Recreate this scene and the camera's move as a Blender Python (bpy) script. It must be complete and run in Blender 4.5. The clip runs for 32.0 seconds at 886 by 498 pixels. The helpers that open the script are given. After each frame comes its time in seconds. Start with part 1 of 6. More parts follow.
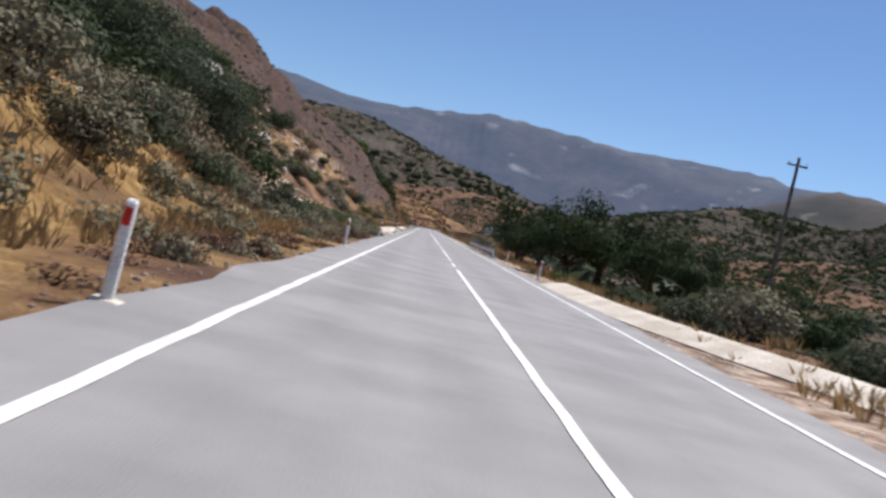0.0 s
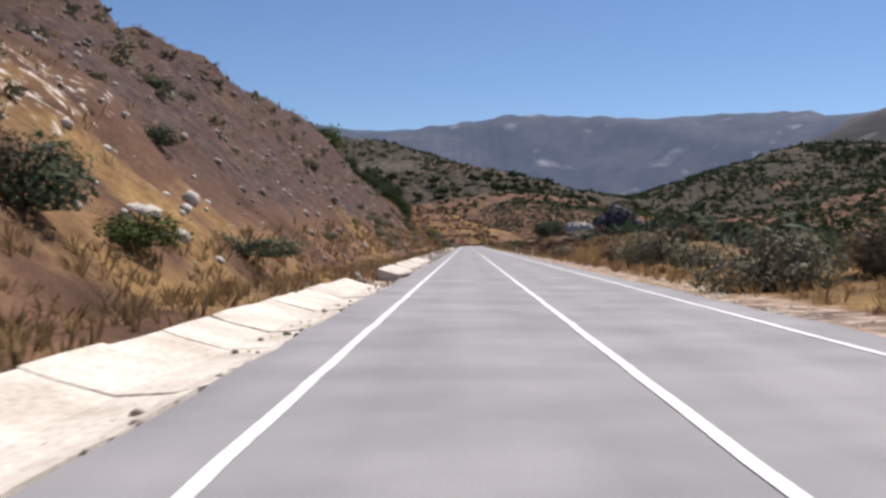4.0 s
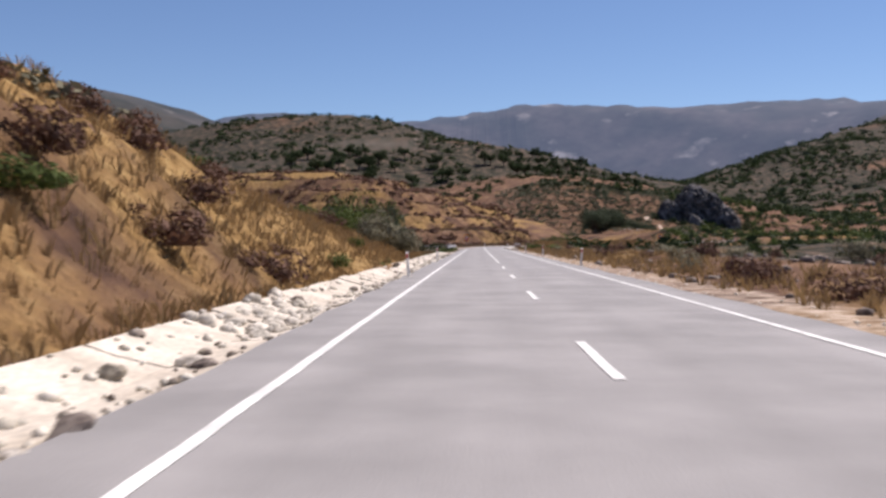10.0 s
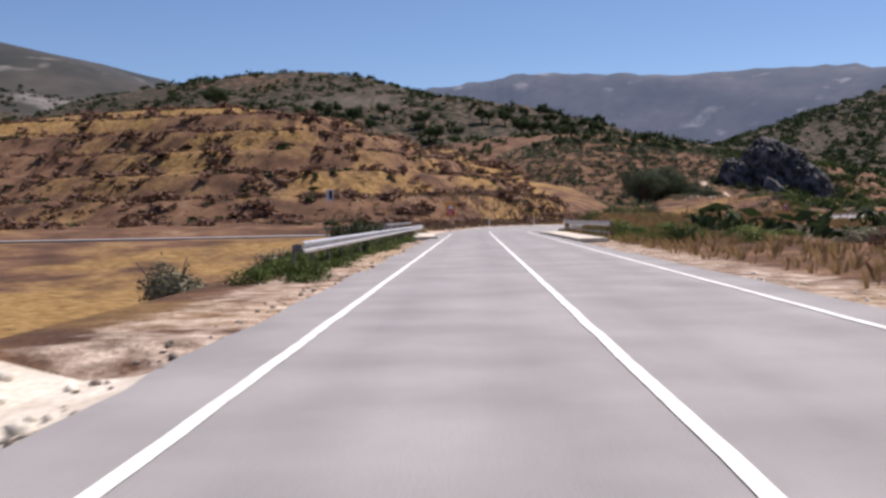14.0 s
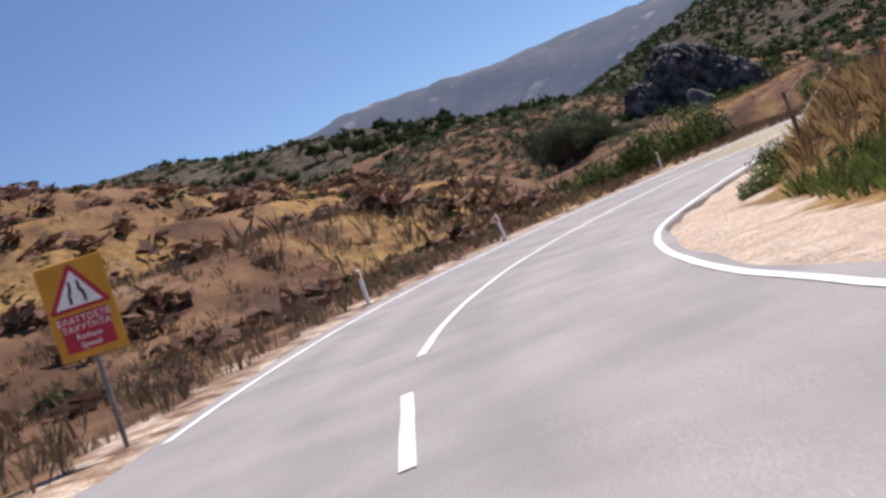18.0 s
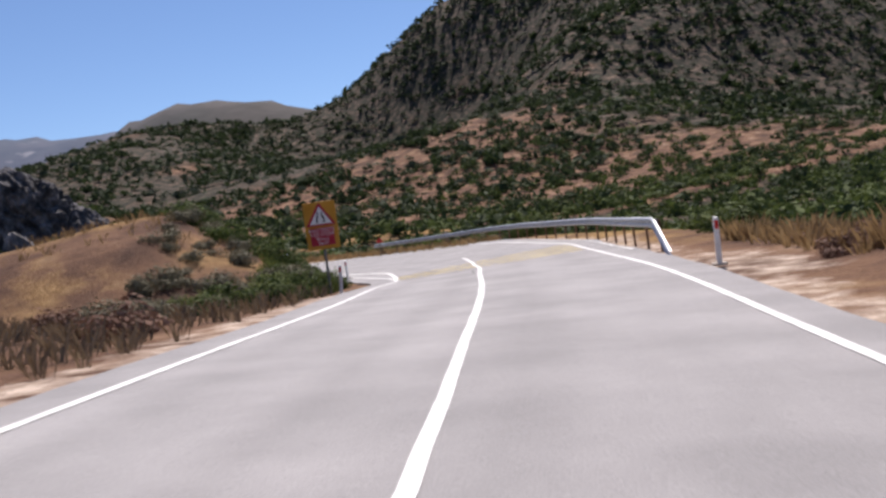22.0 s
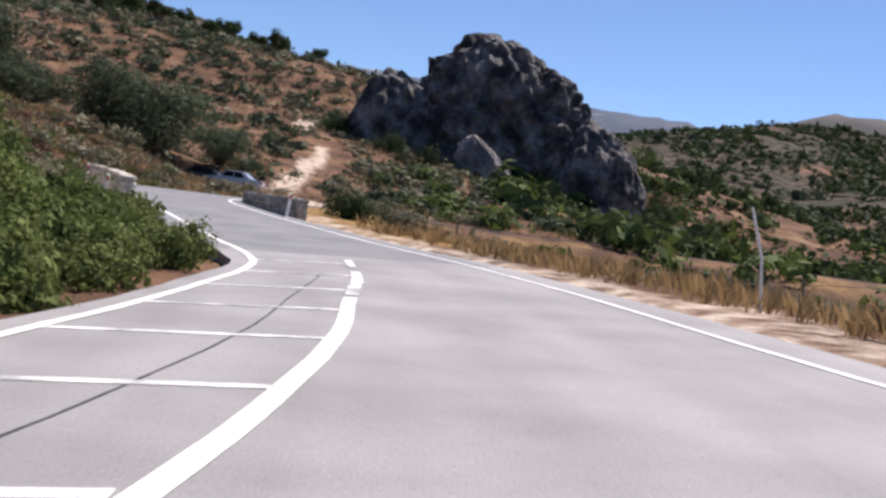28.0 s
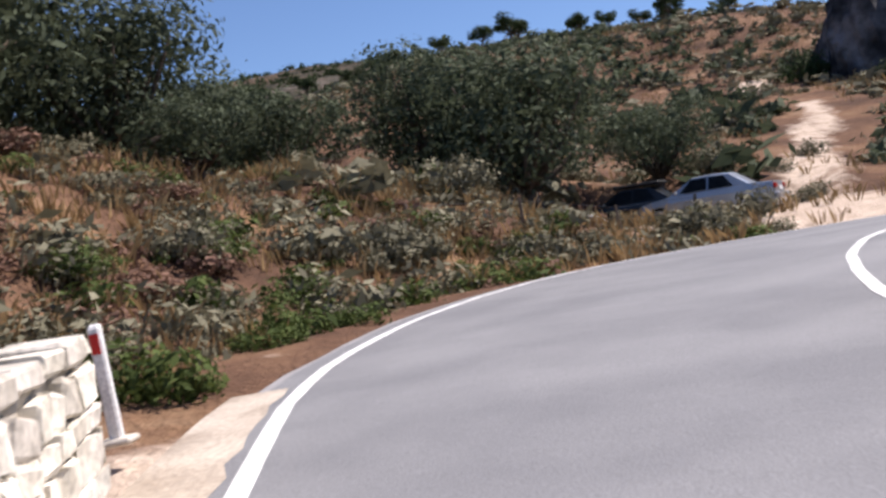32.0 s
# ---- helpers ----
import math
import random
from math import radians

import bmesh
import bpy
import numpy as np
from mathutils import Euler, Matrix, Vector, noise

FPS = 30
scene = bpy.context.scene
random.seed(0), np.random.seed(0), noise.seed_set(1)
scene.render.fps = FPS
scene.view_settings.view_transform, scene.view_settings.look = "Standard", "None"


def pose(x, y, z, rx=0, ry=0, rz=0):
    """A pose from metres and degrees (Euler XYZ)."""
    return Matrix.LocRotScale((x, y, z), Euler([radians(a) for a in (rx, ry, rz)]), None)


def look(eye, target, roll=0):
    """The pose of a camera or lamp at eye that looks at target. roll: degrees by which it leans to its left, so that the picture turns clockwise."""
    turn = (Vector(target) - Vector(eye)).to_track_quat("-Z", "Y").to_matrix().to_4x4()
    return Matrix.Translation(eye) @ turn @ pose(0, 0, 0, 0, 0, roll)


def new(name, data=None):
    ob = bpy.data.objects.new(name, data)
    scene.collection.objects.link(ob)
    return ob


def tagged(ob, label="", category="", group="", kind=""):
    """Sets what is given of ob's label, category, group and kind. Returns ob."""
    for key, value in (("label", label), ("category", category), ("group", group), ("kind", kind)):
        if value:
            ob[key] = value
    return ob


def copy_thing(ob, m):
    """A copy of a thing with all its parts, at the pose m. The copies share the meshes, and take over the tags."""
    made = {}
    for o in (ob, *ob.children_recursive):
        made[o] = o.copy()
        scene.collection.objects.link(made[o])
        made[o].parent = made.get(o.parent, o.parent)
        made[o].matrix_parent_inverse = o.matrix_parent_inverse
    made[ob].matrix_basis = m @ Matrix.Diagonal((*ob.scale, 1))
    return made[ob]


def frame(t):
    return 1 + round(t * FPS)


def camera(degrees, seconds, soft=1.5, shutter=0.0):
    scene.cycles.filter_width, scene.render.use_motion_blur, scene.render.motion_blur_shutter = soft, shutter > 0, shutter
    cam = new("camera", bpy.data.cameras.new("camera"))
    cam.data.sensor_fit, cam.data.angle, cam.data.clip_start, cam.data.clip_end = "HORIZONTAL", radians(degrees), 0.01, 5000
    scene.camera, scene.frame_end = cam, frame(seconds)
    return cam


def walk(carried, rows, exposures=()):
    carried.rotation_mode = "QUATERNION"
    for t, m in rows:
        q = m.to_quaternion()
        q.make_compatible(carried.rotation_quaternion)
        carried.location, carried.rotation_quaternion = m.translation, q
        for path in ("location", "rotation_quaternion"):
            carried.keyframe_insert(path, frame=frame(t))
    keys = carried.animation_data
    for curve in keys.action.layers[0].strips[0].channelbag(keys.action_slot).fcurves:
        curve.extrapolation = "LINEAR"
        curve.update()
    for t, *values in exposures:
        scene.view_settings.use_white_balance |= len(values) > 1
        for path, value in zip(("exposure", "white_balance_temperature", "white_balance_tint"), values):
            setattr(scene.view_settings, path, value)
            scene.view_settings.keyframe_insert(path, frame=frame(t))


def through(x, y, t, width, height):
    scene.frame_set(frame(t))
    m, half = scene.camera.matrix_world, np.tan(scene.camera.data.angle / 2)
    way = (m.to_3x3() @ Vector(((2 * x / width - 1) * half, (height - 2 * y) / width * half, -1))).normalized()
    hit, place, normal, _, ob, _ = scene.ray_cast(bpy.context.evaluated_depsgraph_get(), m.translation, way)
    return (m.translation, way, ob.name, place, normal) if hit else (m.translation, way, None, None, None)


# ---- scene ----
cam = camera(46.19, 32.0, soft=2.8, shutter=0.12)
PATH = [
    (0.0, pose(-0.014, 0.000, 1.338, 88.96, -13.16, -1.00)),
    (0.5, pose(0.242, 13.425, 1.351, 90.05, -5.86, 1.50)),
    (1.0, pose(0.279, 26.975, 1.344, 90.27, -1.38, 2.11)),
    (1.5, pose(0.150, 40.857, 1.348, 89.67, 0.48, 2.24)),
    (2.0, pose(-0.006, 55.346, 1.387, 89.92, 1.52, 2.10)),
    (2.5, pose(-0.041, 70.638, 1.333, 90.17, 1.80, 1.69)),
    (3.0, pose(-0.005, 86.976, 1.342, 89.86, 0.31, 1.72)),
    (3.5, pose(-0.196, 103.846, 1.368, 89.78, 0.09, 1.29)),
    (5.5, pose(-0.269, 169.306, 1.336, 89.41, 1.12, 2.14)),
    (6.0, pose(-0.254, 185.631, 1.379, 89.48, 2.70, 2.17)),
    (6.5, pose(-0.156, 202.560, 1.352, 89.43, 3.20, 1.53)),
    (7.0, pose(-0.260, 219.996, 1.353, 89.50, 2.22, 1.24)),
    (7.5, pose(-0.006, 237.826, 1.352, 89.77, 0.53, 1.32)),
    (8.0, pose(0.040, 255.970, 1.348, 89.56, 0.56, 1.30)),
    (8.5, pose(0.170, 274.365, 1.342, 89.36, 0.05, 1.37)),
    (9.0, pose(0.077, 292.650, 1.372, 89.03, -1.00, 1.16)),
    (9.5, pose(0.056, 310.711, 1.351, 89.17, -0.43, 1.53)),
    (10.0, pose(0.168, 328.292, 1.346, 89.63, 0.46, 1.89)),
    (10.5, pose(0.181, 345.253, 1.359, 88.82, 0.72, 1.53)),
    (11.0, pose(0.149, 361.532, 1.348, 88.89, -0.27, 1.46)),
    (11.5, pose(0.120, 377.896, 1.356, 88.80, -0.07, 1.56)),
    (12.0, pose(0.155, 393.256, 1.348, 89.08, 0.47, 1.69)),
    (12.5, pose(0.098, 408.479, 1.353, 88.63, 0.18, 1.23)),
    (13.0, pose(0.101, 423.256, 1.370, 88.96, 1.50, 1.50)),
    (13.5, pose(0.141, 437.711, 1.349, 88.37, 1.21, 1.45)),
    (15.5, pose(0.059, 494.395, 1.341, 88.22, 0.54, 2.30)),
    (16.0, pose(-0.097, 504.989, 1.338, 88.12, 2.32, 1.99)),
    (16.5, pose(0.059, 516.154, 1.350, 88.48, 3.59, 1.05)),
    (17.0, pose(0.456, 526.284, 1.336, 88.55, 6.08, 0.30)),
    (17.5, pose(1.032, 535.222, 1.344, 88.63, 13.14, -1.20)),
    (18.0, pose(1.744, 542.713, 1.354, 89.15, 21.05, -5.47)),
    (18.5, pose(3.045, 549.374, 1.307, 87.80, 23.24, -10.43)),
    (19.0, pose(4.599, 555.744, 1.216, 88.01, 21.15, -15.68)),
    (19.5, pose(6.775, 562.357, 1.170, 88.51, 21.79, -20.22)),
    (20.0, pose(9.834, 569.495, 1.127, 89.23, 21.48, -24.96)),
    (20.5, pose(13.308, 576.076, 1.117, 89.90, 20.79, -30.15)),
    (21.0, pose(18.120, 583.554, 1.124, 89.43, 18.87, -35.34)),
    (21.5, pose(24.109, 590.707, 1.215, 88.90, 13.60, -38.67)),
    (22.0, pose(30.360, 597.486, 1.299, 89.19, 8.07, -40.91)),
    (22.5, pose(35.492, 603.129, 1.305, 88.25, 2.87, -41.34)),
    (23.0, pose(41.369, 609.577, 1.345, 88.36, -2.01, -40.67)),
    (23.5, pose(48.149, 616.964, 1.404, 88.92, -5.79, -39.49)),
    (24.0, pose(54.214, 624.144, 1.316, 88.37, -9.66, -37.71)),
    (24.5, pose(58.944, 630.424, 1.260, 88.30, -14.71, -35.20)),
    (25.0, pose(63.031, 636.148, 1.324, 87.83, -18.61, -29.70)),
    (25.5, pose(66.619, 643.025, 1.236, 88.27, -14.97, -24.47)),
    (27.5, pose(77.438, 673.486, 0.984, 89.29, -7.98, -10.94)),
    (28.0, pose(78.324, 678.456, 1.099, 89.31, -9.07, -7.96)),
    (28.5, pose(79.052, 684.525, 1.295, 89.27, -10.18, -4.82)),
    (29.0, pose(79.178, 690.703, 1.350, 89.18, -12.81, -1.02)),
    (29.5, pose(78.977, 695.559, 1.420, 89.09, -16.62, 3.96)),
    (30.0, pose(78.443, 700.254, 1.560, 87.85, -14.24, 10.35)),
    (30.5, pose(77.617, 704.965, 1.520, 88.94, -8.58, 15.30)),
    (31.0, pose(76.259, 710.204, 1.570, 89.66, -2.95, 16.82)),
    (31.5, pose(74.809, 715.267, 1.742, 89.25, 1.06, 17.32)),
    (32.0, pose(73.721, 719.685, 2.011, 90.39, 7.87, 15.16)),
]
walk(cam, PATH, [(0.0, 0.6, 6350.0, 13.0), (3.0, 0.6, 6450.0, 14.0), (6.0, 0.6, 6600.0, 17.0), (13.0, 0.62, 6700.0, 19.0), (17.0, 0.72, 6650.0, 18.0), (25.0, 0.7, 6600.0, 18.0), (28.0, 0.92, 6550.0, 17.0), (31.0, 0.9, 6600.0, 18.0), (32.0, 0.97, 6550.0, 18.0)])

# ---------------------------------------------------------------- light
world = bpy.data.worlds.new("world")
scene.world = world
world.use_nodes = True
wn = world.node_tree.nodes
sky = wn.new("ShaderNodeTexSky")
sky.sky_type, sky.sun_disc = "NISHITA", False
SUN_AZ, SUN_EL = 50.0, 56.0          # degrees from the road's heading towards the right; above the horizon
sky.sun_elevation, sky.sun_rotation = radians(SUN_EL), radians(SUN_AZ)
sky.air_density, sky.dust_density, sky.ozone_density, sky.altitude = 1.0, 0.0, 6.0, 1800.0
world.node_tree.links.new(sky.outputs[0], wn["Background"].inputs[0])
wn["Background"].inputs[1].default_value = 0.07
sun = new("sun", bpy.data.lights.new("sun", "SUN"))
sun.data.energy, sun.data.angle, sun.data.color = 4.0, radians(0.53), (1.0, 0.95, 0.88)
sun.matrix_world = look((0, 0, 0), (-math.sin(radians(SUN_AZ)) * math.cos(radians(SUN_EL)),
                                    -math.cos(radians(SUN_AZ)) * math.cos(radians(SUN_EL)), -math.sin(radians(SUN_EL))))


# ---------------------------------------------------------------- materials
def material(name, dark, light, scale=3.0, rough=0.85, bump=0.3, fine=30.0, metal=0.0, third=None, vary=0.0, detail=6.0):
    """Two noises, a coarse one between the colours and a fine one for grain and relief; vary shifts the value by object."""
    m = bpy.data.materials.new(name)
    m.use_nodes = True
    n, l = m.node_tree.nodes, m.node_tree.links
    b = n["Principled BSDF"]
    tc = n.new("ShaderNodeTexCoord")
    n1, n2 = n.new("ShaderNodeTexNoise"), n.new("ShaderNodeTexNoise")
    n1.inputs["Scale"].default_value, n1.inputs["Detail"].default_value = scale, detail
    n2.inputs["Scale"].default_value, n2.inputs["Detail"].default_value = fine, 4.0
    l.new(tc.outputs["Object"], n1.inputs["Vector"]), l.new(tc.outputs["Object"], n2.inputs["Vector"])
    r = n.new("ShaderNodeValToRGB")
    r.color_ramp.elements[0].position, r.color_ramp.elements[1].position = 0.36, 0.64
    r.color_ramp.elements[0].color, r.color_ramp.elements[1].color = (*dark, 1), (*light, 1)
    if third:
        e = r.color_ramp.elements.new(0.5)
        e.color = (*third, 1)
    l.new(n1.outputs["Fac"], r.inputs["Fac"])
    mix = n.new("ShaderNodeMix")
    mix.data_type, mix.blend_type = "RGBA", "MULTIPLY"
    mix.inputs[0].default_value = 0.55
    g = n.new("ShaderNodeMapRange")
    g.inputs[1].default_value, g.inputs[2].default_value, g.inputs[3].default_value, g.inputs[4].default_value = 0.3, 0.7, 0.55, 1.35
    l.new(n2.outputs["Fac"], g.inputs[0])
    l.new(r.outputs["Color"], mix.inputs[6]), l.new(g.outputs[0], mix.inputs[7])
    out = mix.outputs[2]
    if vary:
        oi = n.new("ShaderNodeObjectInfo")
        hs = n.new("ShaderNodeHueSaturation")
        a = n.new("ShaderNodeMapRange")
        a.inputs[3].default_value, a.inputs[4].default_value = 1 - vary, 1 + vary
        h = n.new("ShaderNodeMapRange")
        h.inputs[3].default_value, h.inputs[4].default_value = 0.5 - vary * 0.06, 0.5 + vary * 0.06
        l.new(oi.outputs["Random"], a.inputs[0]), l.new(oi.outputs["Random"], h.inputs[0])
        l.new(a.outputs[0], hs.inputs["Value"]), l.new(h.outputs[0], hs.inputs["Hue"]), l.new(out, hs.inputs["Color"])
        out = hs.outputs[0]
    l.new(out, b.inputs["Base Color"])
    b.inputs["Roughness"].default_value, b.inputs["Metallic"].default_value = rough, metal
    b.inputs["Specular IOR Level"].default_value = 0.3
    if bump:
        bp = n.new("ShaderNodeBump")
        bp.inputs["Strength"].default_value, bp.inputs["Distance"].default_value = bump, 0.4 / fine
        l.new(n2.outputs["Fac"], bp.inputs["Height"]), l.new(bp.outputs[0], b.inputs["Normal"])
    return m


def leaf_material(name, dark, light, vary=0.2, through=0.25, fine=2.2):
    """Leaves: a value that changes leaf by leaf and over the crown, and some light passing through."""
    m = bpy.data.materials.new(name)
    m.use_nodes = True
    n, l = m.node_tree.nodes, m.node_tree.links
    b, out = n["Principled BSDF"], n["Material Output"]
    tc, ge, no = n.new("ShaderNodeTexCoord"), n.new("ShaderNodeNewGeometry"), n.new("ShaderNodeTexNoise")
    no.inputs["Scale"].default_value = fine
    l.new(tc.outputs["Object"], no.inputs["Vector"])
    ad = n.new("ShaderNodeMath")
    ad.operation = "MULTIPLY_ADD"
    ad.inputs[1].default_value = 0.4
    sc = n.new("ShaderNodeMath")
    sc.operation = "MULTIPLY"
    sc.inputs[1].default_value = 0.6
    l.new(no.outputs["Fac"], sc.inputs[0])
    l.new(ge.outputs["Random Per Island"], ad.inputs[0]), l.new(sc.outputs[0], ad.inputs[2])
    r = n.new("ShaderNodeValToRGB")
    r.color_ramp.elements[0].position, r.color_ramp.elements[1].position = 0.15, 0.85
    r.color_ramp.elements[0].color, r.color_ramp.elements[1].color = (*dark, 1), (*light, 1)
    l.new(ad.outputs[0], r.inputs["Fac"])
    oi, hs, a = n.new("ShaderNodeObjectInfo"), n.new("ShaderNodeHueSaturation"), n.new("ShaderNodeMapRange")
    a.inputs[3].default_value, a.inputs[4].default_value = 1 - vary, 1 + vary
    l.new(oi.outputs["Random"], a.inputs[0]), l.new(a.outputs[0], hs.inputs["Value"]), l.new(r.outputs[0], hs.inputs["Color"])
    l.new(hs.outputs[0], b.inputs["Base Color"])
    b.inputs["Roughness"].default_value, b.inputs["Specular IOR Level"].default_value = 0.75, 0.1
    if through:
        t, mx = n.new("ShaderNodeBsdfTranslucent"), n.new("ShaderNodeMixShader")
        mx.inputs[0].default_value = through
        l.new(hs.outputs[0], t.inputs[0]), l.new(b.outputs[0], mx.inputs[1]), l.new(t.outputs[0], mx.inputs[2])
        l.new(mx.outputs[0], out.inputs[0])
    return m


M = {
    "line": material("line_paint", (0.62, 0.62, 0.6), (0.82, 0.82, 0.8), 2.0, 0.7, 0.1, 60),
    "worn_line": material("worn_line_paint", (0.3, 0.3, 0.29), (0.8, 0.8, 0.78), 2.6, 0.7, 0.1, 25),
    "yellow": material("yellow_paint", (0.5, 0.4, 0.18), (0.7, 0.55, 0.2), 1.2, 0.7, 0.1, 40),
    "concrete": material("pale_concrete", (0.5, 0.44, 0.36), (0.68, 0.62, 0.53), 0.8, 0.9, 0.3, 12),
    "white": material("white_plastic", (0.72, 0.71, 0.68), (0.82, 0.81, 0.79), 4.0, 0.5, 0.05, 40, vary=0.06),
    "red": material("red_reflector", (0.5, 0.02, 0.02), (0.62, 0.04, 0.03), 8.0, 0.35, 0.05, 80),
    "black": material("black_plastic", (0.015, 0.015, 0.016), (0.03, 0.03, 0.03), 8.0, 0.5, 0.05, 80),
    "steel": material("galvanised_steel", (0.42, 0.43, 0.45), (0.6, 0.61, 0.63), 3.0, 0.42, 0.1, 40, metal=0.75),
    "dark_steel": material("weathered_steel", (0.12, 0.12, 0.12), (0.25, 0.24, 0.23), 4.0, 0.6, 0.15, 40, metal=0.3),
    "rust": material("rusty_steel", (0.12, 0.06, 0.035), (0.26, 0.14, 0.08), 4.0, 0.8, 0.25, 40),
    "wood": material("grey_wood", (0.1, 0.075, 0.055), (0.24, 0.19, 0.15), 3.0, 0.9, 0.4, 25, vary=0.2),
    "bark": material("bark", (0.06, 0.045, 0.035), (0.17, 0.13, 0.1), 4.0, 0.95, 0.6, 18, vary=0.15),
    "sign_yellow": material("sign_yellow", (0.5, 0.23, 0.02), (0.58, 0.28, 0.03), 3.0, 0.5, 0.03, 60),
    "sign_red": material("sign_red", (0.36, 0.02, 0.04), (0.44, 0.03, 0.05), 3.0, 0.5, 0.03, 60),
    "sign_white": material("sign_white", (0.7, 0.7, 0.7), (0.8, 0.8, 0.8), 3.0, 0.5, 0.03, 60),
    "sign_black": material("sign_black", (0.012, 0.012, 0.014), (0.02, 0.02, 0.022), 3.0, 0.5, 0.0, 60),
    "rock": material("grey_rock", (0.09, 0.085, 0.085), (0.34, 0.31, 0.29), 0.28, 0.92, 0.7, 3.0, third=(0.19, 0.175, 0.17), detail=9),
    "crag": material("dark_crag_rock", (0.02, 0.02, 0.022), (0.17, 0.16, 0.16), 0.4, 0.92, 0.9, 1.6, third=(0.075, 0.072, 0.074), detail=10),
    "pale_rock": material("pale_limestone_rock", (0.3, 0.27, 0.24), (0.62, 0.58, 0.53), 0.5, 0.92, 0.8, 3.0, detail=9),
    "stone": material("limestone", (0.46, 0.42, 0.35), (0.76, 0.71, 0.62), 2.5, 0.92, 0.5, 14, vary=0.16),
    # darker grey twin of the limestone, the shade of a wall in its colour
    "shaded_stone": material("shaded_wall_stone", (0.2, 0.185, 0.17), (0.42, 0.39, 0.36), 2.5, 0.92, 0.5, 14, vary=0.2),
    "rubble": material("rubble_stone", (0.16, 0.13, 0.11), (0.4, 0.35, 0.29), 2.0, 0.95, 0.5, 10, vary=0.4),
    "mortar": material("mortar", (0.3, 0.27, 0.22), (0.48, 0.44, 0.38), 6.0, 0.95, 0.4, 40),
    "tar": material("tar_joint", (0.03, 0.03, 0.032), (0.09, 0.09, 0.09), 3.0, 0.75, 0.2, 30),
    "shoulder": material("sandy_shoulder", (0.34, 0.28, 0.22), (0.52, 0.45, 0.37), 1.2, 0.95, 0.5, 22),
    "olive": leaf_material("olive_leaves", (0.03, 0.042, 0.026), (0.12, 0.145, 0.085)),
    "green": leaf_material("green_leaves", (0.03, 0.05, 0.014), (0.13, 0.17, 0.05)),
    "dark_green": leaf_material("dark_green_leaves", (0.014, 0.026, 0.012), (0.06, 0.085, 0.032)),
    "bright_green": leaf_material("fresh_green_leaves", (0.06, 0.08, 0.022), (0.2, 0.24, 0.075)),
    "dry": leaf_material("dry_scrub", (0.1, 0.07, 0.045), (0.32, 0.24, 0.15), 0.25, 0.15),
    "grey_scrub": leaf_material("grey_green_scrub", (0.09, 0.086, 0.055), (0.28, 0.26, 0.175), 0.25, 0.15),
    "straw": leaf_material("dry_grass", (0.19, 0.12, 0.057), (0.43, 0.3, 0.15), 0.15, 0.3),
    "red_scrub": leaf_material("rusty_scrub", (0.07, 0.04, 0.03), (0.24, 0.14, 0.1), 0.25, 0.15),
}


def asphalt_material():
    """Bleached asphalt: aggregate grain, patches drawn out along the way, and the smoother wheel tracks between the lines."""
    m = material("asphalt", (0.245, 0.238, 0.235), (0.31, 0.3, 0.296), 0.5, 0.86, 0.3, 70)
    n, l = m.node_tree.nodes, m.node_tree.links
    b = n["Principled BSDF"]
    base = b.inputs["Base Color"].links[0].from_socket
    run, off = n.new("ShaderNodeAttribute"), n.new("ShaderNodeAttribute")
    run.attribute_name, off.attribute_name = "run", "off"
    vec, streak = n.new("ShaderNodeCombineXYZ"), n.new("ShaderNodeTexNoise")
    k = n.new("ShaderNodeMath")
    k.operation = "MULTIPLY"
    k.inputs[1].default_value = 0.025
    l.new(run.outputs["Fac"], k.inputs[0]), l.new(k.outputs[0], vec.inputs[0]), l.new(off.outputs["Fac"], vec.inputs[1])
    streak.inputs["Scale"].default_value, streak.inputs["Detail"].default_value = 1.4, 5.0
    l.new(vec.outputs[0], streak.inputs["Vector"])
    tone = n.new("ShaderNodeMapRange")
    tone.inputs[1].default_value, tone.inputs[2].default_value, tone.inputs[3].default_value, tone.inputs[4].default_value = 0.3, 0.7, 0.955, 1.04
    l.new(streak.outputs["Fac"], tone.inputs[0])
    wheel = n.new("ShaderNodeMath")
    wheel.operation = "PINGPONG"
    wheel.inputs[1].default_value = 0.85
    l.new(off.outputs["Fac"], wheel.inputs[0])
    worn = n.new("ShaderNodeMapRange")
    worn.inputs[1].default_value, worn.inputs[2].default_value, worn.inputs[3].default_value, worn.inputs[4].default_value = 0.3, 0.85, 1.03, 0.95
    l.new(wheel.outputs[0], worn.inputs[0])
    both = n.new("ShaderNodeMath")
    both.operation = "MULTIPLY"
    l.new(tone.outputs[0], both.inputs[0]), l.new(worn.outputs[0], both.inputs[1])
    mix = n.new("ShaderNodeMix")
    mix.data_type, mix.blend_type = "RGBA", "MULTIPLY"
    mix.inputs[0].default_value = 1.0
    l.new(base, mix.inputs[6]), l.new(both.outputs[0], mix.inputs[7]), l.new(mix.outputs[2], b.inputs["Base Color"])
    return m


M["asphalt"] = asphalt_material()


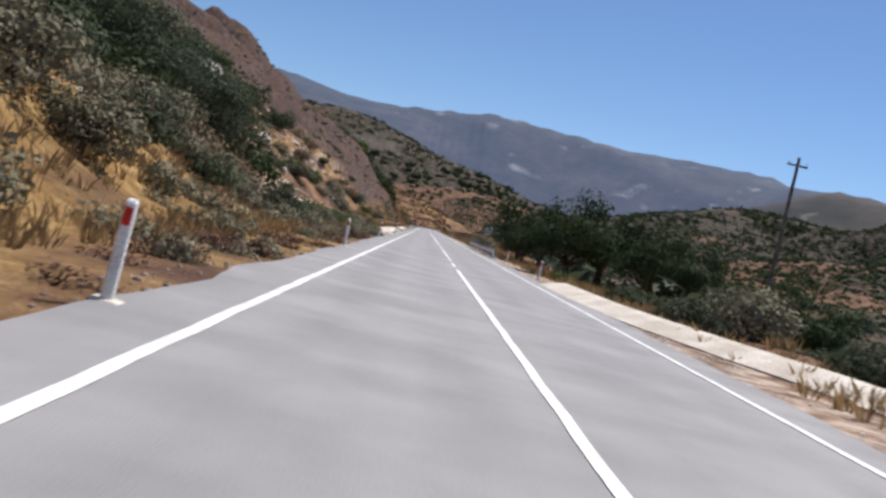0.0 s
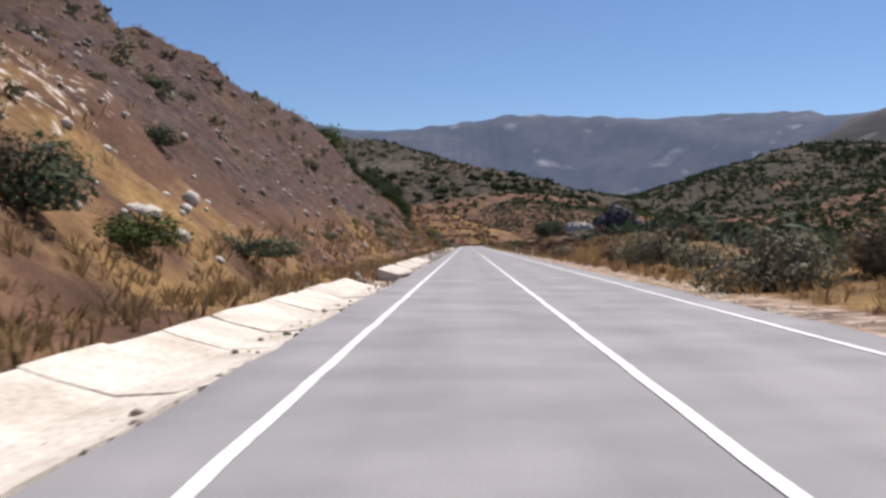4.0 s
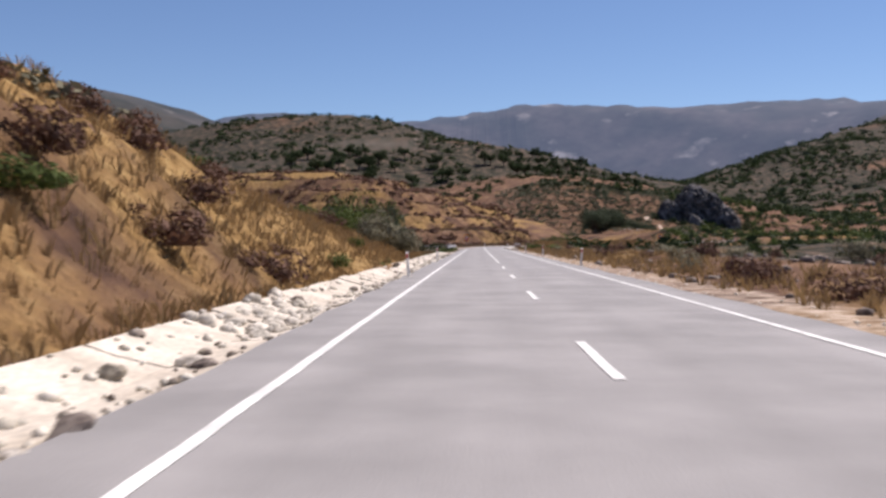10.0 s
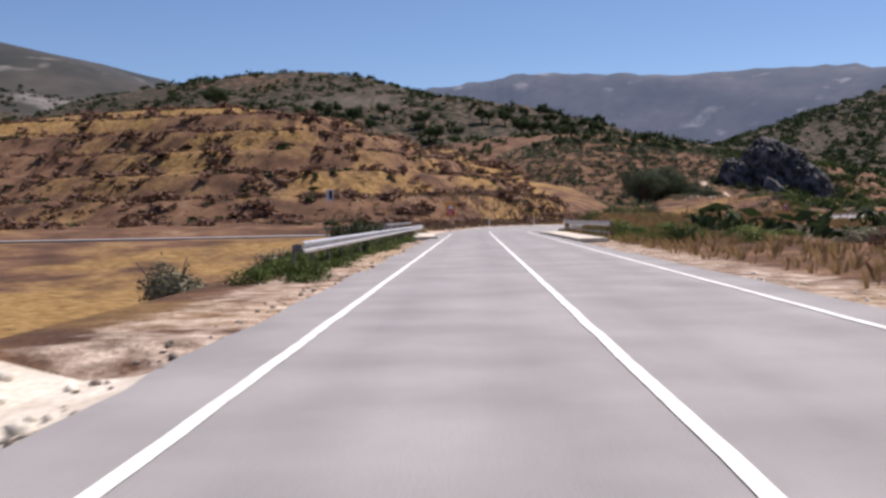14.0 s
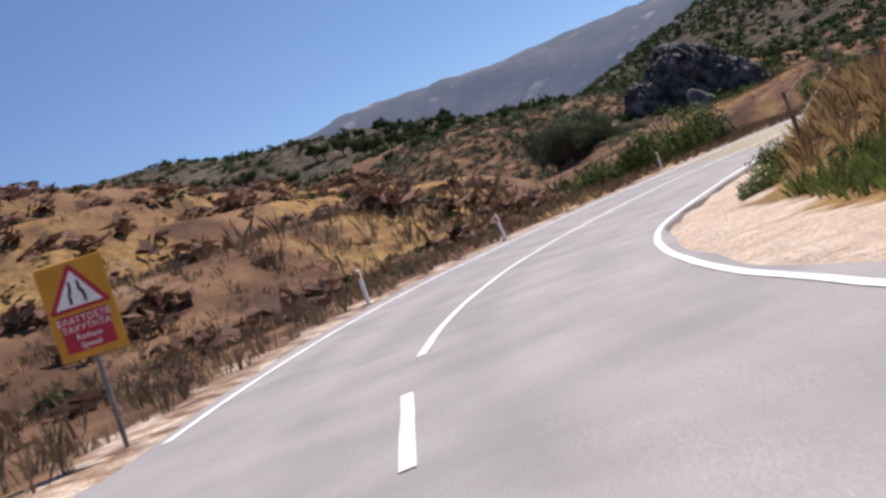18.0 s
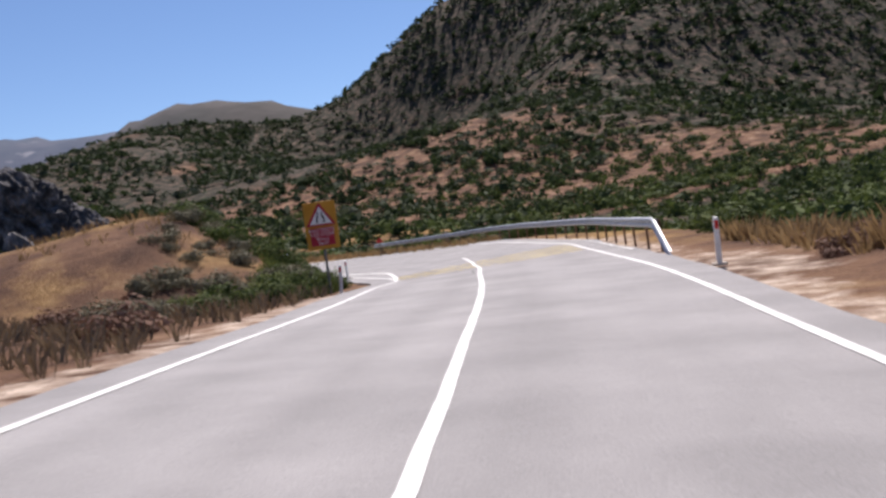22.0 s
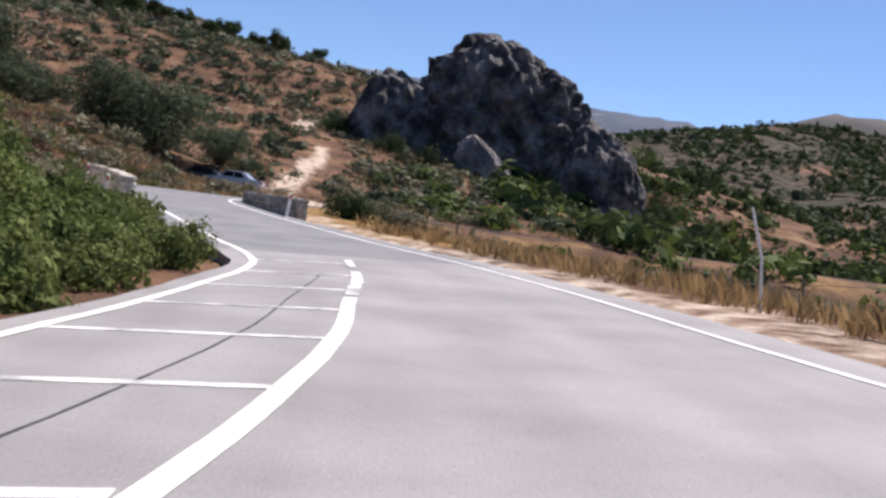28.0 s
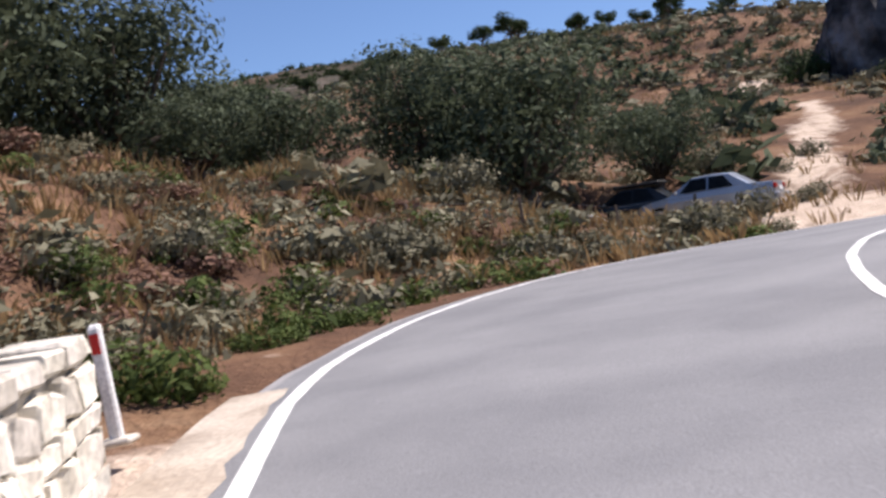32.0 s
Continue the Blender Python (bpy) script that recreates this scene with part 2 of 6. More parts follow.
def ground_material():
    """Soil with dry grass, bare earth, pale rock and scrub, mixed by noise and by the cover attributes of the ground."""
    m = bpy.data.materials.new("ground_cover")
    m.use_nodes = True
    n, l = m.node_tree.nodes, m.node_tree.links
    b = n["Principled BSDF"]
    tc = n.new("ShaderNodeTexCoord")

    def noise_at(scale, detail=6.0, rough=0.6):
        t = n.new("ShaderNodeTexNoise")
        t.inputs["Scale"].default_value, t.inputs["Detail"].default_value, t.inputs["Roughness"].default_value = scale, detail, rough
        l.new(tc.outputs["Object"], t.inputs["Vector"])
        return t.outputs["Fac"]

    def ramp(fac, stops):
        r = n.new("ShaderNodeValToRGB")
        while len(r.color_ramp.elements) < len(stops):
            r.color_ramp.elements.new(0.5)
        for e, (p, c) in zip(r.color_ramp.elements, stops):
            e.position, e.color = p, (*c, 1)
        l.new(fac, r.inputs["Fac"])
        return r.outputs[0]

    def mixed(fac, a, c, kind="MIX"):
        x = n.new("ShaderNodeMix")
        x.data_type, x.blend_type = "RGBA", kind
        if isinstance(fac, float):
            x.inputs[0].default_value = fac
        else:
            l.new(fac, x.inputs[0])
        l.new(a, x.inputs[6]), l.new(c, x.inputs[7])
        return x.outputs[2]

    def masked(name, fac, lo, hi):
        """The cover attribute, broken up by noise."""
        at = n.new("ShaderNodeAttribute")
        at.attribute_name = name
        s = n.new("ShaderNodeMath")
        s.operation = "ADD"
        l.new(at.outputs["Fac"], s.inputs[0]), l.new(fac, s.inputs[1])
        r = n.new("ShaderNodeMapRange")
        r.inputs[1].default_value, r.inputs[2].default_value = lo, hi
        l.new(s.outputs[0], r.inputs[0])
        return r.outputs[0]

    big, mid, small, grain = noise_at(0.035), noise_at(0.22, 8.0), noise_at(1.4, 6.0), noise_at(9.0, 5.0)
    soil = ramp(mid, [(0.33, (0.07, 0.042, 0.03)), (0.48, (0.14, 0.08, 0.052)), (0.6, (0.22, 0.13, 0.078)), (0.72, (0.34, 0.24, 0.17))])
    grass = ramp(small, [(0.3, (0.15, 0.088, 0.035)), (0.5, (0.29, 0.18, 0.07)), (0.7, (0.42, 0.29, 0.13))])
    scrub = ramp(mid, [(0.38, (0.024, 0.027, 0.018)), (0.5, (0.05, 0.046, 0.033)), (0.6, (0.11, 0.08, 0.06)), (0.72, (0.24, 0.18, 0.13))])
    stone = ramp(small, [(0.3, (0.27, 0.22, 0.18)), (0.5, (0.5, 0.44, 0.37)), (0.68, (0.66, 0.6, 0.53))])
    grey = ramp(small, [(0.3, (0.045, 0.031, 0.029)), (0.55, (0.098, 0.068, 0.06)), (0.7, (0.17, 0.12, 0.096))])
    dirt = ramp(small, [(0.3, (0.46, 0.36, 0.28)), (0.7, (0.66, 0.55, 0.45))])
    c = mixed(masked("grass", mid, 0.75, 1.05), soil, grass)
    c = mixed(masked("shale", mid, 0.85, 1.1), c, grey)
    c = mixed(masked("scrub", big, 0.85, 1.1), c, scrub)
    c = mixed(masked("rock", small, 0.95, 1.08), c, stone)
    c = mixed(masked("dirt", small, 0.8, 1.1), c, dirt)
    c = mixed(0.6, c, ramp(grain, [(0.3, (0.6, 0.58, 0.56)), (0.7, (1.25, 1.22, 1.2))]), "MULTIPLY")
    l.new(c, b.inputs["Base Color"])
    b.inputs["Roughness"].default_value, b.inputs["Specular IOR Level"].default_value = 0.95, 0.1
    bp = n.new("ShaderNodeBump")
    bp.inputs["Strength"].default_value, bp.inputs["Distance"].default_value = 0.6, 0.25
    hm = n.new("ShaderNodeMath")
    hm.operation = "ADD"
    l.new(small, hm.inputs[0]), l.new(grain, hm.inputs[1])
    l.new(hm.outputs[0], bp.inputs["Height"]), l.new(bp.outputs[0], b.inputs["Normal"])
    return m


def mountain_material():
    """The far ranges: scrubby grey slopes with pale rock faces, behind kilometres of bright air imitated by a blue
    glow.
    """
    m = material("hazy_mountain_slopes", (0.02, 0.024, 0.019), (0.06, 0.053, 0.046), 0.006, 0.95, 0.0, 0.03, third=(0.034, 0.034, 0.028), detail=9)
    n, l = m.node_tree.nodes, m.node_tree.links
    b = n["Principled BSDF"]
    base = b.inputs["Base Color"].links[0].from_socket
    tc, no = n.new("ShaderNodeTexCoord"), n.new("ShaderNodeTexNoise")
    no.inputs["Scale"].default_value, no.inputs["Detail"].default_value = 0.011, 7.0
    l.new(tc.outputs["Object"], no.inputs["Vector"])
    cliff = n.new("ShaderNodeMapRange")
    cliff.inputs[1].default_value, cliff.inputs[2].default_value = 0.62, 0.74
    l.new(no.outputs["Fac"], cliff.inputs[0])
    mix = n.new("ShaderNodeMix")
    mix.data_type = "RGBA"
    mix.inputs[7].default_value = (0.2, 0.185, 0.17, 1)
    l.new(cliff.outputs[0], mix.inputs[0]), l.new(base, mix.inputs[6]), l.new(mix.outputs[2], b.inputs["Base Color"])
    # air haze painted as blue emission, stronger the farther the slope
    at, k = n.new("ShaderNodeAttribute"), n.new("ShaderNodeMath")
    at.attribute_name = "haze"
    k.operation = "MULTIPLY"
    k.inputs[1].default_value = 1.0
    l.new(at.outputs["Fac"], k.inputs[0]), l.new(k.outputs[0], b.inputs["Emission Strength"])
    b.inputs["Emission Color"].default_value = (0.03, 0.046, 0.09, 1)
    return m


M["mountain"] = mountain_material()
M["new_asphalt"] = material("newer_asphalt", (0.17, 0.172, 0.18), (0.225, 0.226, 0.232), 0.5, 0.85, 0.3, 70)
M["ground"] = ground_material()


# ---------------------------------------------------------------- mesh helpers
def mesh_object(name, verts, faces, mat, parent=None, label="", smooth=False):
    me = bpy.data.meshes.new(name)
    me.from_pydata(np.asarray(verts, float).tolist(), [], [tuple(int(i) for i in f) for f in faces])
    me.materials.append(mat)
    if smooth:
        me.polygons.foreach_set("use_smooth", [True] * len(me.polygons))
    me.update()
    ob = new(name, me)
    if parent is not None:
        ob.parent = parent
    if label:
        ob["label"] = label
    return ob


def part(name, bm, mat, parent=None, label="", smooth=False):
    me = bpy.data.meshes.new(name)
    bmesh.ops.recalc_face_normals(bm, faces=bm.faces)
    bm.to_mesh(me)
    bm.free()
    me.materials.append(mat)
    if smooth:
        me.polygons.foreach_set("use_smooth", [True] * len(me.polygons))
    ob = new(name, me)
    if parent is not None:
        ob.parent = parent
    if label:
        ob["label"] = label
    return ob


def empty(name, m=None):
    ob = new(name)
    ob.empty_display_size = 0.2
    if m is not None:
        ob.matrix_basis = m
    return ob


def box(bm, cx, cy, cz, sx, sy, sz, bevel=0.0, m=None):
    r = bmesh.ops.create_cube(bm, size=1.0)
    vs = r["verts"]
    bmesh.ops.scale(bm, vec=(sx, sy, sz), verts=vs)
    bmesh.ops.translate(bm, vec=(cx, cy, cz), verts=vs)
    if m is not None:
        bmesh.ops.transform(bm, matrix=m, verts=vs)
    if bevel:
        es = list({e for v in vs for e in v.link_edges})
        bmesh.ops.bevel(bm, geom=es, offset=bevel, segments=1, affect="EDGES")


def tube(bm, pts, radii, sides=7):
    """A tapered tube through the points."""
    rings = []
    for i, p in enumerate(pts):
        p = Vector(p)
        a = Vector(pts[max(i - 1, 0)])
        b = Vector(pts[min(i + 1, len(pts) - 1)])
        d = (b - a).normalized()
        u = d.orthogonal().normalized()
        v = d.cross(u)
        rings.append([bm.verts.new(p + radii[i] * (math.cos(2 * math.pi * k / sides) * u + math.sin(2 * math.pi * k / sides) * v)) for k in range(sides)])
    for r0, r1 in zip(rings, rings[1:]):
        for k in range(sides):
            bm.faces.new((r0[k], r0[(k + 1) % sides], r1[(k + 1) % sides], r1[k]))
    bm.faces.new(rings[0][::-1]), bm.faces.new(rings[-1])


def smooth_path(pts, step=1.0):
    """Catmull-Rom through the points, resampled evenly."""
    p = np.array(pts, float)
    p = np.vstack([2 * p[0] - p[1], p, 2 * p[-1] - p[-2]])
    out = []
    for i in range(1, len(p) - 2):
        n = max(2, int(np.linalg.norm(p[i + 1] - p[i]) / 0.25))
        t = np.linspace(0, 1, n, endpoint=False)[:, None]
        a, b, c, d = p[i - 1], p[i], p[i + 1], p[i + 2]
        out.append(0.5 * (2 * b + (c - a) * t + (2 * a - 5 * b + 4 * c - d) * t ** 2 + (3 * b - a - 3 * c + d) * t ** 3))
    q = np.vstack(out + [p[-2][None]])
    s = np.concatenate([[0], np.cumsum(np.linalg.norm(np.diff(q, axis=0), axis=1))])
    k = np.arange(0, s[-1], step)
    return np.stack([np.interp(k, s, q[:, j]) for j in range(q.shape[1])], -1)


# ---------------------------------------------------------------- the road's line
CENTRE = [(1.53, -60, 0), (1.53, 100, 0), (1.53, 300, 0), (1.53, 480, 0), (1.53, 540, 0), (1.6, 551, 0), (2.3, 557.5, 0), (4.0, 564.3, 0),
          (6.4, 570.1, 0), (10.5, 577.3, 0), (15.0, 583.6, 0), (20.3, 589, 0), (26, 595.3, 0), (34, 602.8, 0), (44.5, 612.7, 0), (50.8, 619.2, 0)]
CENTRE += [(57.6, 626.4, -0.08), (64, 634.5, -0.1), (72, 648, -0.13), (77, 661, -0.2), (80, 675, -0.15), (81.2, 687, 0.1), (81, 696, 0.24),
           (79.9, 702.5, 0.34), (78.1, 709.5, 0.43), (75.8, 716.5, 0.62), (73.7, 723, 0.86), (72.2, 729.5, 1.1), (72.2, 735.5, 1.3), (74.2, 740, 1.45),
           (79, 742.6, 1.6), (86, 743.2, 1.8), (97, 743.4, 2.1), (130, 741, 2.8)]
ROAD = smooth_path(CENTRE, 1.0)
RS = np.arange(len(ROAD)) - 60.0                 # distance along the road; equals y on the straight
END = RS[-1]
TAN = np.gradient(ROAD, axis=0)
TAN /= np.linalg.norm(TAN[:, :2], axis=1)[:, None]
NOR = np.stack([TAN[:, 1], -TAN[:, 0]], -1)      # to the right
# cross fall of the road: right side up where positive
BANK = [(-60, 0), (540, 0), (556, -0.03), (572, -0.07), (600, -0.07), (622, -0.04), (638, 0), (652, 0.05), (672, 0.08), (720, 0.08), (745, 0.06), (765, 0.03), (780, 0.0)]


def table(s, rows, col):
    r = np.array(rows, float)
    return np.interp(s, r[:, 0], r[:, col])


def along(s, d, z=0.0):
    """The point at s metres along the road and d to the right of its centre line, z above its surface."""
    s, d = np.asarray(s, float), np.asarray(d, float)
    x, y, h = (np.interp(s, RS, ROAD[:, k]) for k in range(3))
    nx, ny = np.interp(s, RS, NOR[:, 0]), np.interp(s, RS, NOR[:, 1])
    return np.stack([x + nx * d, y + ny * d, h + table(s, BANK, 1) * d + z], -1)


def heading(s):
    return math.degrees(math.atan2(-np.interp(s, RS, TAN[:, 0]), np.interp(s, RS, TAN[:, 1])))


def to_road(x, y):
    """Distance along the road, signed distance from its centre line (right positive) and the height of its surface there."""
    x, y = np.ravel(np.asarray(x, float)), np.ravel(np.asarray(y, float))
    s, d, h = np.empty(len(x)), np.empty(len(x)), np.empty(len(x))
    for a in range(0, len(x), 4000):
        px, py = x[a:a + 4000, None] - ROAD[None, ::2, 0], y[a:a + 4000, None] - ROAD[None, ::2, 1]
        k = np.argmin(px * px + py * py, axis=1) * 2
        qx, qy = x[a:a + 4000] - ROAD[k, 0], y[a:a + 4000] - ROAD[k, 1]
        s[a:a + 4000] = RS[k] + np.clip(qx * TAN[k, 0] + qy * TAN[k, 1], -1.5, 1.5)
        lat = qx * NOR[k, 0] + qy * NOR[k, 1]
        far = np.hypot(qx, qy)
        d[a:a + 4000] = np.where(np.abs(lat) > 0.6 * far, lat, np.sign(lat) * far)
        h[a:a + 4000] = np.interp(s[a:a + 4000], RS, ROAD[:, 2])
    return s, d, h + table(s, BANK, 1) * np.clip(d, -7, 7)


# ---------------------------------------------------------------- the ground
def bell(x, y, cx, cy, rx, ry, h, power=1.0):
    u, v = (x - cx) / rx, (y - cy) / ry
    return h * np.exp(-(u * u + v * v) ** power)


def wave(x, y, size, seed=0):
    """Smooth noise from turned sines, about -1 to 1."""
    r = np.random.RandomState(seed)
    z = 0
    for k in range(7):
        a, p, f = r.uniform(0, 6.28), r.uniform(0, 6.28), r.uniform(0.6, 1.7) * 6.28 / size
        z = z + np.sin(f * (x * math.cos(a) + y * math.sin(a)) + p + 1.3 * np.sin(f * 0.6 * (x * math.sin(a) - y * math.cos(a)) + p))
    return z / 4.2


def step_up(v, a, b):
    t = np.clip((v - a) / (b - a), 0, 1)
    return t * t * (3 - 2 * t)


# beside the straight: start of the left slope, its steepness, its height
LEFT = [(-60, 8, 0.9, 26), (0, 8, 0.9, 24), (40, 8.5, 0.75, 20), (70, 13, 0.6, 18), (95, 16, 0.6, 19), (115, 10, 0.7, 21), (150, 9, 0.9, 24),
        (200, 8.5, 1.3, 29), (245, 8.5, 1.5, 31), (284, 8.5, 1.4, 28), (310, 8, 1.4, 22), (330, 8, 1.35, 18), (350, 8, 1.3, 16), (364, 7.6, 1.2, 11), (374, 7.2, 1.25, 7), (382, 7.0, 1.3, 5.2), (395, 7.0, 1.0, 3.4), (405, 7.2, 0.7, 3.2), (418, 7.5, 0.6, 4.0),
        (440, 8, 0.6, 3.6), (456, 9, 0.4, 2.2), (470, 14, 0.05, 0.3), (900, 15, 0.05, 0.2)]
# beside the straight: start of the right bank, its height and width, depth of the valley behind it
RIGHT = [(-60, 6.5, 0, 6, 7), (30, 6.5, 0, 6, 7), (90, 7, -0.5, 6, 5), (150, 6.5, 0.3, 8, 4), (200, 7, 1.6, 10, 3), (240, 7, 2.0, 12, 3), (270, 7, 2.8, 14, 3), (302, 7, 3.8, 15, 2), (330, 7, 1.2, 14, 3),
         (360, 7, 0.4, 14, 3), (450, 7, 0.2, 10, 4), (900, 8, 0, 10, 4)]
# hills: centre, half widths, height
HILLS = [(-230, 1330, 260, 260, 89), (-60, 1270, 150, 160, 43), (-130, 980, 110, 150, 28), (60, 940, 95, 75, 29.5), (30, 1090, 130, 100, 41),
         (310, 1230, 170, 200, 68), (470, 1430, 190, 180, 97), (900, 1150, 220, 220, 157), (800, 2000, 330, 350, 230)]
HILLS += [(400, 930, 150, 130, 45), (1350, 2300, 420, 420, 69), (200, 3600, 500, 500, 350), (-700, 3600, 600, 700, 395), (700, 3300, 400, 400, 198),
          (1150, 3800, 450, 600, 410), (1500, 1300, 450, 500, 369), (15, 715, 42, 45, 10), (120, 850, 60, 60, 14)]
HILLS += [(900, 400, 420, 330, 181), (-800, 2150, 600, 600, 290), (1250, 3000, 350, 350, 262), (40, 830, 45, 40, 8), (660, 1240, 108, 155, 146),
          (500, 1000, 70, 60, 29), (480, 2300, 240, 300, 21), (330, 1650, 200, 200, 31), (-900, 250, 420, 700, 190), (2300, -300, 800, 1200, 330)]


def far_hills(x, y):
    z = -3.0 + 0 * x + bell(x, y, 640, 1010, 150, 130, 98, 1.3)
    for cx, cy, rx, ry, h in HILLS:
        z = z + bell(x, y, cx, cy, rx, ry, h)
    far = np.hypot(x - 60, y - 660)
    rough = step_up(far, 250, 1500)
    crags = np.abs(wave(x, y, 190, 2)) ** 1.5
    return z + rough * (9 * wave(x, y, 420, 1) + 9 * crags) + step_up(far, 150, 400) * (1.3 * wave(x, y, 45, 3) + 1.2 * np.abs(wave(x, y, 22, 8)))


def terraces(x, y):
    """The hill with its dry terraces behind the side road."""
    z = bell(x, y, -75, 684, 78, 66, 23.5, 1.4) + bell(x, y, -28, 624, 32, 40, 10)
    step = 4.0
    k = np.floor(z / step)
    f = z / step - k
    return np.where(z > 1.0, step * (k + 0.8 * step_up(f, 0.45, 0.9) + 0.2 * f), z) + 0.2 * wave(x, y, 9, 9) * step_up(z, 1, 4)


# the hill behind the last bend: centre, half width, height
END_HILL = [(75, 850, 30, 1.9), (60, 870, 30, 2.0), (40, 870, 35, 5.7), (88, 805, 22, 2.7), (72, 785, 20, 3.8), (105, 800, 22, 3.2)]
END_HILL += [(70, 755, 12, -0.4), (55, 800, 28, 2.5), (95, 775, 15, 1.5), (30, 830, 35, 5.0), (20, 880, 40, 4.8), (80, 830, 20, 3.9)]


def end_hill(x, y):
    z = 0 * x
    for cx, cy, w, h in END_HILL:
        z = z + bell(x, y, cx, cy, w, w, h)
    return z


def ground_height(x, y):
    x, y = np.asarray(x, float), np.asarray(y, float)
    shape = x.shape
    s, d, h = to_road(x, y)
    x, y = x.ravel(), y.ravel()
    a = np.abs(d)
    beside = 1 - step_up(y, 505, 550)
    # the slope on the left of the straight
    l0, ls, lt = table(s, LEFT, 1), table(s, LEFT, 2), table(s, LEFT, 3)
    q = np.maximum(-d - l0, 0)
    left = lt * (1 - np.exp(-ls * q / np.maximum(lt, 0.1))) + np.clip(q - 28, 0, 150) * 0.2 * np.clip(lt / 20, 0, 1)
    left = left * (1 + 0.14 * wave(x, y, 26, 4) * np.clip(q / 6, 0, 1)) + 0.55 * wave(x, y, 7, 5) * np.clip(q / 4, 0, 1) * np.clip(lt / 14, 0.15, 1)
    left = left - 2.8 * step_up(s, 445, 475) * step_up(-d, 7, 13)
    # the bank and the valley on its right
    r0, rh, rw, rv = (table(s, RIGHT, k) for k in (1, 2, 3, 4))
    q = np.maximum(d - r0, 0)
    right = rh * np.sin(np.clip(q / rw * 1.2, 0, 1) * 1.57) - rv * np.clip((q - rw * 0.8) / 18, 0, 1) ** 1.3 + 0.25 * wave(x, y, 9, 6) * np.clip(q / 3, 0, 1)
    z = np.where(d < 0, left, right) * beside * (1 - 0.5 * step_up(a, 60, 200))
    z = z + terraces(x, y) * step_up(a, 5.5, 20) * np.where((d < 0) | (y > 640), 1, 0)
    # after the bridge: a bank on the left between the bends, the stream's valley on the right
    after = step_up(y, 545, 575)
    inner = np.where(d < 0, 1, 0) * step_up(s, 648, 668) * (1 - step_up(s, 762, 780))
    z = z + inner * np.minimum(np.maximum(a - 6.3, 0) * 0.6, 5.0 + 0.5 * wave(x, y, 14, 7)) * (1 - step_up(a, 14, 45))
    z = z - np.where(d > 0, 1, 0) * after * 3.5 * step_up(a, 7, 22) * (1 - step_up(y, 715, 745))
    z = z + 1.8 * (d > 0) * step_up(s, 562, 574) * (1 - step_up(s, 616, 632)) * step_up(a, 5.8, 8.4) * (1 - step_up(a, 14, 24))
    z = z + far_hills(x, y) * step_up(a, 14, 95)
    z = z + end_hill(x, y)
    beside_road = (1 - step_up(np.abs(y - np.interp(x, [-60, -30, -14, -6, 0], [541, 545, 548.5, 549.5, 549])), 4.0, 8.0)) * (x < 0) * (x > -75)
    z = z * (1 - beside_road) - 0.12 * beside_road
    level = bell(x, y, 72.5, 754, 7, 4.5, 1, 2)
    z = z * (1 - level) + 0.55 * level
    trench = 0.42 * (d < 0) * (s > 105.5) * (s < 464) * step_up(a, 3.6, 4.4) * (1 - step_up(a, 6.0, 7.6))
    buried = (d < 0) * step_up(s, 289, 296) * (1 - step_up(s, 318, 330)) * step_up(a, 4.5, 5.2)
    buried = np.maximum(buried, (d < 0) * step_up(s, 375, 380) * (1 - step_up(s, 386, 391)) * step_up(a, 4.6, 5.4))
    trench = trench * (1 - buried) - 0.22 * buried * (1 - step_up(a, 6.6, 8.2))
    z = z * step_up(a, 5.2, 8.5) + h * (1 - step_up(a, 20, 70)) - 0.07 - 0.25 * (1 - step_up(a, 3.2, 4.4)) - trench
    return z.reshape(shape)


def ground_at(x, y):
    return float(ground_height(np.array([x]), np.array([y]))[0])


def ground_sheet():
    gx = np.concatenate([-np.geomspace(62, 5200, 36)[::-1], np.arange(-60, 150, 1.5), np.geomspace(152, 5200, 60)])
    gy = np.concatenate([-np.geomspace(62, 3200, 14)[::-1], np.arange(-60, 900, 1.5), np.geomspace(903, 6200, 110)])
    X, Y = np.meshgrid(gx, gy)
    Z = ground_height(X, Y)
    nx, ny = len(gx), len(gy)
    i = np.arange(nx * ny).reshape(ny, nx)
    faces = np.stack([i[:-1, :-1], i[:-1, 1:], i[1:, 1:], i[1:, :-1]], -1).reshape(-1, 4)
    verts = np.stack([X, Y, Z], -1).reshape(-1, 3)
    s, d, _ = to_road(X, Y)
    cover = ground_cover(X.ravel(), Y.ravel(), s, d)
    # strength of the painted haze glow, rising with distance
    cover["haze"] = step_up(verts[:, 1], 1600, 3200)
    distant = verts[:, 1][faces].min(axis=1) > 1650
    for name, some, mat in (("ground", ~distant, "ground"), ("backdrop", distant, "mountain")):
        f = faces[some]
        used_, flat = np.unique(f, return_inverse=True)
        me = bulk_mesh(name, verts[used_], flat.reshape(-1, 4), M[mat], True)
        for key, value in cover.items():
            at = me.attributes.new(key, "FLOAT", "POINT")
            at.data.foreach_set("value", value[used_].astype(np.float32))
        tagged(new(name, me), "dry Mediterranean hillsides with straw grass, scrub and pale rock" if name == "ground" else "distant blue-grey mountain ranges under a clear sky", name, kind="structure")


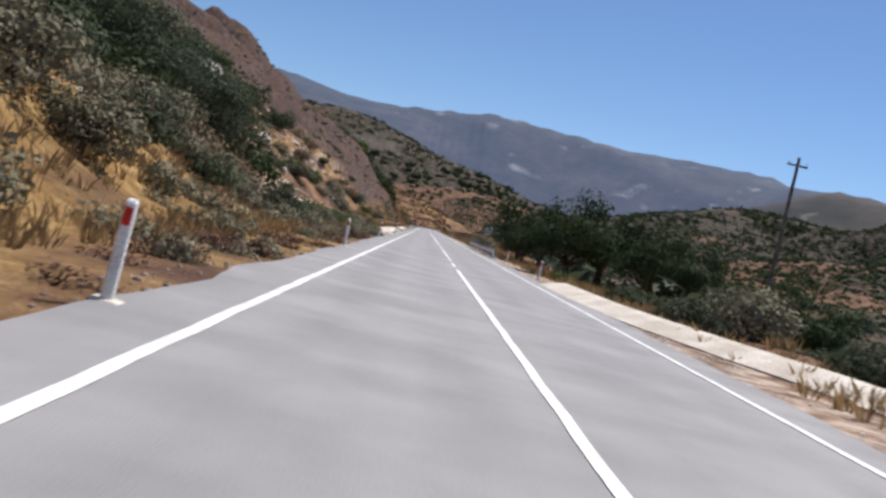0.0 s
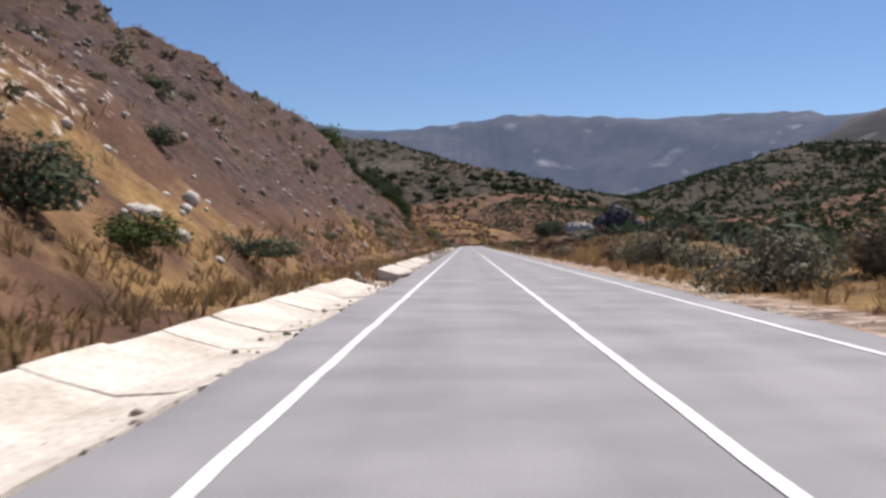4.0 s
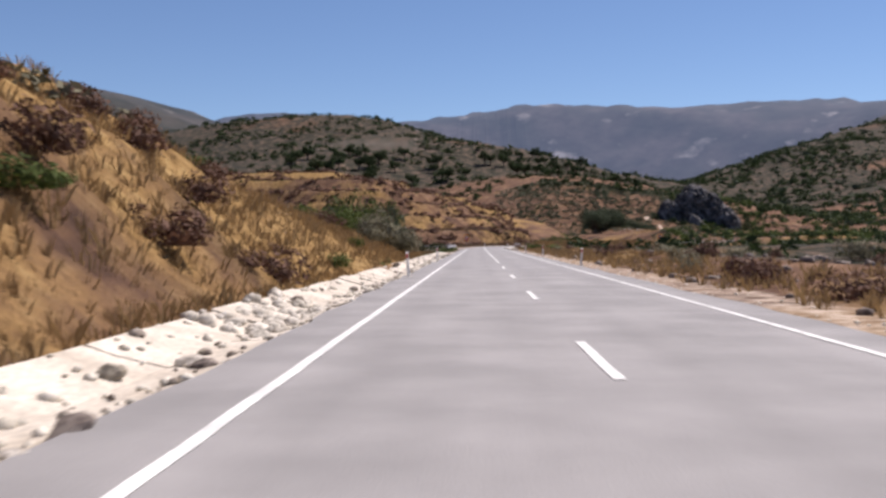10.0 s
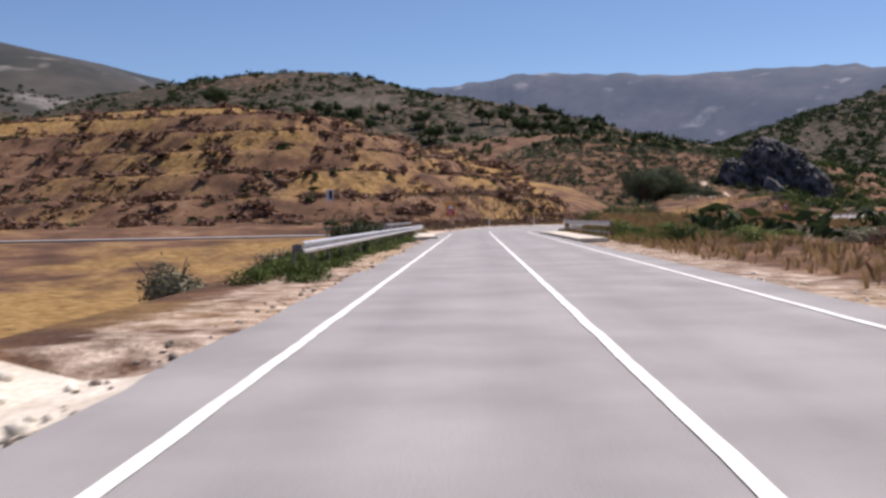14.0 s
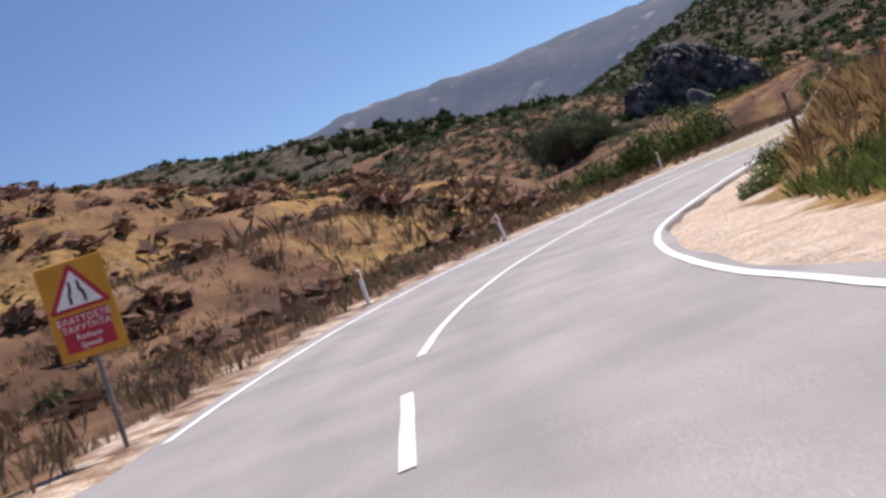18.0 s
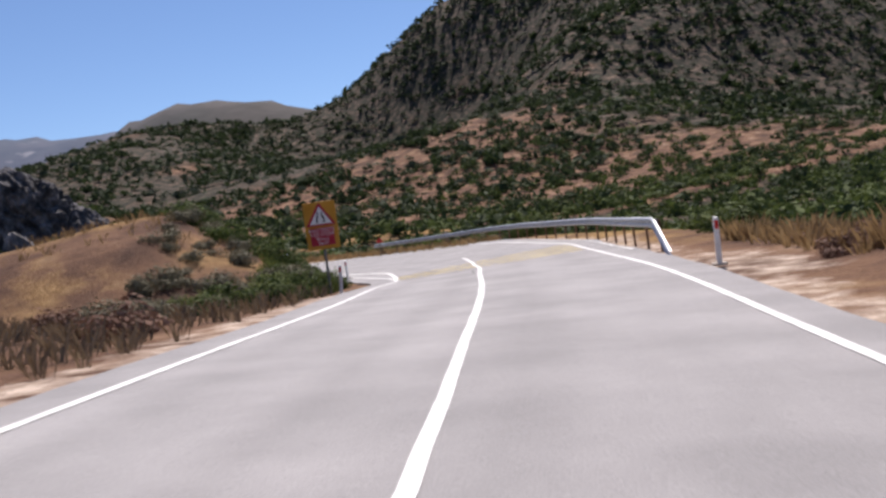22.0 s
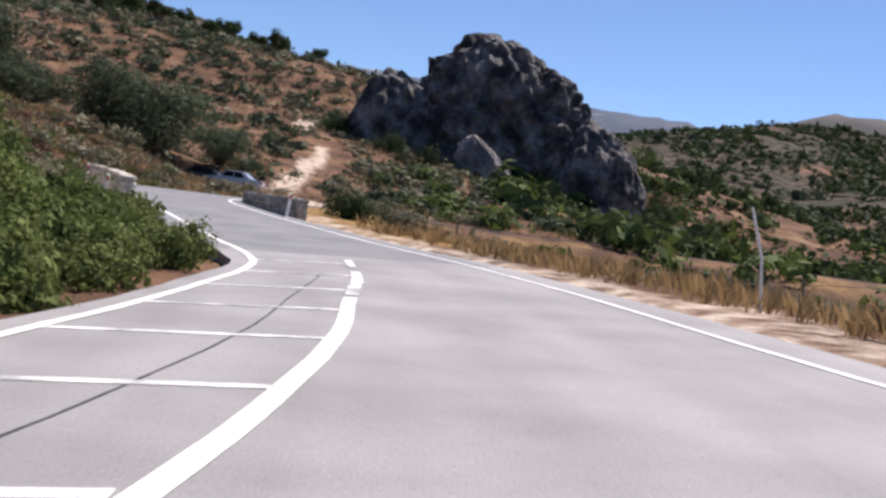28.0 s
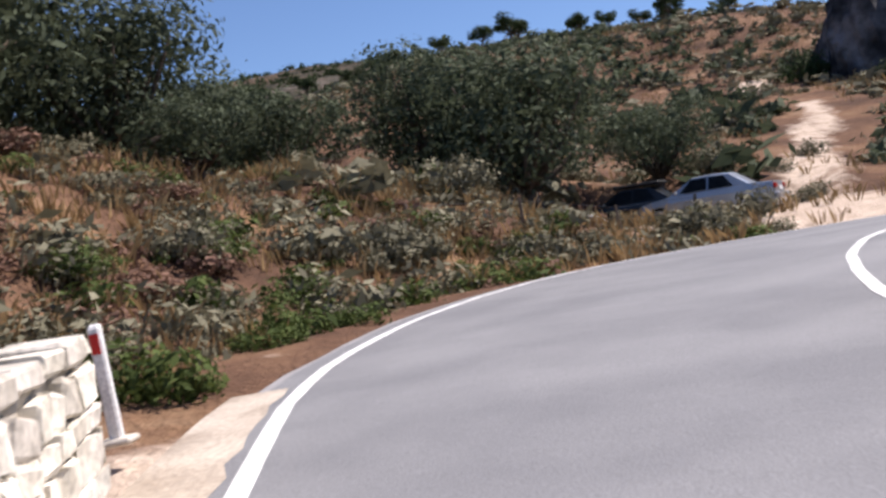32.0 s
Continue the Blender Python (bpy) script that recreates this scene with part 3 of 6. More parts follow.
def bulk_mesh(name, verts, faces, mat, smooth=False):
    """A mesh from arrays of points and of faces with equally many corners."""
    verts, faces = np.asarray(verts, np.float32), np.asarray(faces, np.int32)
    me = bpy.data.meshes.new(name)
    me.vertices.add(len(verts))
    me.vertices.foreach_set("co", verts.ravel())
    me.loops.add(faces.size)
    me.loops.foreach_set("vertex_index", faces.ravel())
    me.polygons.add(len(faces))
    me.polygons.foreach_set("loop_start", np.arange(0, faces.size, faces.shape[1], dtype=np.int32))
    me.polygons.foreach_set("loop_total", np.full(len(faces), faces.shape[1], np.int32))
    me.update(calc_edges=True)
    if smooth:
        me.polygons.foreach_set("use_smooth", np.ones(len(faces), bool))
    me.materials.append(mat)
    return me


def track_at(y):
    """The dirt track that climbs from the parking place."""
    return np.interp(y, [744, 752, 766, 780, 790, 800, 814, 832, 850], [77, 76.6, 77.6, 79.6, 79.2, 77.2, 77.5, 73, 76])


def ground_cover(x, y, s, d):
    """What grows or lies bare where: 0 to 1."""
    a = np.abs(d)
    near = 1 - step_up(a, 150, 320)
    straight = y < 530
    grass = 0.3 + 0.35 * wave(x, y, 55, 11) + 0.15 * wave(x, y, 14, 12)
    grass = grass + 0.12 * (d < 0) * step_up(s, 285, 325) * (1 - step_up(s, 425, 460)) + np.where((y > 545) & (s < 640) & (d < 0), -0.1, 0)
    grass = grass + 0.12 * bell(x, y, -60, 650, 70, 55, 1, 2) + 0.7 * bell(x, y, -62, 700, 50, 20, 1) + 0.4 * bell(x, y, -42, 654, 40, 9, 1) + 0.4 * bell(x, y, 200, 1120, 60, 25, 1) + 0.4 * bell(x, y, 60, 1090, 70, 30, 1)
    grass = grass * near + (1 - near) * (0.08 + 0.3 * wave(x, y, 120, 17)) - 0.3 * np.where((d < 0) & (s > 735) & near.astype(bool), 1, 0)
    grass = grass + 0.55 * (d < 0) * step_up(s, 358, 372) * (1 - step_up(s, 400, 415)) * step_up(a, 6.5, 8) * (1 - step_up(a, 16, 24))
    grass = grass - 0.14 * (d < 0) * step_up(s, 628, 638) * (1 - step_up(s, 664, 674)) * (1 - step_up(a, 22, 30))
    cut = (d < 0) * straight * step_up(s, 135, 175) * (1 - step_up(s, 300, 350)) * (0.45 * step_up(a, 6.5, 8) + 0.55 * step_up(a, 10, 13))
    grass = grass - 0.3 * cut
    shale = 0.58 * cut + 0.5 * (d > 0) * step_up(s, 205, 235) * (1 - step_up(s, 305, 340)) * (1 - step_up(a, 25, 50)) + (0.22 + 0.06 * bell(x, y, -60, 640, 70, 60, 1, 2)) * (y > 560) * near
    rock = 0.1 + 0.3 * (d < 0) * straight * step_up(s, 15, 45) * (1 - step_up(s, 150, 195)) * step_up(a, 12, 17) + 0.55 * bell(x, y, 64, 721, 7, 10, 1, 2) + 0.1 * wave(x, y, 30, 13)
    rock = rock * near + (1 - near) * (0.12 + 0.27 * wave(x, y, 260, 16))
    scrub = (1 - near) * (0.78 + 0.2 * wave(x, y, 300, 14) + 0.18 * wave(x, y, 90, 15)) + near * np.where((d > 14) & (y < 740), 0.6, 0.12)
    dirt = np.where(a < 6.2, np.where((d < 0) & ((s > 640) | (s < 82) | ((s > 288) & (s < 330)) | ((s > 376) & (s < 390))), 0.16, 0.45), 0) + 0.8 * bell(x, y, -9, 97, 9, 14, 1) * (d < 0)
    dirt = dirt + np.where(((y > 746) & (y < 786)) | ((y > 797) & (y < 806)), 0.7 * (1 - step_up(np.abs(x - track_at(y)), 0.5, 1.6)), 0) + 0.9 * bell(x, y, 77, 750, 6, 4, 1, 2)
    dirt = dirt + 0.7 * (d < 0) * step_up(s, 741, 745) * (1 - step_up(s, 755, 758)) * (1 - step_up(a, 3.6, 5.2))
    dirt = dirt + 0.42 * (d > 0) * step_up(s, 548, 556) * (1 - step_up(s, 596, 612)) * (1 - step_up(a, 5.7, 6.8)) + np.where((y > 528) & (y < 556) & (x > -12) & (x < -1), 0.6, 0)
    return {"grass": np.clip(grass, 0, 1), "shale": shale, "rock": rock, "scrub": scrub, "dirt": dirt}


ground_sheet()


# ---------------------------------------------------------------- the road
LEFT_LINE = [(58.6, 634.2), (64.4, 644.3), (67, 649.5), (72, 664), (73.9, 676), (75, 682.5), (76.1, 688), (76.6, 690.5), (77.1, 693.7), (77.6, 697.5), (77.4, 700.3), (76.6, 703.7), (75.6, 708),
             (74.6, 712), (73.3, 716.8), (72.4, 719.5), (71.3, 723.8), (70.4, 726.5), (69.7, 729), (69.4, 731.5), (69.4, 735), (70.3, 739.5), (72.5, 743.5), (76, 746), (86, 748), (97, 748)]
RIGHT_LINE = [(66, 630.5), (75.5, 644), (81.3, 655), (83.8, 667), (84.4, 675), (84.3, 684), (83.9, 690), (83.4, 697), (82.2, 703.5), (80.7, 709), (79.2, 714), (77.4, 719.2), (76.4, 722.3),
              (75.5, 725.5), (75, 728.5), (75, 731), (75.3, 734), (76.2, 736.8), (78.5, 738.6), (82, 739.3), (97, 739.5)]
HATCH_LINE = [(56, 630.3), (59.3, 634.6), (63.5, 640.5), (65.6, 644), (69.3, 651.6), (73.6, 662), (76, 673), (77, 679.4), (77.8, 683), (78.3, 685.2), (78.9, 689), (79.2, 693), (79.5, 696.9), (79.5, 701)]


def offsets(points):
    p = smooth_path(points, 1.0)
    s, d, _ = to_road(p[:, 0], p[:, 1])
    k = np.argsort(s)
    return s[k], d[k]


LS, LD = offsets(LEFT_LINE)
QS, QD = offsets(RIGHT_LINE)
LS, LD = np.concatenate([[-60, 545, 560, 645], LS]), np.concatenate([[-3.3, -3.3, -3.4, -3.5], LD])
QS, QD = np.concatenate([[-60, 540, 556, 577, 622, 645], QS]), np.concatenate([[3.3, 3.3, 3.8, 4.1, 3.8, 3.5], QD])
# offset of the painted centre line in the bends
MIDDLE = [(-60, 0), (540, 0), (556, 0.15), (565, 0.2), (574, -0.05), (590, -0.1), (597, 0.35), (606, 0.4), (613, 0.45), (622, 0.1), (630, -0.2), (650, -0.6), (656, -0.35), (664, 0.5), (672, 1.25)]


def edge(s, which):
    """Offset of the left asphalt edge, left line, right line, right asphalt edge."""
    s = np.asarray(s, float)
    ll, rl = np.interp(s, LS, LD), np.interp(s, QS, QD)
    pad = np.interp(s, [-60, 540, 556, 565, 640, 660, 690, 725, 735, 750, 760, 800], [1.0, 1.0, 0.3, 0.6, 1.0, 1.0, 0.4, 0.45, 0.8, 0.6, 0.45, 0.5])
    wide = np.interp(s, [-60, 480, 545, 556, 575, 600, 640, 700, 800], [0.95, 0.95, 0.6, 0.22, 0.22, 0.4, 1.0, 1.0, 0.9])
    return (ll - pad, ll, rl, rl + wide)[which]


def ribbon(name, p, q, mat, parent=None, label="", thick=0.0):
    n = len(p)
    v = np.vstack([p, q])
    f = [(i, i + n, i + n + 1, i + 1) for i in range(n - 1)]
    if thick:
        lo = v.copy()
        lo[:, 2] -= thick
        v = np.vstack([v, lo])
        f += [(i, i + 1, i + 1 + 2 * n, i + 2 * n) for i in range(n - 1)]
        f += [(i + n, i + 3 * n, i + 1 + 3 * n, i + 1 + n) for i in range(n - 1)]
        f += [(0, 2 * n, 3 * n, n), (n - 1, 2 * n - 1, 4 * n - 1, 3 * n - 1)]
    return mesh_object(name, v, f, mat, parent, label)


ss = np.arange(-60, END - 1, 1.0)
rag = 0.1 * wave(ss, 0 * ss, 9, 21) + 0.05 * wave(ss, 0 * ss, 3.1, 22)
road = ribbon("road", along(ss, edge(ss, 0) + rag), along(ss, edge(ss, 3) + 0.1 * wave(ss, 0 * ss, 8, 23)), M["asphalt"], thick=0.3)
for key, value in (("run", np.concatenate([ss] * 4)), ("off", np.concatenate([edge(ss, 0), edge(ss, 3)] * 2))):
    at = road.data.attributes.new(key, "FLOAT", "POINT")
    at.data.foreach_set("value", value.astype(np.float32))
tagged(road, "sun-bleached grey asphalt road with white lines", "road", kind="structure")


late = np.arange(729.0, END - 3, 1.0)
ribbon("asphalt_patch", along(late, edge(late, 0) + 0.12, 0.003), along(late, edge(late, 3) - 0.25, 0.003), M["new_asphalt"], road, "darker, newer asphalt surface")


def line_along(name, s0, s1, d, width=0.13, mat="line", label="", lift=0.009):
    s = np.linspace(s0, s1, max(2, int(s1 - s0) + 1))
    c = edge(s, d) if isinstance(d, int) else d(s) if callable(d) else np.full(len(s), d)
    c = c + 0.012 * wave(s, 0 * s, 2.3, 31)
    return ribbon(name, along(s, c - width / 2, lift), along(s, c + width / 2, lift), M[mat], road, label)


line_along("edge_line", -40, 536.2, 1, label="white edge line")
line_along("edge_line", 556, END - 30, 1, 0.15)
line_along("edge_line", -40, END - 30, 2, 0.13)
for a, b in ((-40, 39), (42, 46), (49.5, 53), (56, 74), (78, 83), (92, 234)):
    line_along("centre_line", a, b, 0.0)
for a in np.arange(239.4, 397, 14.14):
    line_along("centre_dash", a, a + 3.8, 0.0)
for a, b in ((399.6, 408.8), (412.8, 435.7), (438.5, 537.5), (540.5, 546.5), (549.5, 553), (556, 662)):
    line_along("centre_line", a, b, lambda v: table(v, MIDDLE, 1))


# the closed strip on the left of the second bend, the rumble stripes, the joint of the bridge
def offset_line(points):
    s, d = offsets(points)
    return lambda v: np.interp(v, s, d)


drift = np.linspace(745.2, 757, 30)
ribbon("sandy_shoulder", along(drift, edge(drift, 0) - 0.25, 0.006), along(drift, np.minimum(edge(drift, 1) - 0.16, edge(drift, 0) - 0.2 + 0.45 * (drift - 745.2)) + 0.06 * wave(drift, 0 * drift, 1.3, 33), 0.006), M["shoulder"], road, "pale sand drifted over the asphalt's edge by the wall")
hatch_offset = offset_line(HATCH_LINE)
h0, h1 = offsets(HATCH_LINE)[0][[0, -1]]
line_along("hatch_line", h0, h1 - 8, hatch_offset, 0.19, "line", "broad white line round the hatched strip")
line_along("worn_hatch_line", h1 - 7.6, h1 - 3, hatch_offset, 0.2, "worn_line")
line_along("worn_hatch_line", h1 - 2, h1, hatch_offset, 0.18, "worn_line")


def cross_bar(name, s, d0, d1, width, mat, skew=0.0, lift=0.006, label=""):
    k = np.linspace(0, 1, 7)
    d = d0 + (d1 - d0) * k
    v = s + skew * k
    return ribbon(name, along(v - width / 2, d, lift), along(v + width / 2, d, lift), M[mat], road, label)


for v in np.arange(h0 + 5.3, h1 - 1, 2.87):
    a, b = float(edge(v - 0.6, 1)) + 0.05, float(hatch_offset(v)) - 0.05
    if b - a > 0.4:
        cross_bar("hatch_bar", v, a, b, 0.16, "line" if v < h1 - 16 else "worn_line", 0.5)
for s0, count in ((594.0, 25), (645.5, 14)):
    for k in range(count):
        v = s0 + 0.6 * k
        cross_bar("rumble_stripe", v, float(edge(v, 1)) + 0.15, float(edge(v, 2)) - 0.15, 0.16, "yellow", 0, 0.007, "yellow rumble stripe" if k == 0 else "")
for a, b, u, v in ((521.8, 522.9, -4.5, -1.8), (522.9, 523.2, -1.8, 1.2), (523.2, 523.2, 1.2, 4.6)):
    cross_bar("tar_joint", a, u, v, 0.3, "tar", b - a, 0.009, "black tar joint of the bridge deck")
cross_bar("tar_joint", 532.4, -4.0, 4.4, 0.26, "tar", 0.9, 0.009)
for v, d in ((640, -0.6), (641.2, -0.45), (642.3, -0.7), (643.5, -0.5)):
    cross_bar("road_crack", v, d - 0.03, d + 0.03, 1.3, "tar", 0.2, 0.008)
line_along("tar_seam", 690, 724, lambda v: hatch_offset(v) - 0.9 - 0.03 * (716 - v), 0.028, "tar", lift=0.006)
for v in np.arange(648, 690, 3.0):
    cross_bar("edge_tick", v, float(edge(v, 2)) + 0.1, float(edge(v, 2)) + 0.75, 0.1, "worn_line", 0.2, 0.006)
line_along("outer_edge_line", 640, 700, lambda v: edge(v, 2) + 0.85, 0.1, "worn_line")

# the side road on the left behind the bridge
side = smooth_path([(-1.0, 549), (-6, 549.5), (-14, 548.5), (-30, 545), (-60, 541)], 1.0)
sn = np.gradient(side, axis=0)
sn /= np.linalg.norm(sn, axis=1)[:, None]
half = np.interp(-side[:, 0], [1, 3, 6, 14, 30], [8.5, 7.0, 5.0, 3.4, 3.0])[:, None]
sl, sr = side + np.stack([sn[:, 1], -sn[:, 0]], -1) * half, side - np.stack([sn[:, 1], -sn[:, 0]], -1) * half * 0.8
up = lambda p, z: np.column_stack([p, np.full(len(p), z)])
tagged(ribbon("side_road", up(sl, -0.02), up(sr, -0.02), M["asphalt"], thick=0.3), "pale side road joining behind the bridge", "road", kind="structure")
corner = smooth_path([(-1.77, 536), (-1.8, 539.5), (-2.6, 541.8), (-5, 543), (-9, 543.6), (-16, 543.4)], 0.5)
cn = np.gradient(corner, axis=0)
cn = np.stack([cn[:, 1], -cn[:, 0]], -1) / np.linalg.norm(cn, axis=1)[:, None]
ribbon("corner_line", up(corner - cn * 0.07, 0.006), up(corner + cn * 0.07, 0.006), M["line"], road)


# ---------------------------------------------------------------- roadside furniture
def place(s, d, turn=0.0, lift=0.0):
    x, y, z = along(s, d)
    if abs(d) > 5.2:
        z = ground_at(x, y)
    return pose(x, y, z + lift, 0, 0, heading(s) + turn)


def delineator():
    ob = empty("delineator_post")
    bm = bmesh.new()
    box(bm, 0, 0, 0.46, 0.115, 0.085, 1.0, 0.018)
    for v in bm.verts:
        if v.co.z > 0.9:
            v.co.z += 0.35 * (v.co.y) - 0.35 * abs(v.co.x) + 0.02
            v.co.x *= 0.92
    part("post_body", bm, M["white"], ob)
    for y in (-0.046, 0.046):
        bm = bmesh.new()
        box(bm, 0, y, 0.81, 0.08, 0.008, 0.17, 0.003)
        part("reflector", bm, M["red"], ob, "red reflector")
    bm = bmesh.new()
    box(bm, 0, 0, -0.01, 0.3, 0.26, 0.06, 0.02)
    part("footing", bm, M["concrete"], ob)
    return tagged(ob, "white roadside marker post with a red reflector", "marker post", "marker posts along the road")


post = delineator()
LEANS = [4, -3, 1, 6, -2, 2, -6, 3]
first = True
for i, (s, d) in enumerate([(9.6, -4.25), (37.2, -4.2), (64, -4.2), (103, -4.3), (200.2, -4.3), (226.6, -4.2), (369.6, -4.1), (403.5, -4.3), (570, -4.6), (581, -4.7),
                            (598.5, -5.6), (643.2, -5.3), (668.3, -5.35), (746.0, -4.0), (755.8, -3.8), (50.2, 4.35), (85, 5.6), (215.4, 4.3), (245.3, 4.3), (385.9, 4.35), (422.8, 4.6),
                            (451, 4.3), (602.1, 5.6), (629.5, 4.8), (746.3, 2.95)]):
    m = place(s, d) @ pose(0, 0, 0, LEANS[(i * 3) % 8] * 0.5, LEANS[i % 8] * 0.7, 0)
    if s == 668.3:
        m = m @ Matrix.Diagonal((1.1, 1.1, 1.2, 1))
    if first:
        post.matrix_basis, first = m, False
    else:
        copy_thing(post, m)


def sweep(bm, path, profile, cap=True):
    """A profile of (across, up) points along a path of x, y, z."""
    p = np.asarray(path, float)
    t = np.gradient(p, axis=0)
    t /= np.linalg.norm(t[:, :2], axis=1)[:, None] + 1e-9
    rings = []
    for i in range(len(p)):
        n = Vector((t[i, 1], -t[i, 0], 0))
        rings.append([bm.verts.new(Vector(p[i]) + n * a + Vector((0, 0, b))) for a, b in profile])
    m = len(profile)
    for r0, r1 in zip(rings, rings[1:]):
        for k in range(m):
            bm.faces.new((r0[k], r0[(k + 1) % m], r1[(k + 1) % m], r1[k]))
    if cap:
        bm.faces.new(rings[0]), bm.faces.new(rings[-1][::-1])


W_BEAM = [(0.0, -0.155), (0.02, -0.15), (0.075, -0.115), (0.08, -0.07), (0.01, -0.03), (0.01, 0.03), (0.08, 0.07), (0.075, 0.115), (0.02, 0.15), (0.0, 0.155),
          (-0.012, 0.15), (0.055, 0.11), (0.06, 0.075), (-0.008, 0.03), (-0.008, -0.03), (0.06, -0.075), (0.055, -0.11), (-0.012, -0.15)]


def guard_rail(points, face, label, height=0.62, spacing=3.0, sink=0, post_mat="dark_steel", tail=False):
    """A W-beam rail with posts; face 1 turns its waves to the right of the path, -1 to the left; sink ends slope into the ground."""
    p = smooth_path([(*q, 0.0) if len(q) == 2 else q for q in points], 0.5)
    g = ground_height(p[:, 0], p[:, 1])
    p[:, 2] = np.maximum(g, to_road(p[:, 0], p[:, 1])[2] - 0.1) if len(points[0]) == 2 else p[:, 2]
    ob = empty("guard_rail", pose(*p[0]))
    o = Vector(p[0])
    q = p - p[0]
    lift = np.full(len(q), height)
    along_ = np.concatenate([[0], np.cumsum(np.linalg.norm(np.diff(q[:, :2], axis=0), axis=1))])
    if sink > 0:
        lift = np.minimum(lift, -0.05 + (height + 0.05) * along_ / sink)
    if tail:
        lift = np.minimum(lift, -0.05 + (height + 0.05) * (along_[-1] - along_) / 5.0)
    path = q.copy()
    path[:, 2] += lift
    bm = bmesh.new()
    sweep(bm, path, [(a * face, b) for a, b in W_BEAM])
    part("rail_beam", bm, M["steel"], ob, "galvanised corrugated steel beam")
    n = int(along_[-1] / spacing)
    for k in range(n + 1):
        i = int(np.argmin(abs(along_ - k * spacing)))
        if lift[i] < 0.4:
            continue
        a = math.atan2(-(path[min(i + 1, len(q) - 1), 0] - path[max(i - 1, 0), 0]), path[min(i + 1, len(q) - 1), 1] - path[max(i - 1, 0), 1])
        m = Matrix.Translation(Vector((q[i, 0], q[i, 1], q[i, 2]))) @ Matrix.Rotation(a, 4, "Z")
        bm = bmesh.new()
        box(bm, -0.2 * face, 0, (lift[i] + 0.1) / 2 - 0.15, 0.07, 0.12, lift[i] + 0.35, 0.008, m)
        pst = part("rail_post", bm, M[post_mat], ob)
        bm = bmesh.new()
        box(bm, -0.085 * face, 0, lift[i], 0.16, 0.1, 0.2, 0.008, m)
        part("spacer_block", bm, M["dark_steel"], pst)
    return tagged(ob, label, "guard rail", "guard rails beside the road")


guard_rail([along(v, 4.45)[:2] for v in (83.5, 86.5, 95, 105, 118, 131)], -1, "steel guard rail whose end slopes into the ground beside trees", sink=3.2)
guard_rail([along(v, -5.6)[:2] for v in (478, 488, 498, 510, 522, 531, 537.5)], 1, "steel guard rail leading onto the bridge", 0.75)
guard_rail([along(v, float(edge(v, 2)) + 1.2)[:2] for v in (635.5, 641, 648, 656, 664, 672, 680, 688, 698)] , -1, "steel guard rail with rusty posts above the valley", 0.86, 2.6, 2.2, "rust")


guard_rail([(-4.9, 538), (-5.6, 540), (-8, 541.6), (-13, 542)], 1, "short steel guard rail turning into the side road", 0.7, 2.5)


def bridge_parapet(points, label, height=1.15):
    """Steel posts with a broad upper beam and a lower pipe on a concrete kerb."""
    p = smooth_path(points, 0.5)
    z = 0.0
    ob = empty("bridge_parapet", pose(p[0, 0], p[0, 1], z))
    q = np.column_stack([p - p[0], np.zeros(len(p))])
    bm = bmesh.new()
    sweep(bm, q + [0, 0, 0.02], [(-0.24, -0.6), (0.24, -0.6), (0.24, -0.1), (0.21, -0.06), (-0.21, -0.06), (-0.24, -0.1)])
    part("kerb", bm, M["concrete"], ob, "pale concrete kerb")
    for h, r in ((height, 0.13), (height - 0.5, 0.04)):
        bm = bmesh.new()
        sweep(bm, q + [0, 0, h], [(-0.05, -r), (0.05, -r), (0.06, 0), (0.05, r), (-0.05, r), (-0.06, 0)])
        part("rail_beam", bm, M["steel"] if r > 0.1 else M["dark_steel"], ob)
    run = np.concatenate([[0], np.cumsum(np.linalg.norm(np.diff(q, axis=0), axis=1))])
    for k in np.arange(0, run[-1], 2.2):
        i = int(np.argmin(abs(run - k)))
        bm = bmesh.new()
        box(bm, q[i, 0] + 0.1, q[i, 1], height / 2 + 0.1, 0.1, 0.1, height - 0.1, 0.01)
        part("parapet_post", bm, M["rust"], ob)
    return tagged(ob, label, "bridge parapet", "parapets of the bridge")


bridge_parapet([(7.6, 510), (7.6, 524), (7.7, 537), (8.3, 547), (9.0, 552)], "rusty steel bridge parapet on a pale concrete kerb", 0.9)
bridge_parapet([(-4.9, 512), (-4.9, 524), (-4.9, 537)], "steel bridge railing on a pale concrete kerb beside the road", 0.95)


def footway(points, side, label):
    """Raised concrete slabs from the path of x, y outwards to the given width; side 1 lies to its right."""
    p = smooth_path(points, 0.5)
    ob = empty("footway", pose(p[0, 0], p[0, 1], 0))
    n = len(p)
    for i in range(0, n - 1, 6):
        q = p[i:min(i + 7, n)] - p[0]
        bm = bmesh.new()
        path = [(a, b, 0.0) for a, b in q]
        path[-1] = (path[-1][0], path[-1][1] - (0.02 if i + 7 < n else 0), 0.0)
        prof = [(0.0, -0.3), (0.0, 0.11), (0.05, 0.15), (1.45, 0.17), (1.5, 0.14), (1.5, -0.3)]
        sweep(bm, path, [(a * side, b) for a, b in prof])
        part("slab", bm, M["concrete"], ob)
    return tagged(ob, label, "footway", "footways of the bridge")


footway([(-2.25, 521.3), (-2.45, 522.4), (-2.65, 527), (-2.85, 532), (-2.97, 536.8)], -1, "pale concrete footway along the bridge railing")
footway([(5.75, 508), (5.75, 520), (5.7, 530), (5.4, 535.5)], 1, "pale concrete footway beside the rusty parapet")


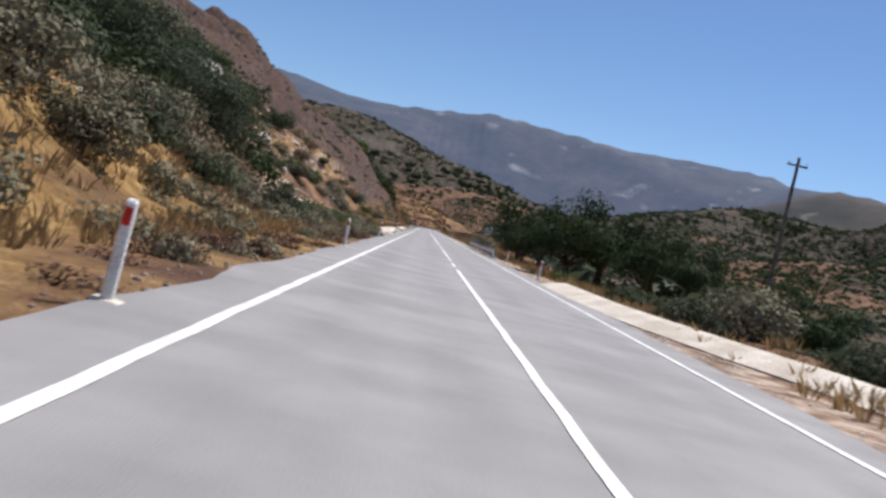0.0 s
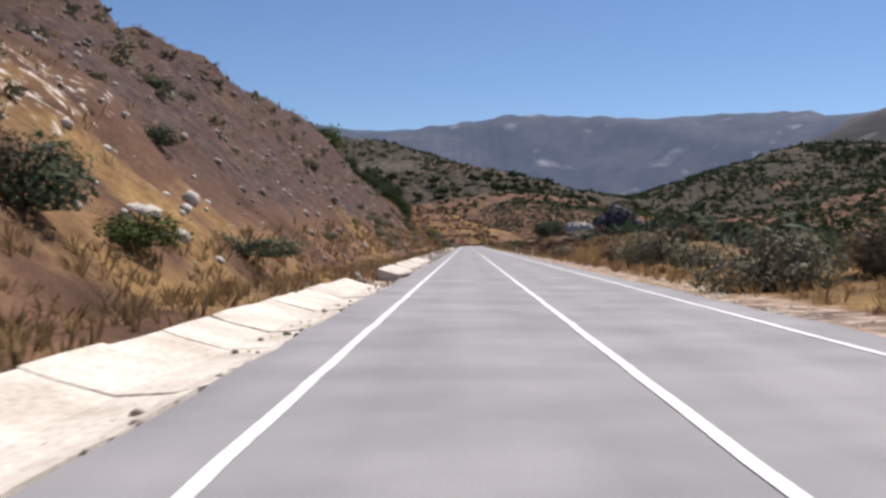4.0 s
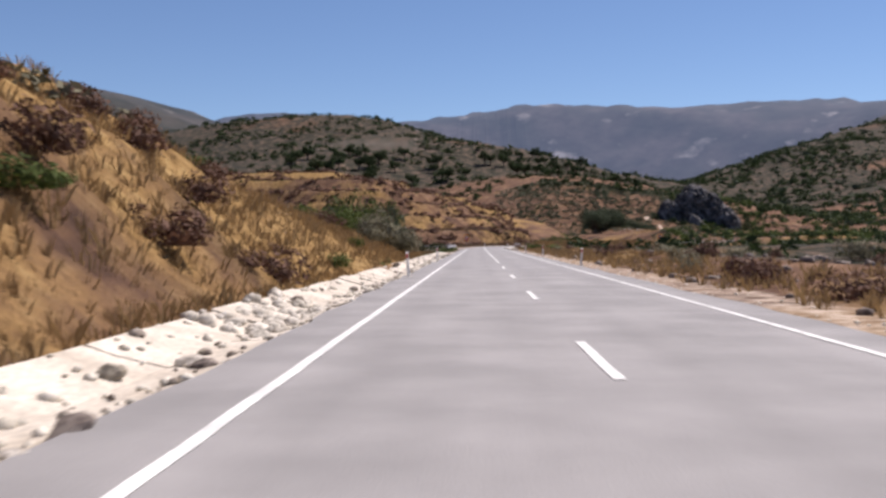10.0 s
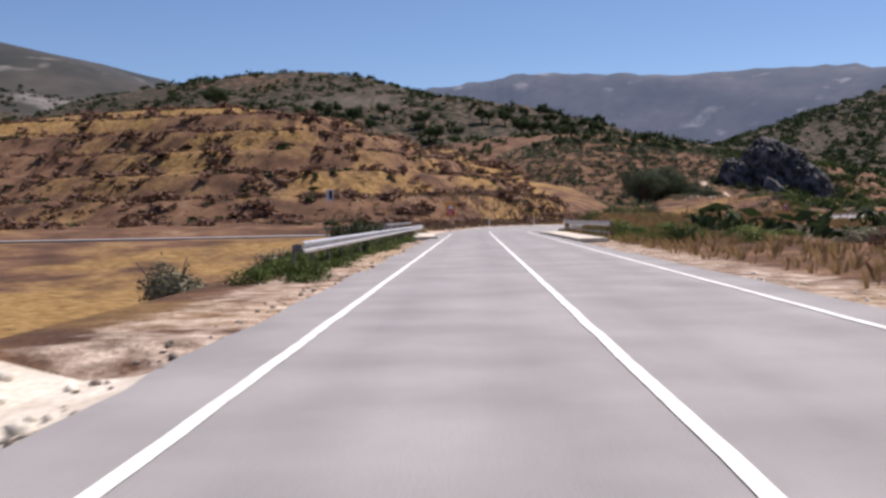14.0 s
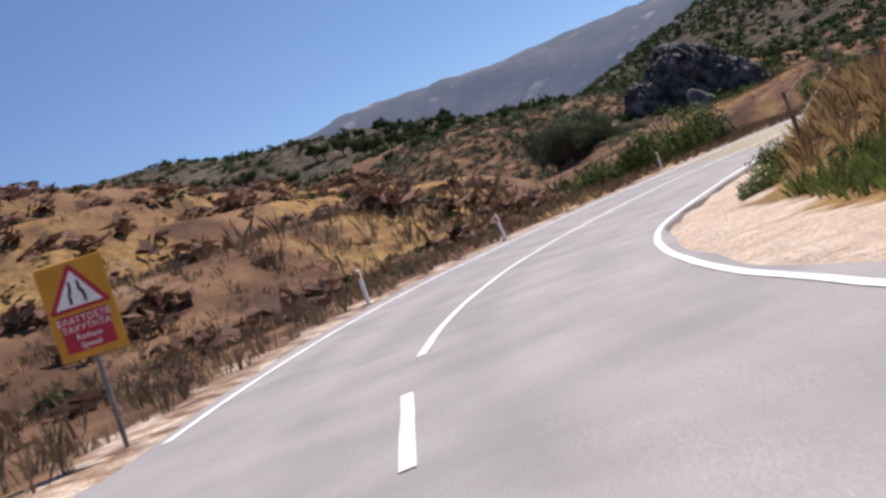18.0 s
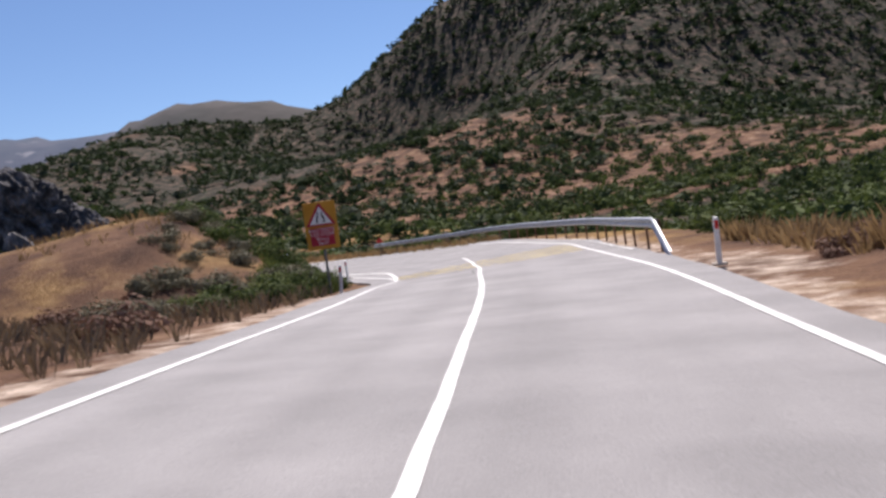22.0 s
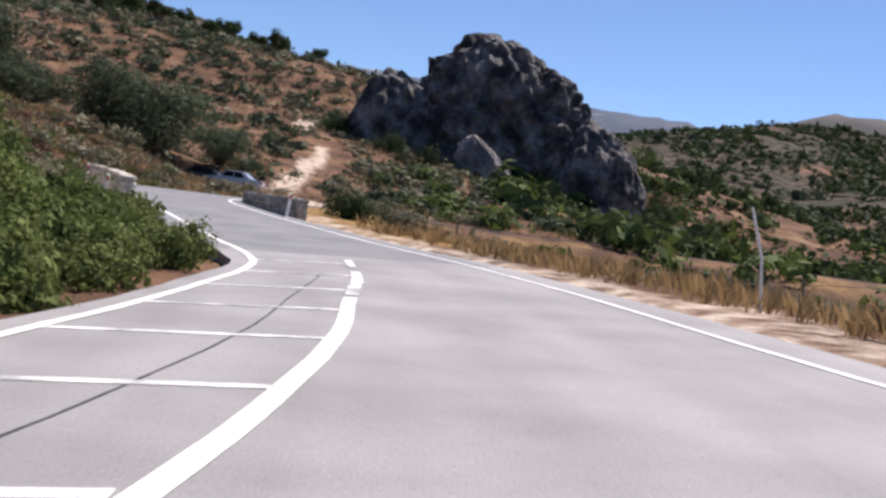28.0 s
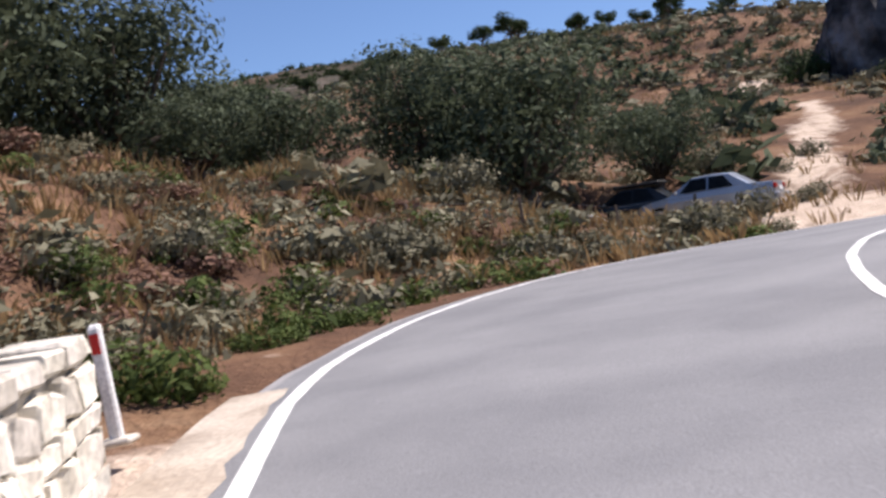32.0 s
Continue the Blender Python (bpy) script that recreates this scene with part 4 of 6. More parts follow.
# ---------------------------------------------------------------- signs
def letters(name, text, size, mat, parent, x, y, z, label=""):
    cu = bpy.data.curves.new(name, "FONT")
    cu.body, cu.size, cu.extrude, cu.align_x, cu.align_y = text, size, 0.002, "CENTER", "CENTER"
    cu.materials.append(M[mat])
    ob = new(name, cu)
    ob.parent = parent
    ob.matrix_basis = pose(x, y, z, 90, 0, 0)
    if label:
        ob["label"] = label
    return ob


def flat_shape(bm, pts, y, thick):
    vs = [bm.verts.new((a, y, b)) for a, b in pts]
    ws = [bm.verts.new((a, y - thick, b)) for a, b in pts]
    bm.faces.new(vs), bm.faces.new(ws[::-1])
    for i in range(len(pts)):
        j = (i + 1) % len(pts)
        bm.faces.new((vs[i], vs[j], ws[j], ws[i]))


def warning_sign(m, label):
    """A yellow board with the triangle for a narrowing road over a red plate; it faces -y."""
    ob = empty("warning_sign", m)
    bm = bmesh.new()
    box(bm, 0, 0, 2.28, 1.0, 0.03, 1.46, 0.012)
    board = part("board", bm, M["sign_yellow"], ob, "amber backing board")
    bm = bmesh.new()
    flat_shape(bm, [(-0.43, 2.27), (0.43, 2.27), (0.45, 2.3), (0.03, 2.95), (-0.03, 2.95), (-0.45, 2.3)], -0.016, 0.006)
    part("red_border", bm, M["sign_red"], board)
    bm = bmesh.new()
    flat_shape(bm, [(-0.345, 2.325), (0.345, 2.325), (0, 2.86)], -0.023, 0.004)
    part("white_triangle", bm, M["sign_white"], board)
    bm = bmesh.new()
    flat_shape(bm, [(-0.13, 2.36), (-0.085, 2.36), (-0.085, 2.5), (-0.05, 2.58), (-0.05, 2.7), (-0.09, 2.7), (-0.09, 2.6), (-0.13, 2.5)], -0.028, 0.003)
    flat_shape(bm, [(0.13, 2.36), (0.085, 2.36), (0.085, 2.48), (0.04, 2.56), (0.04, 2.7), (0.08, 2.7), (0.08, 2.6), (0.13, 2.5)], -0.028, 0.003)
    part("road_narrows_symbol", bm, M["sign_black"], board)
    bm = bmesh.new()
    box(bm, 0, -0.019, 1.94, 0.74, 0.008, 0.56, 0.004)
    plate = part("red_plate", bm, M["sign_red"], board)
    letters("lettering", "ΕΛΑΤΤΩΣΤΕ", 0.135, "sign_white", plate, 0, -0.025, 2.13)
    letters("lettering", "ΤΑΧΥΤΗΤΑ", 0.135, "sign_white", plate, 0, -0.025, 2.0)
    letters("lettering", "Reduce", 0.125, "sign_white", plate, 0, -0.025, 1.87)
    letters("lettering", "Speed", 0.125, "sign_white", plate, 0, -0.025, 1.74)
    bm = bmesh.new()
    tube(bm, [(0, 0.05, -0.8), (0, 0.05, 2.9)], [0.04, 0.04], 10)
    part("sign_pole", bm, M["dark_steel"], ob, "grey steel pole")
    for z in (1.8, 2.7):
        bm = bmesh.new()
        box(bm, 0, 0.05, z, 0.14, 0.1, 0.05, 0.008)
        part("clamp", bm, M["steel"], ob)
    return tagged(ob, label, "road sign", "warning signs by the narrow road")


xA, yA = -2.3, 558.6
warning_sign(pose(xA, yA, -0.02, 0, 3, 4), "amber and red warning sign for a narrowing road on dry grass")
xB, yB = 53.0, 630.6
warning_sign(pose(xB, yB, -0.56, 0, 0, -42) @ Matrix.Diagonal((1.25, 1.25, 1.25, 1)), "amber and red warning sign for a narrowing road beside shrubs")


def speed_sign(m):
    ob = empty("speed_sign", m)
    bm = bmesh.new()
    bmesh.ops.create_cone(bm, cap_ends=True, segments=40, radius1=0.32, radius2=0.32, depth=0.012)
    bmesh.ops.rotate(bm, verts=bm.verts, cent=(0, 0, 0), matrix=Matrix.Rotation(radians(90), 3, "X"))
    bmesh.ops.translate(bm, verts=bm.verts, vec=(0, 0, 2.1))
    disc = part("disc", bm, M["steel"], ob, "weathered round sign face")
    bm = bmesh.new()
    bmesh.ops.create_cone(bm, cap_ends=True, segments=40, radius1=0.3, radius2=0.3, depth=0.006)
    bmesh.ops.rotate(bm, verts=bm.verts, cent=(0, 0, 0), matrix=Matrix.Rotation(radians(90), 3, "X"))
    bmesh.ops.translate(bm, verts=bm.verts, vec=(0, -0.01, 2.1))
    part("sign_face", bm, M["sign_white"], disc)
    letters("lettering", "30", 0.42, "sign_black", disc, 0, -0.014, 2.1)
    bm = bmesh.new()
    tube(bm, [(0, 0.05, -0.3), (0, 0.05, 2.3)], [0.035, 0.035], 8)
    part("sign_pole", bm, M["dark_steel"], ob)
    return tagged(ob, "round white sign with the number 30 on a leaning pole", "road sign")


def direction_sign(m):
    ob = empty("direction_sign", m)
    bm = bmesh.new()
    box(bm, 0, 0, 1.6, 0.9, 0.025, 1.3, 0.01)
    b = part("board", bm, M["sign_white"], ob)
    bm = bmesh.new()
    box(bm, 0.1, -0.016, 1.6, 0.4, 0.006, 1.0, 0.002)
    part("dark_panel", bm, M["sign_black"], b)
    for x in (-0.3, 0.3):
        bm = bmesh.new()
        tube(bm, [(x, 0.04, -0.3), (x, 0.04, 2.0)], [0.03, 0.03], 7)
        part("sign_pole", bm, M["steel"], ob)
    return tagged(ob, "small white and dark board on poles by the terraces", "road sign")


x, y, z = along(687, -6.2)
speed_sign(pose(x, y, ground_at(x, y) - 0.1, 0, 8, heading(687) - 4))
direction_sign(pose(-17.4, 579.5, ground_at(-17.4, 579.5), 0, 0, 8))


def red_marker(m):
    ob = empty("red_marker", m)
    bm = bmesh.new()
    flat_shape(bm, [(-0.3, 1.2), (0.3, 1.2), (0, 1.75)], 0, 0.02)
    part("triangle", bm, M["red"], ob, "faded red triangle")
    bm = bmesh.new()
    tube(bm, [(0, 0.03, -0.4), (0, 0.03, 1.7)], [0.03, 0.03], 7)
    part("sign_pole", bm, M["dark_steel"], ob)
    return tagged(ob, "small red marker on a pole behind the guard rail", "road sign")


red_marker(pose(83.5, 667, ground_at(83.5, 667), 0, 0, -20))


# ---------------------------------------------------------------- stone walls
def wall_run(name, points, height, thick, mat, label, seed, sizes=(0.22, 0.5), cap=True):
    """A wall of single stones, both faces and the near end, round a mortar core, along the path of x, y, z."""
    rng = random.Random(seed)
    p = np.array(points, float)
    run = np.concatenate([[0], np.cumsum(np.linalg.norm(np.diff(p[:, :2], axis=0), axis=1))])
    ob = empty(name, pose(*p[0]))
    p = p - p[0]

    def at(u, side, h):
        x, y, z = (np.interp(u, run, p[:, k]) for k in range(3))
        i = min(max(int(np.searchsorted(run, u)) - 1, 0), len(run) - 2)
        t = (p[i + 1] - p[i]) / (run[i + 1] - run[i])
        n = Vector((t[1], -t[0], 0)).normalized()
        return Vector((x, y, z)) + n * side + Vector((0, 0, h)), t, n

    bm = bmesh.new()
    core = [at(u, 0, 0)[0] for u in np.linspace(0, run[-1], 12)]
    sweep(bm, [tuple(c) for c in core], [(-thick / 2 + 0.04, -0.4), (thick / 2 - 0.04, -0.4), (thick / 2 - 0.04, height - 0.03), (-thick / 2 + 0.04, height - 0.03)])
    part("core", bm, M["mortar"], ob, "mortar and rubble core")

    def block(u, w, h0, h, side, mesh_name="stone", out=0.05):
        c, t, n = at(u, side, h0 + h / 2)
        m = Matrix.Translation(c) @ Matrix.Rotation(math.atan2(t[1], t[0]), 4, "Z")
        bm = bmesh.new()
        box(bm, 0, 0, 0, w - 0.02, 0.16, h - 0.018, 0.022)
        for v in bm.verts:
            v.co += Vector((rng.uniform(-1, 1) * 0.026, rng.uniform(-1, 1) * 0.018, rng.uniform(-1, 1) * 0.022))
        bmesh.ops.transform(bm, matrix=m @ pose(0, 0, 0, rng.uniform(-5, 5), rng.uniform(-7, 7), rng.uniform(-4, 4)), verts=bm.verts)
        part(mesh_name, bm, mat, ob)

    for side in (-thick / 2 + 0.03, thick / 2 - 0.03):
        h = -0.1
        while h < height - 0.17:
            course = min(rng.uniform(0.12, 0.26), height - 0.13 - h)
            if course < 0.08:
                break
            u = rng.uniform(0, 0.1)
            while u < run[-1] - 0.08:
                w = min(rng.uniform(*sizes), run[-1] - u)
                if w > 0.1:
                    block(u + w / 2, w, h + rng.uniform(-0.012, 0.012), course, side)
                u += w
            h += course
    for h in np.arange(-0.05, height - 0.2, 0.2):
        for a in (-0.13, 0.13):
            c, t, n = at(0.02, a, h + 0.1)
            bm = bmesh.new()
            box(bm, 0, 0, 0, 0.1, thick / 2 - 0.03, 0.18, 0.02, Matrix.Translation(c) @ Matrix.Rotation(math.atan2(t[1], t[0]), 4, "Z"))
            part("end_stone", bm, mat, ob)
    u = 0.0
    while cap and u < run[-1]:
        w = min(rng.uniform(0.45, 0.8), run[-1] - u)
        if w < 0.15:
            break
        c, t, n = at(u + w / 2, 0, height - 0.06)
        bm = bmesh.new()
        box(bm, 0, 0, 0, w - 0.015, thick + 0.06, rng.uniform(0.13, 0.17), 0.025, Matrix.Translation(c) @ Matrix.Rotation(math.atan2(t[1], t[0]), 4, "Z"))
        for v in bm.verts:
            v.co += Vector((rng.uniform(-1, 1) * 0.012, rng.uniform(-1, 1) * 0.02, rng.uniform(-1, 1) * 0.012))
        part("cap_stone", bm, mat, ob)
        u += w
    return tagged(ob, label, "stone wall", "stone parapets beside the road")


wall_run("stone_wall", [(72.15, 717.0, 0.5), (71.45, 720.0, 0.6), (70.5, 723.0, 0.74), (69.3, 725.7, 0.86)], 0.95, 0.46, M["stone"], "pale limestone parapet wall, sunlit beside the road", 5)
# this wall's shaded face is painted in with the darker stone
wall_run("stone_wall", [(78.4, 720.7, 0.93), (77.9, 722.2, 0.94), (76.7, 726.0, 0.97), (75.75, 730.3, 1.0)], 0.76, 0.46, M["shaded_stone"], "grey weathered stone parapet wall in its own shade", 8)

# the low pale parapet at the start, on the right
p = [(x, y, ground_at(x, y)) for x, y in smooth_path([(10.2, 15), (8.8, 21), (7.5, 27), (6.5, 34), (6.3, 46)], 1.0)]
bm = bmesh.new()
sweep(bm, [(a, b, c) for a, b, c in p], [(-0.95, -0.4), (0.45, -0.4), (0.45, 0.33), (0.3, 0.37), (-0.1, 0.3), (-0.95, 0.04)])
tagged(part("low_parapet", bm, M["concrete"]), "low pale concrete parapet along the road's edge", "low wall")


# ---------------------------------------------------------------- the concrete ditch on the left
def ditch(s0, s1, label):
    ob = empty("concrete_ditch", pose(*along(s0, -5)))
    o = np.array(ob.matrix_basis.translation)
    prof = [(-4.32, -0.03), (-4.6, -0.1), (-5.15, -0.13), (-5.75, 0.02), (-6.15, 0.15)]
    rng = np.random.RandomState(int(s0))
    s = s0
    while s < s1:
        e = s + rng.uniform(2.2, 3.4)
        j = rng.uniform(-0.03, 0.03)
        vs = np.array([along(v, d + rng.uniform(-0.05, 0.05), z + j + dz) for v in (s, (s + e) / 2, e - 0.03) for dz in (0, -0.5) for d, z in prof]) - o
        n = len(prof)
        f = []
        for k in range(2):
            a, b = k * 2 * n, (k + 1) * 2 * n
            f += [(a + i, a + i + 1, b + i + 1, b + i) for i in range(n - 1)]
            f += [(a + n + i + 1, a + n + i, b + n + i, b + n + i + 1) for i in range(n - 1)]
            f += [(a, b, b + n, a + n), (a + n - 1, a + 2 * n - 1, b + 2 * n - 1, b + n - 1)]
        for a in (0, 4 * n):
            f += [(a + i, a + n + i, a + n + i + 1, a + i + 1) for i in range(n - 1)]
        mesh_object("slab", vs, f, M["concrete"], ob)
        s = e
    return tagged(ob, label, "drainage ditch", "concrete ditches beside the road")


ditch(105, 158, "pale concrete drainage ditch beside the road")
ditch(172, 262, "pale concrete drainage ditch littered with stones")
ditch(262, 302, "pale concrete drainage ditch partly buried in rubble")
ditch(302, 347, "pale concrete drainage ditch littered with dark stones")
ditch(347, 462, "pale concrete drainage ditch below a straw-grass bank")


# ---------------------------------------------------------------- stones
def stone_mesh(name, seed, mat, n=2, flat=0.7):
    rng = random.Random(seed)
    bm = bmesh.new()
    bmesh.ops.create_icosphere(bm, subdivisions=n, radius=1.0)
    ax = [Vector((rng.uniform(-1, 1), rng.uniform(-1, 1), rng.uniform(-1, 1))).normalized() for _ in range(7)]
    cut = [rng.uniform(0.55, 0.85) for _ in ax]
    for v in bm.verts:
        for a, c in zip(ax, cut):
            e = v.co.dot(a)
            if e > c:
                v.co -= a * (e - c) * 0.9
        v.co *= 1 + rng.uniform(-0.05, 0.05)
        v.co.z *= flat
    me = bpy.data.meshes.new(name)
    bm.to_mesh(me)
    bm.free()
    me.materials.append(mat)
    return me


STONES = [stone_mesh("fallen_stone", k, M["rubble"]) for k in range(4)] + [stone_mesh("pale_stone", 10 + k, M["stone"]) for k in range(2)]
rng = random.Random(3)
for k in range(210):
    s = rng.choice([rng.uniform(222, 262), rng.uniform(240, 345), rng.uniform(240, 345), rng.uniform(352, 460)])
    d = -4.3 - abs(rng.gauss(0, 0.75))
    size = min(0.3, 0.06 + abs(rng.gauss(0, 0.09)))
    x, y, z = along(s, d)
    ob = new("fallen_stone", rng.choice(STONES))
    z = max(ground_at(x, y), z + float(np.interp(-d, [4.3, 4.6, 5.15, 5.75, 6.15], [-0.03, -0.1, -0.13, 0.02, 0.15])) if d > -6.1 else -9)
    ob.matrix_basis = pose(x, y, z + size * 0.12, rng.uniform(-15, 15), rng.uniform(-15, 15), rng.uniform(0, 360)) @ Matrix.Diagonal((size * rng.uniform(0.8, 1.5), size, size * rng.uniform(0.7, 1.1), 1))
    tagged(ob, "broken brown stone lying on the ditch", "stone", "stones fallen beside the road")


def scatter_stones(name, n, spots, size, mat, seed, label):
    """Many stones on the ground, one mesh."""
    r = np.random.RandomState(seed)
    base = stone_mesh(name + "_one", seed, mat, 1)
    bv = np.array([v.co for v in base.vertices])
    bf = np.array([p.vertices for p in base.polygons])
    x, y = spots(r, n)
    s_, d_, h_ = to_road(x, y)
    keep = np.abs(d_) > np.where(s_ > 640, 7.0, 4.2)
    x, y, s_, d_, h_ = (q[keep] for q in (x, y, s_, d_, h_))
    n = len(x)
    z = ground_height(x, y)
    z = np.where((d_ < -4.2) & (d_ > -6.2) & (s_ > 97) & (s_ < 464), h_ + np.interp(-d_, [4.3, 4.6, 5.15, 5.75, 6.15], [-0.03, -0.1, -0.13, 0.02, 0.15]), z)
    sc = size * np.minimum(np.exp(r.normal(0, 0.55, n)), 2.2)
    a = r.uniform(0, 6.28, n)
    c, s = np.cos(a), np.sin(a)
    v = bv[None] * sc[:, None, None] * r.uniform(0.7, 1.3, (n, 1, 3))
    v = np.stack([v[..., 0] * c[:, None] - v[..., 1] * s[:, None], v[..., 0] * s[:, None] + v[..., 1] * c[:, None], v[..., 2]], -1)
    v = v + np.stack([x, y, z + 0.1 * sc], -1)[:, None]
    f = (bf[None] + (np.arange(n) * len(bv))[:, None, None]).reshape(-1, 3)
    bpy.data.meshes.remove(base)
    return tagged(new(name, bulk_mesh(name, v.reshape(-1, 3), f, mat)), label, "stones", kind="stuff")


def beside(s0, s1, d0, d1):
    """A chooser of spots along the road between two offsets."""
    def pick(r, n):
        p = along(r.uniform(s0, s1, n), r.uniform(d0, d1, n))
        return p[:, 0], p[:, 1]
    return pick


scatter_stones("rubble", 520, beside(30, 170, -34, -9), 0.2, M["stone"], 41, "pale limestone blocks strewn over the slope")
scatter_stones("rubble", 900, beside(165, 345, -24, -6), 0.16, M["rubble"], 42, "brown rubble strewn below the cut slope")
scatter_stones("rubble", 500, beside(235, 430, 5.5, 18), 0.17, M["rubble"], 43, "brown rubble along the low roadside bank")
def near_spot(cx, cy, w):
    def pick(r, n):
        return cx + w * r.normal(size=n), cy + w * 1.3 * r.normal(size=n)
    return pick


scatter_stones("rubble", 260, near_spot(62, 719, 4), 0.26, M["stone"], 44, "pale broken rock on the bank behind the wall")
scatter_stones("ditch_rubble", 1300, beside(215, 300, -6.1, -4.3), 0.06, M["rubble"], 47, "small broken stones in the concrete ditch")
scatter_stones("rubble", 260, beside(294, 318, -7.5, -4.5), 0.08, M["rubble"], 49, "brown rubble that has slid over the ditch")
scatter_stones("rubble", 160, beside(258, 270, -7.0, -4.5), 0.1, M["rubble"], 50, "broken rock heaped on the ditch")
scatter_stones("rubble", 260, beside(345, 353, -7.0, -4.6), 0.1, M["stone"], 51, "pinkish rock heaped on the ditch")
scatter_stones("ditch_rubble", 800, beside(300, 462, -6.1, -4.3), 0.06, M["stone"], 48, "pale broken stones in the concrete ditch")
scatter_stones("roadside_gravel", 1800, beside(0, 545, -5.0, -4.25), 0.035, M["rubble"], 45, "gravel along the asphalt's edge")
scatter_stones("roadside_gravel", 1500, beside(0, 545, 4.1, 5.6), 0.035, M["stone"], 46, "pale gravel along the asphalt's edge")


# ---------------------------------------------------------------- plants
def leaf_cloud(r, blobs, n, size, up=0.2):
    """n small bent leaves on the shells of the blobs (x, y, z, rx, ry, rz)."""
    b = np.array(blobs, float)
    w = (b[:, 3] * b[:, 4] + b[:, 4] * b[:, 5] + b[:, 3] * b[:, 5])
    k = r.choice(len(b), n, p=w / w.sum())
    v = r.normal(size=(n, 3))
    v /= np.linalg.norm(v, axis=1)[:, None]
    rad = np.clip(r.normal(0.9, 0.16, n), 0.3, 1.15)
    lump = 1 + 0.16 * np.sin(v[:, 0] * 5 + k) * np.sin(v[:, 1] * 5 + 2 * k) + 0.1 * np.sin(v[:, 2] * 9 + k)
    c = b[k, :3] + v * b[k, 3:] * (rad * lump)[:, None]
    nrm = v * 0.9 + r.normal(size=(n, 3)) * 0.42 + [0, 0, up]
    nrm /= np.linalg.norm(nrm, axis=1)[:, None]
    t = np.cross(nrm, r.normal(size=(n, 3)))
    t /= np.linalg.norm(t, axis=1)[:, None] + 1e-9
    q = np.cross(nrm, t)
    s = size * np.exp(r.normal(0, 0.35, n))[:, None]
    verts = np.stack([c - t * s, c - q * s * 0.42 + nrm * s * 0.12, c + t * s, c + q * s * 0.42 + nrm * s * 0.12], 1).reshape(-1, 3)
    return verts, np.arange(4 * n).reshape(n, 4)


def bush_blobs(r, w, h, count=7):
    out = []
    for _ in range(count):
        a, q = r.uniform(0, 6.28), math.sqrt(r.uniform(0, 1)) * 0.62
        s = r.uniform(0.32, 0.52)
        hh = h * r.uniform(0.5, 1.0) * (1 - 0.35 * q)
        out.append((w * q * math.cos(a), w * q * math.sin(a), hh * 0.5, w * s, w * s, hh * 0.52))
    return out


def bush_mesh(name, seed, mat, w=1.0, h=1.0, n=900, leaf=0.075):
    r = np.random.RandomState(seed)
    v, f = leaf_cloud(r, bush_blobs(r, w, h), n, leaf)
    v[:, 2] = np.maximum(v[:, 2], 0.01)
    return bulk_mesh(name, v, f, M[mat])


KINDS = {
    "olive": ("grey-green evergreen shrub on the dry slope", "olive"), "green": ("green shrub at the roadside", "green"),
    "dark": ("dark green mastic shrub on the slope", "dark_green"), "fresh": ("fresh green roadside bush with pale specks", "bright_green"),
    "dry": ("dry brown thorny shrub on the slope", "dry"), "grey": ("grey-green half-dry shrub on the dry slope", "grey_scrub"), "rusty": ("rust-brown dried thistle shrub on bare soil", "red_scrub"),
}
BUSH = {k: [bush_mesh("foliage", 100 + 7 * i + j, m, 1.0, 1.0, 2300, 0.043) for j in range(3)] for i, (k, (_, m)) in enumerate(KINDS.items())}


def stem_mesh(seed):
    r = random.Random(seed)
    bm = bmesh.new()
    for k in range(9):
        a, q = 0.7 * k + r.uniform(-0.3, 0.3), r.uniform(0.25, 0.6)
        tube(bm, [(0.04 * math.cos(a), 0.04 * math.sin(a), -0.1), (0.4 * q * math.cos(a), 0.4 * q * math.sin(a), 0.3), (q * math.cos(a), q * math.sin(a), r.uniform(0.55, 0.85))], [0.03, 0.02, 0.008], 5)
    me = bpy.data.meshes.new("woody_base")
    bm.to_mesh(me)
    bm.free()
    me.materials.append(M["bark"])
    return me


STEMS = [stem_mesh(k) for k in range(3)]


def shrub(kind, x, y, w, h, seed=0, sink=0.1):
    r = random.Random(seed)
    ob = empty("shrub", pose(x, y, ground_at(x, y) - sink, 0, 0, r.uniform(0, 360)) @ Matrix.Diagonal((w, w * r.uniform(0.85, 1.15), h, 1)))
    for name, me in (("foliage", BUSH[kind][seed % 3]), ("woody_base", STEMS[seed % 3])):
        new(name, me).parent = ob
    return tagged(ob, KINDS[kind][0], "shrub", "shrubs on the roadsides")


def shrub_patch(seed, n, s0, s1, d0, d1, kind, w0, w1, label, tall=0.9, leaves=900, verge=False):
    """Low shrubs too many to count, one mesh."""
    r = np.random.RandomState(seed)
    run = r.uniform(s0, s1, n)
    off = r.uniform(d0, d1, n)
    p = along(run, edge(run, 0) - off if verge else off)
    z = ground_height(p[:, 0], p[:, 1])
    out = []
    for k in range(n):
        v, _ = leaf_cloud(r, bush_blobs(r, 1.0, 1.0, 6), leaves, 0.065)
        w = r.uniform(w0, w1)
        v[:, 2] = np.maximum(v[:, 2], 0.01)
        out.append(v * [w, w, w * tall * r.uniform(0.7, 1.3)] + [p[k, 0], p[k, 1], z[k] - 0.08])
    v = np.vstack(out)
    return tagged(new("low_shrubs", bulk_mesh("low_shrubs", v, np.arange(len(v)).reshape(-1, 4), M[kind])), label, "shrubs", kind="stuff")


def shrub_at(kind, s, d, w, h, seed=0):
    x, y, _ = along(s, d)
    return shrub(kind, x, y, w, h, seed)


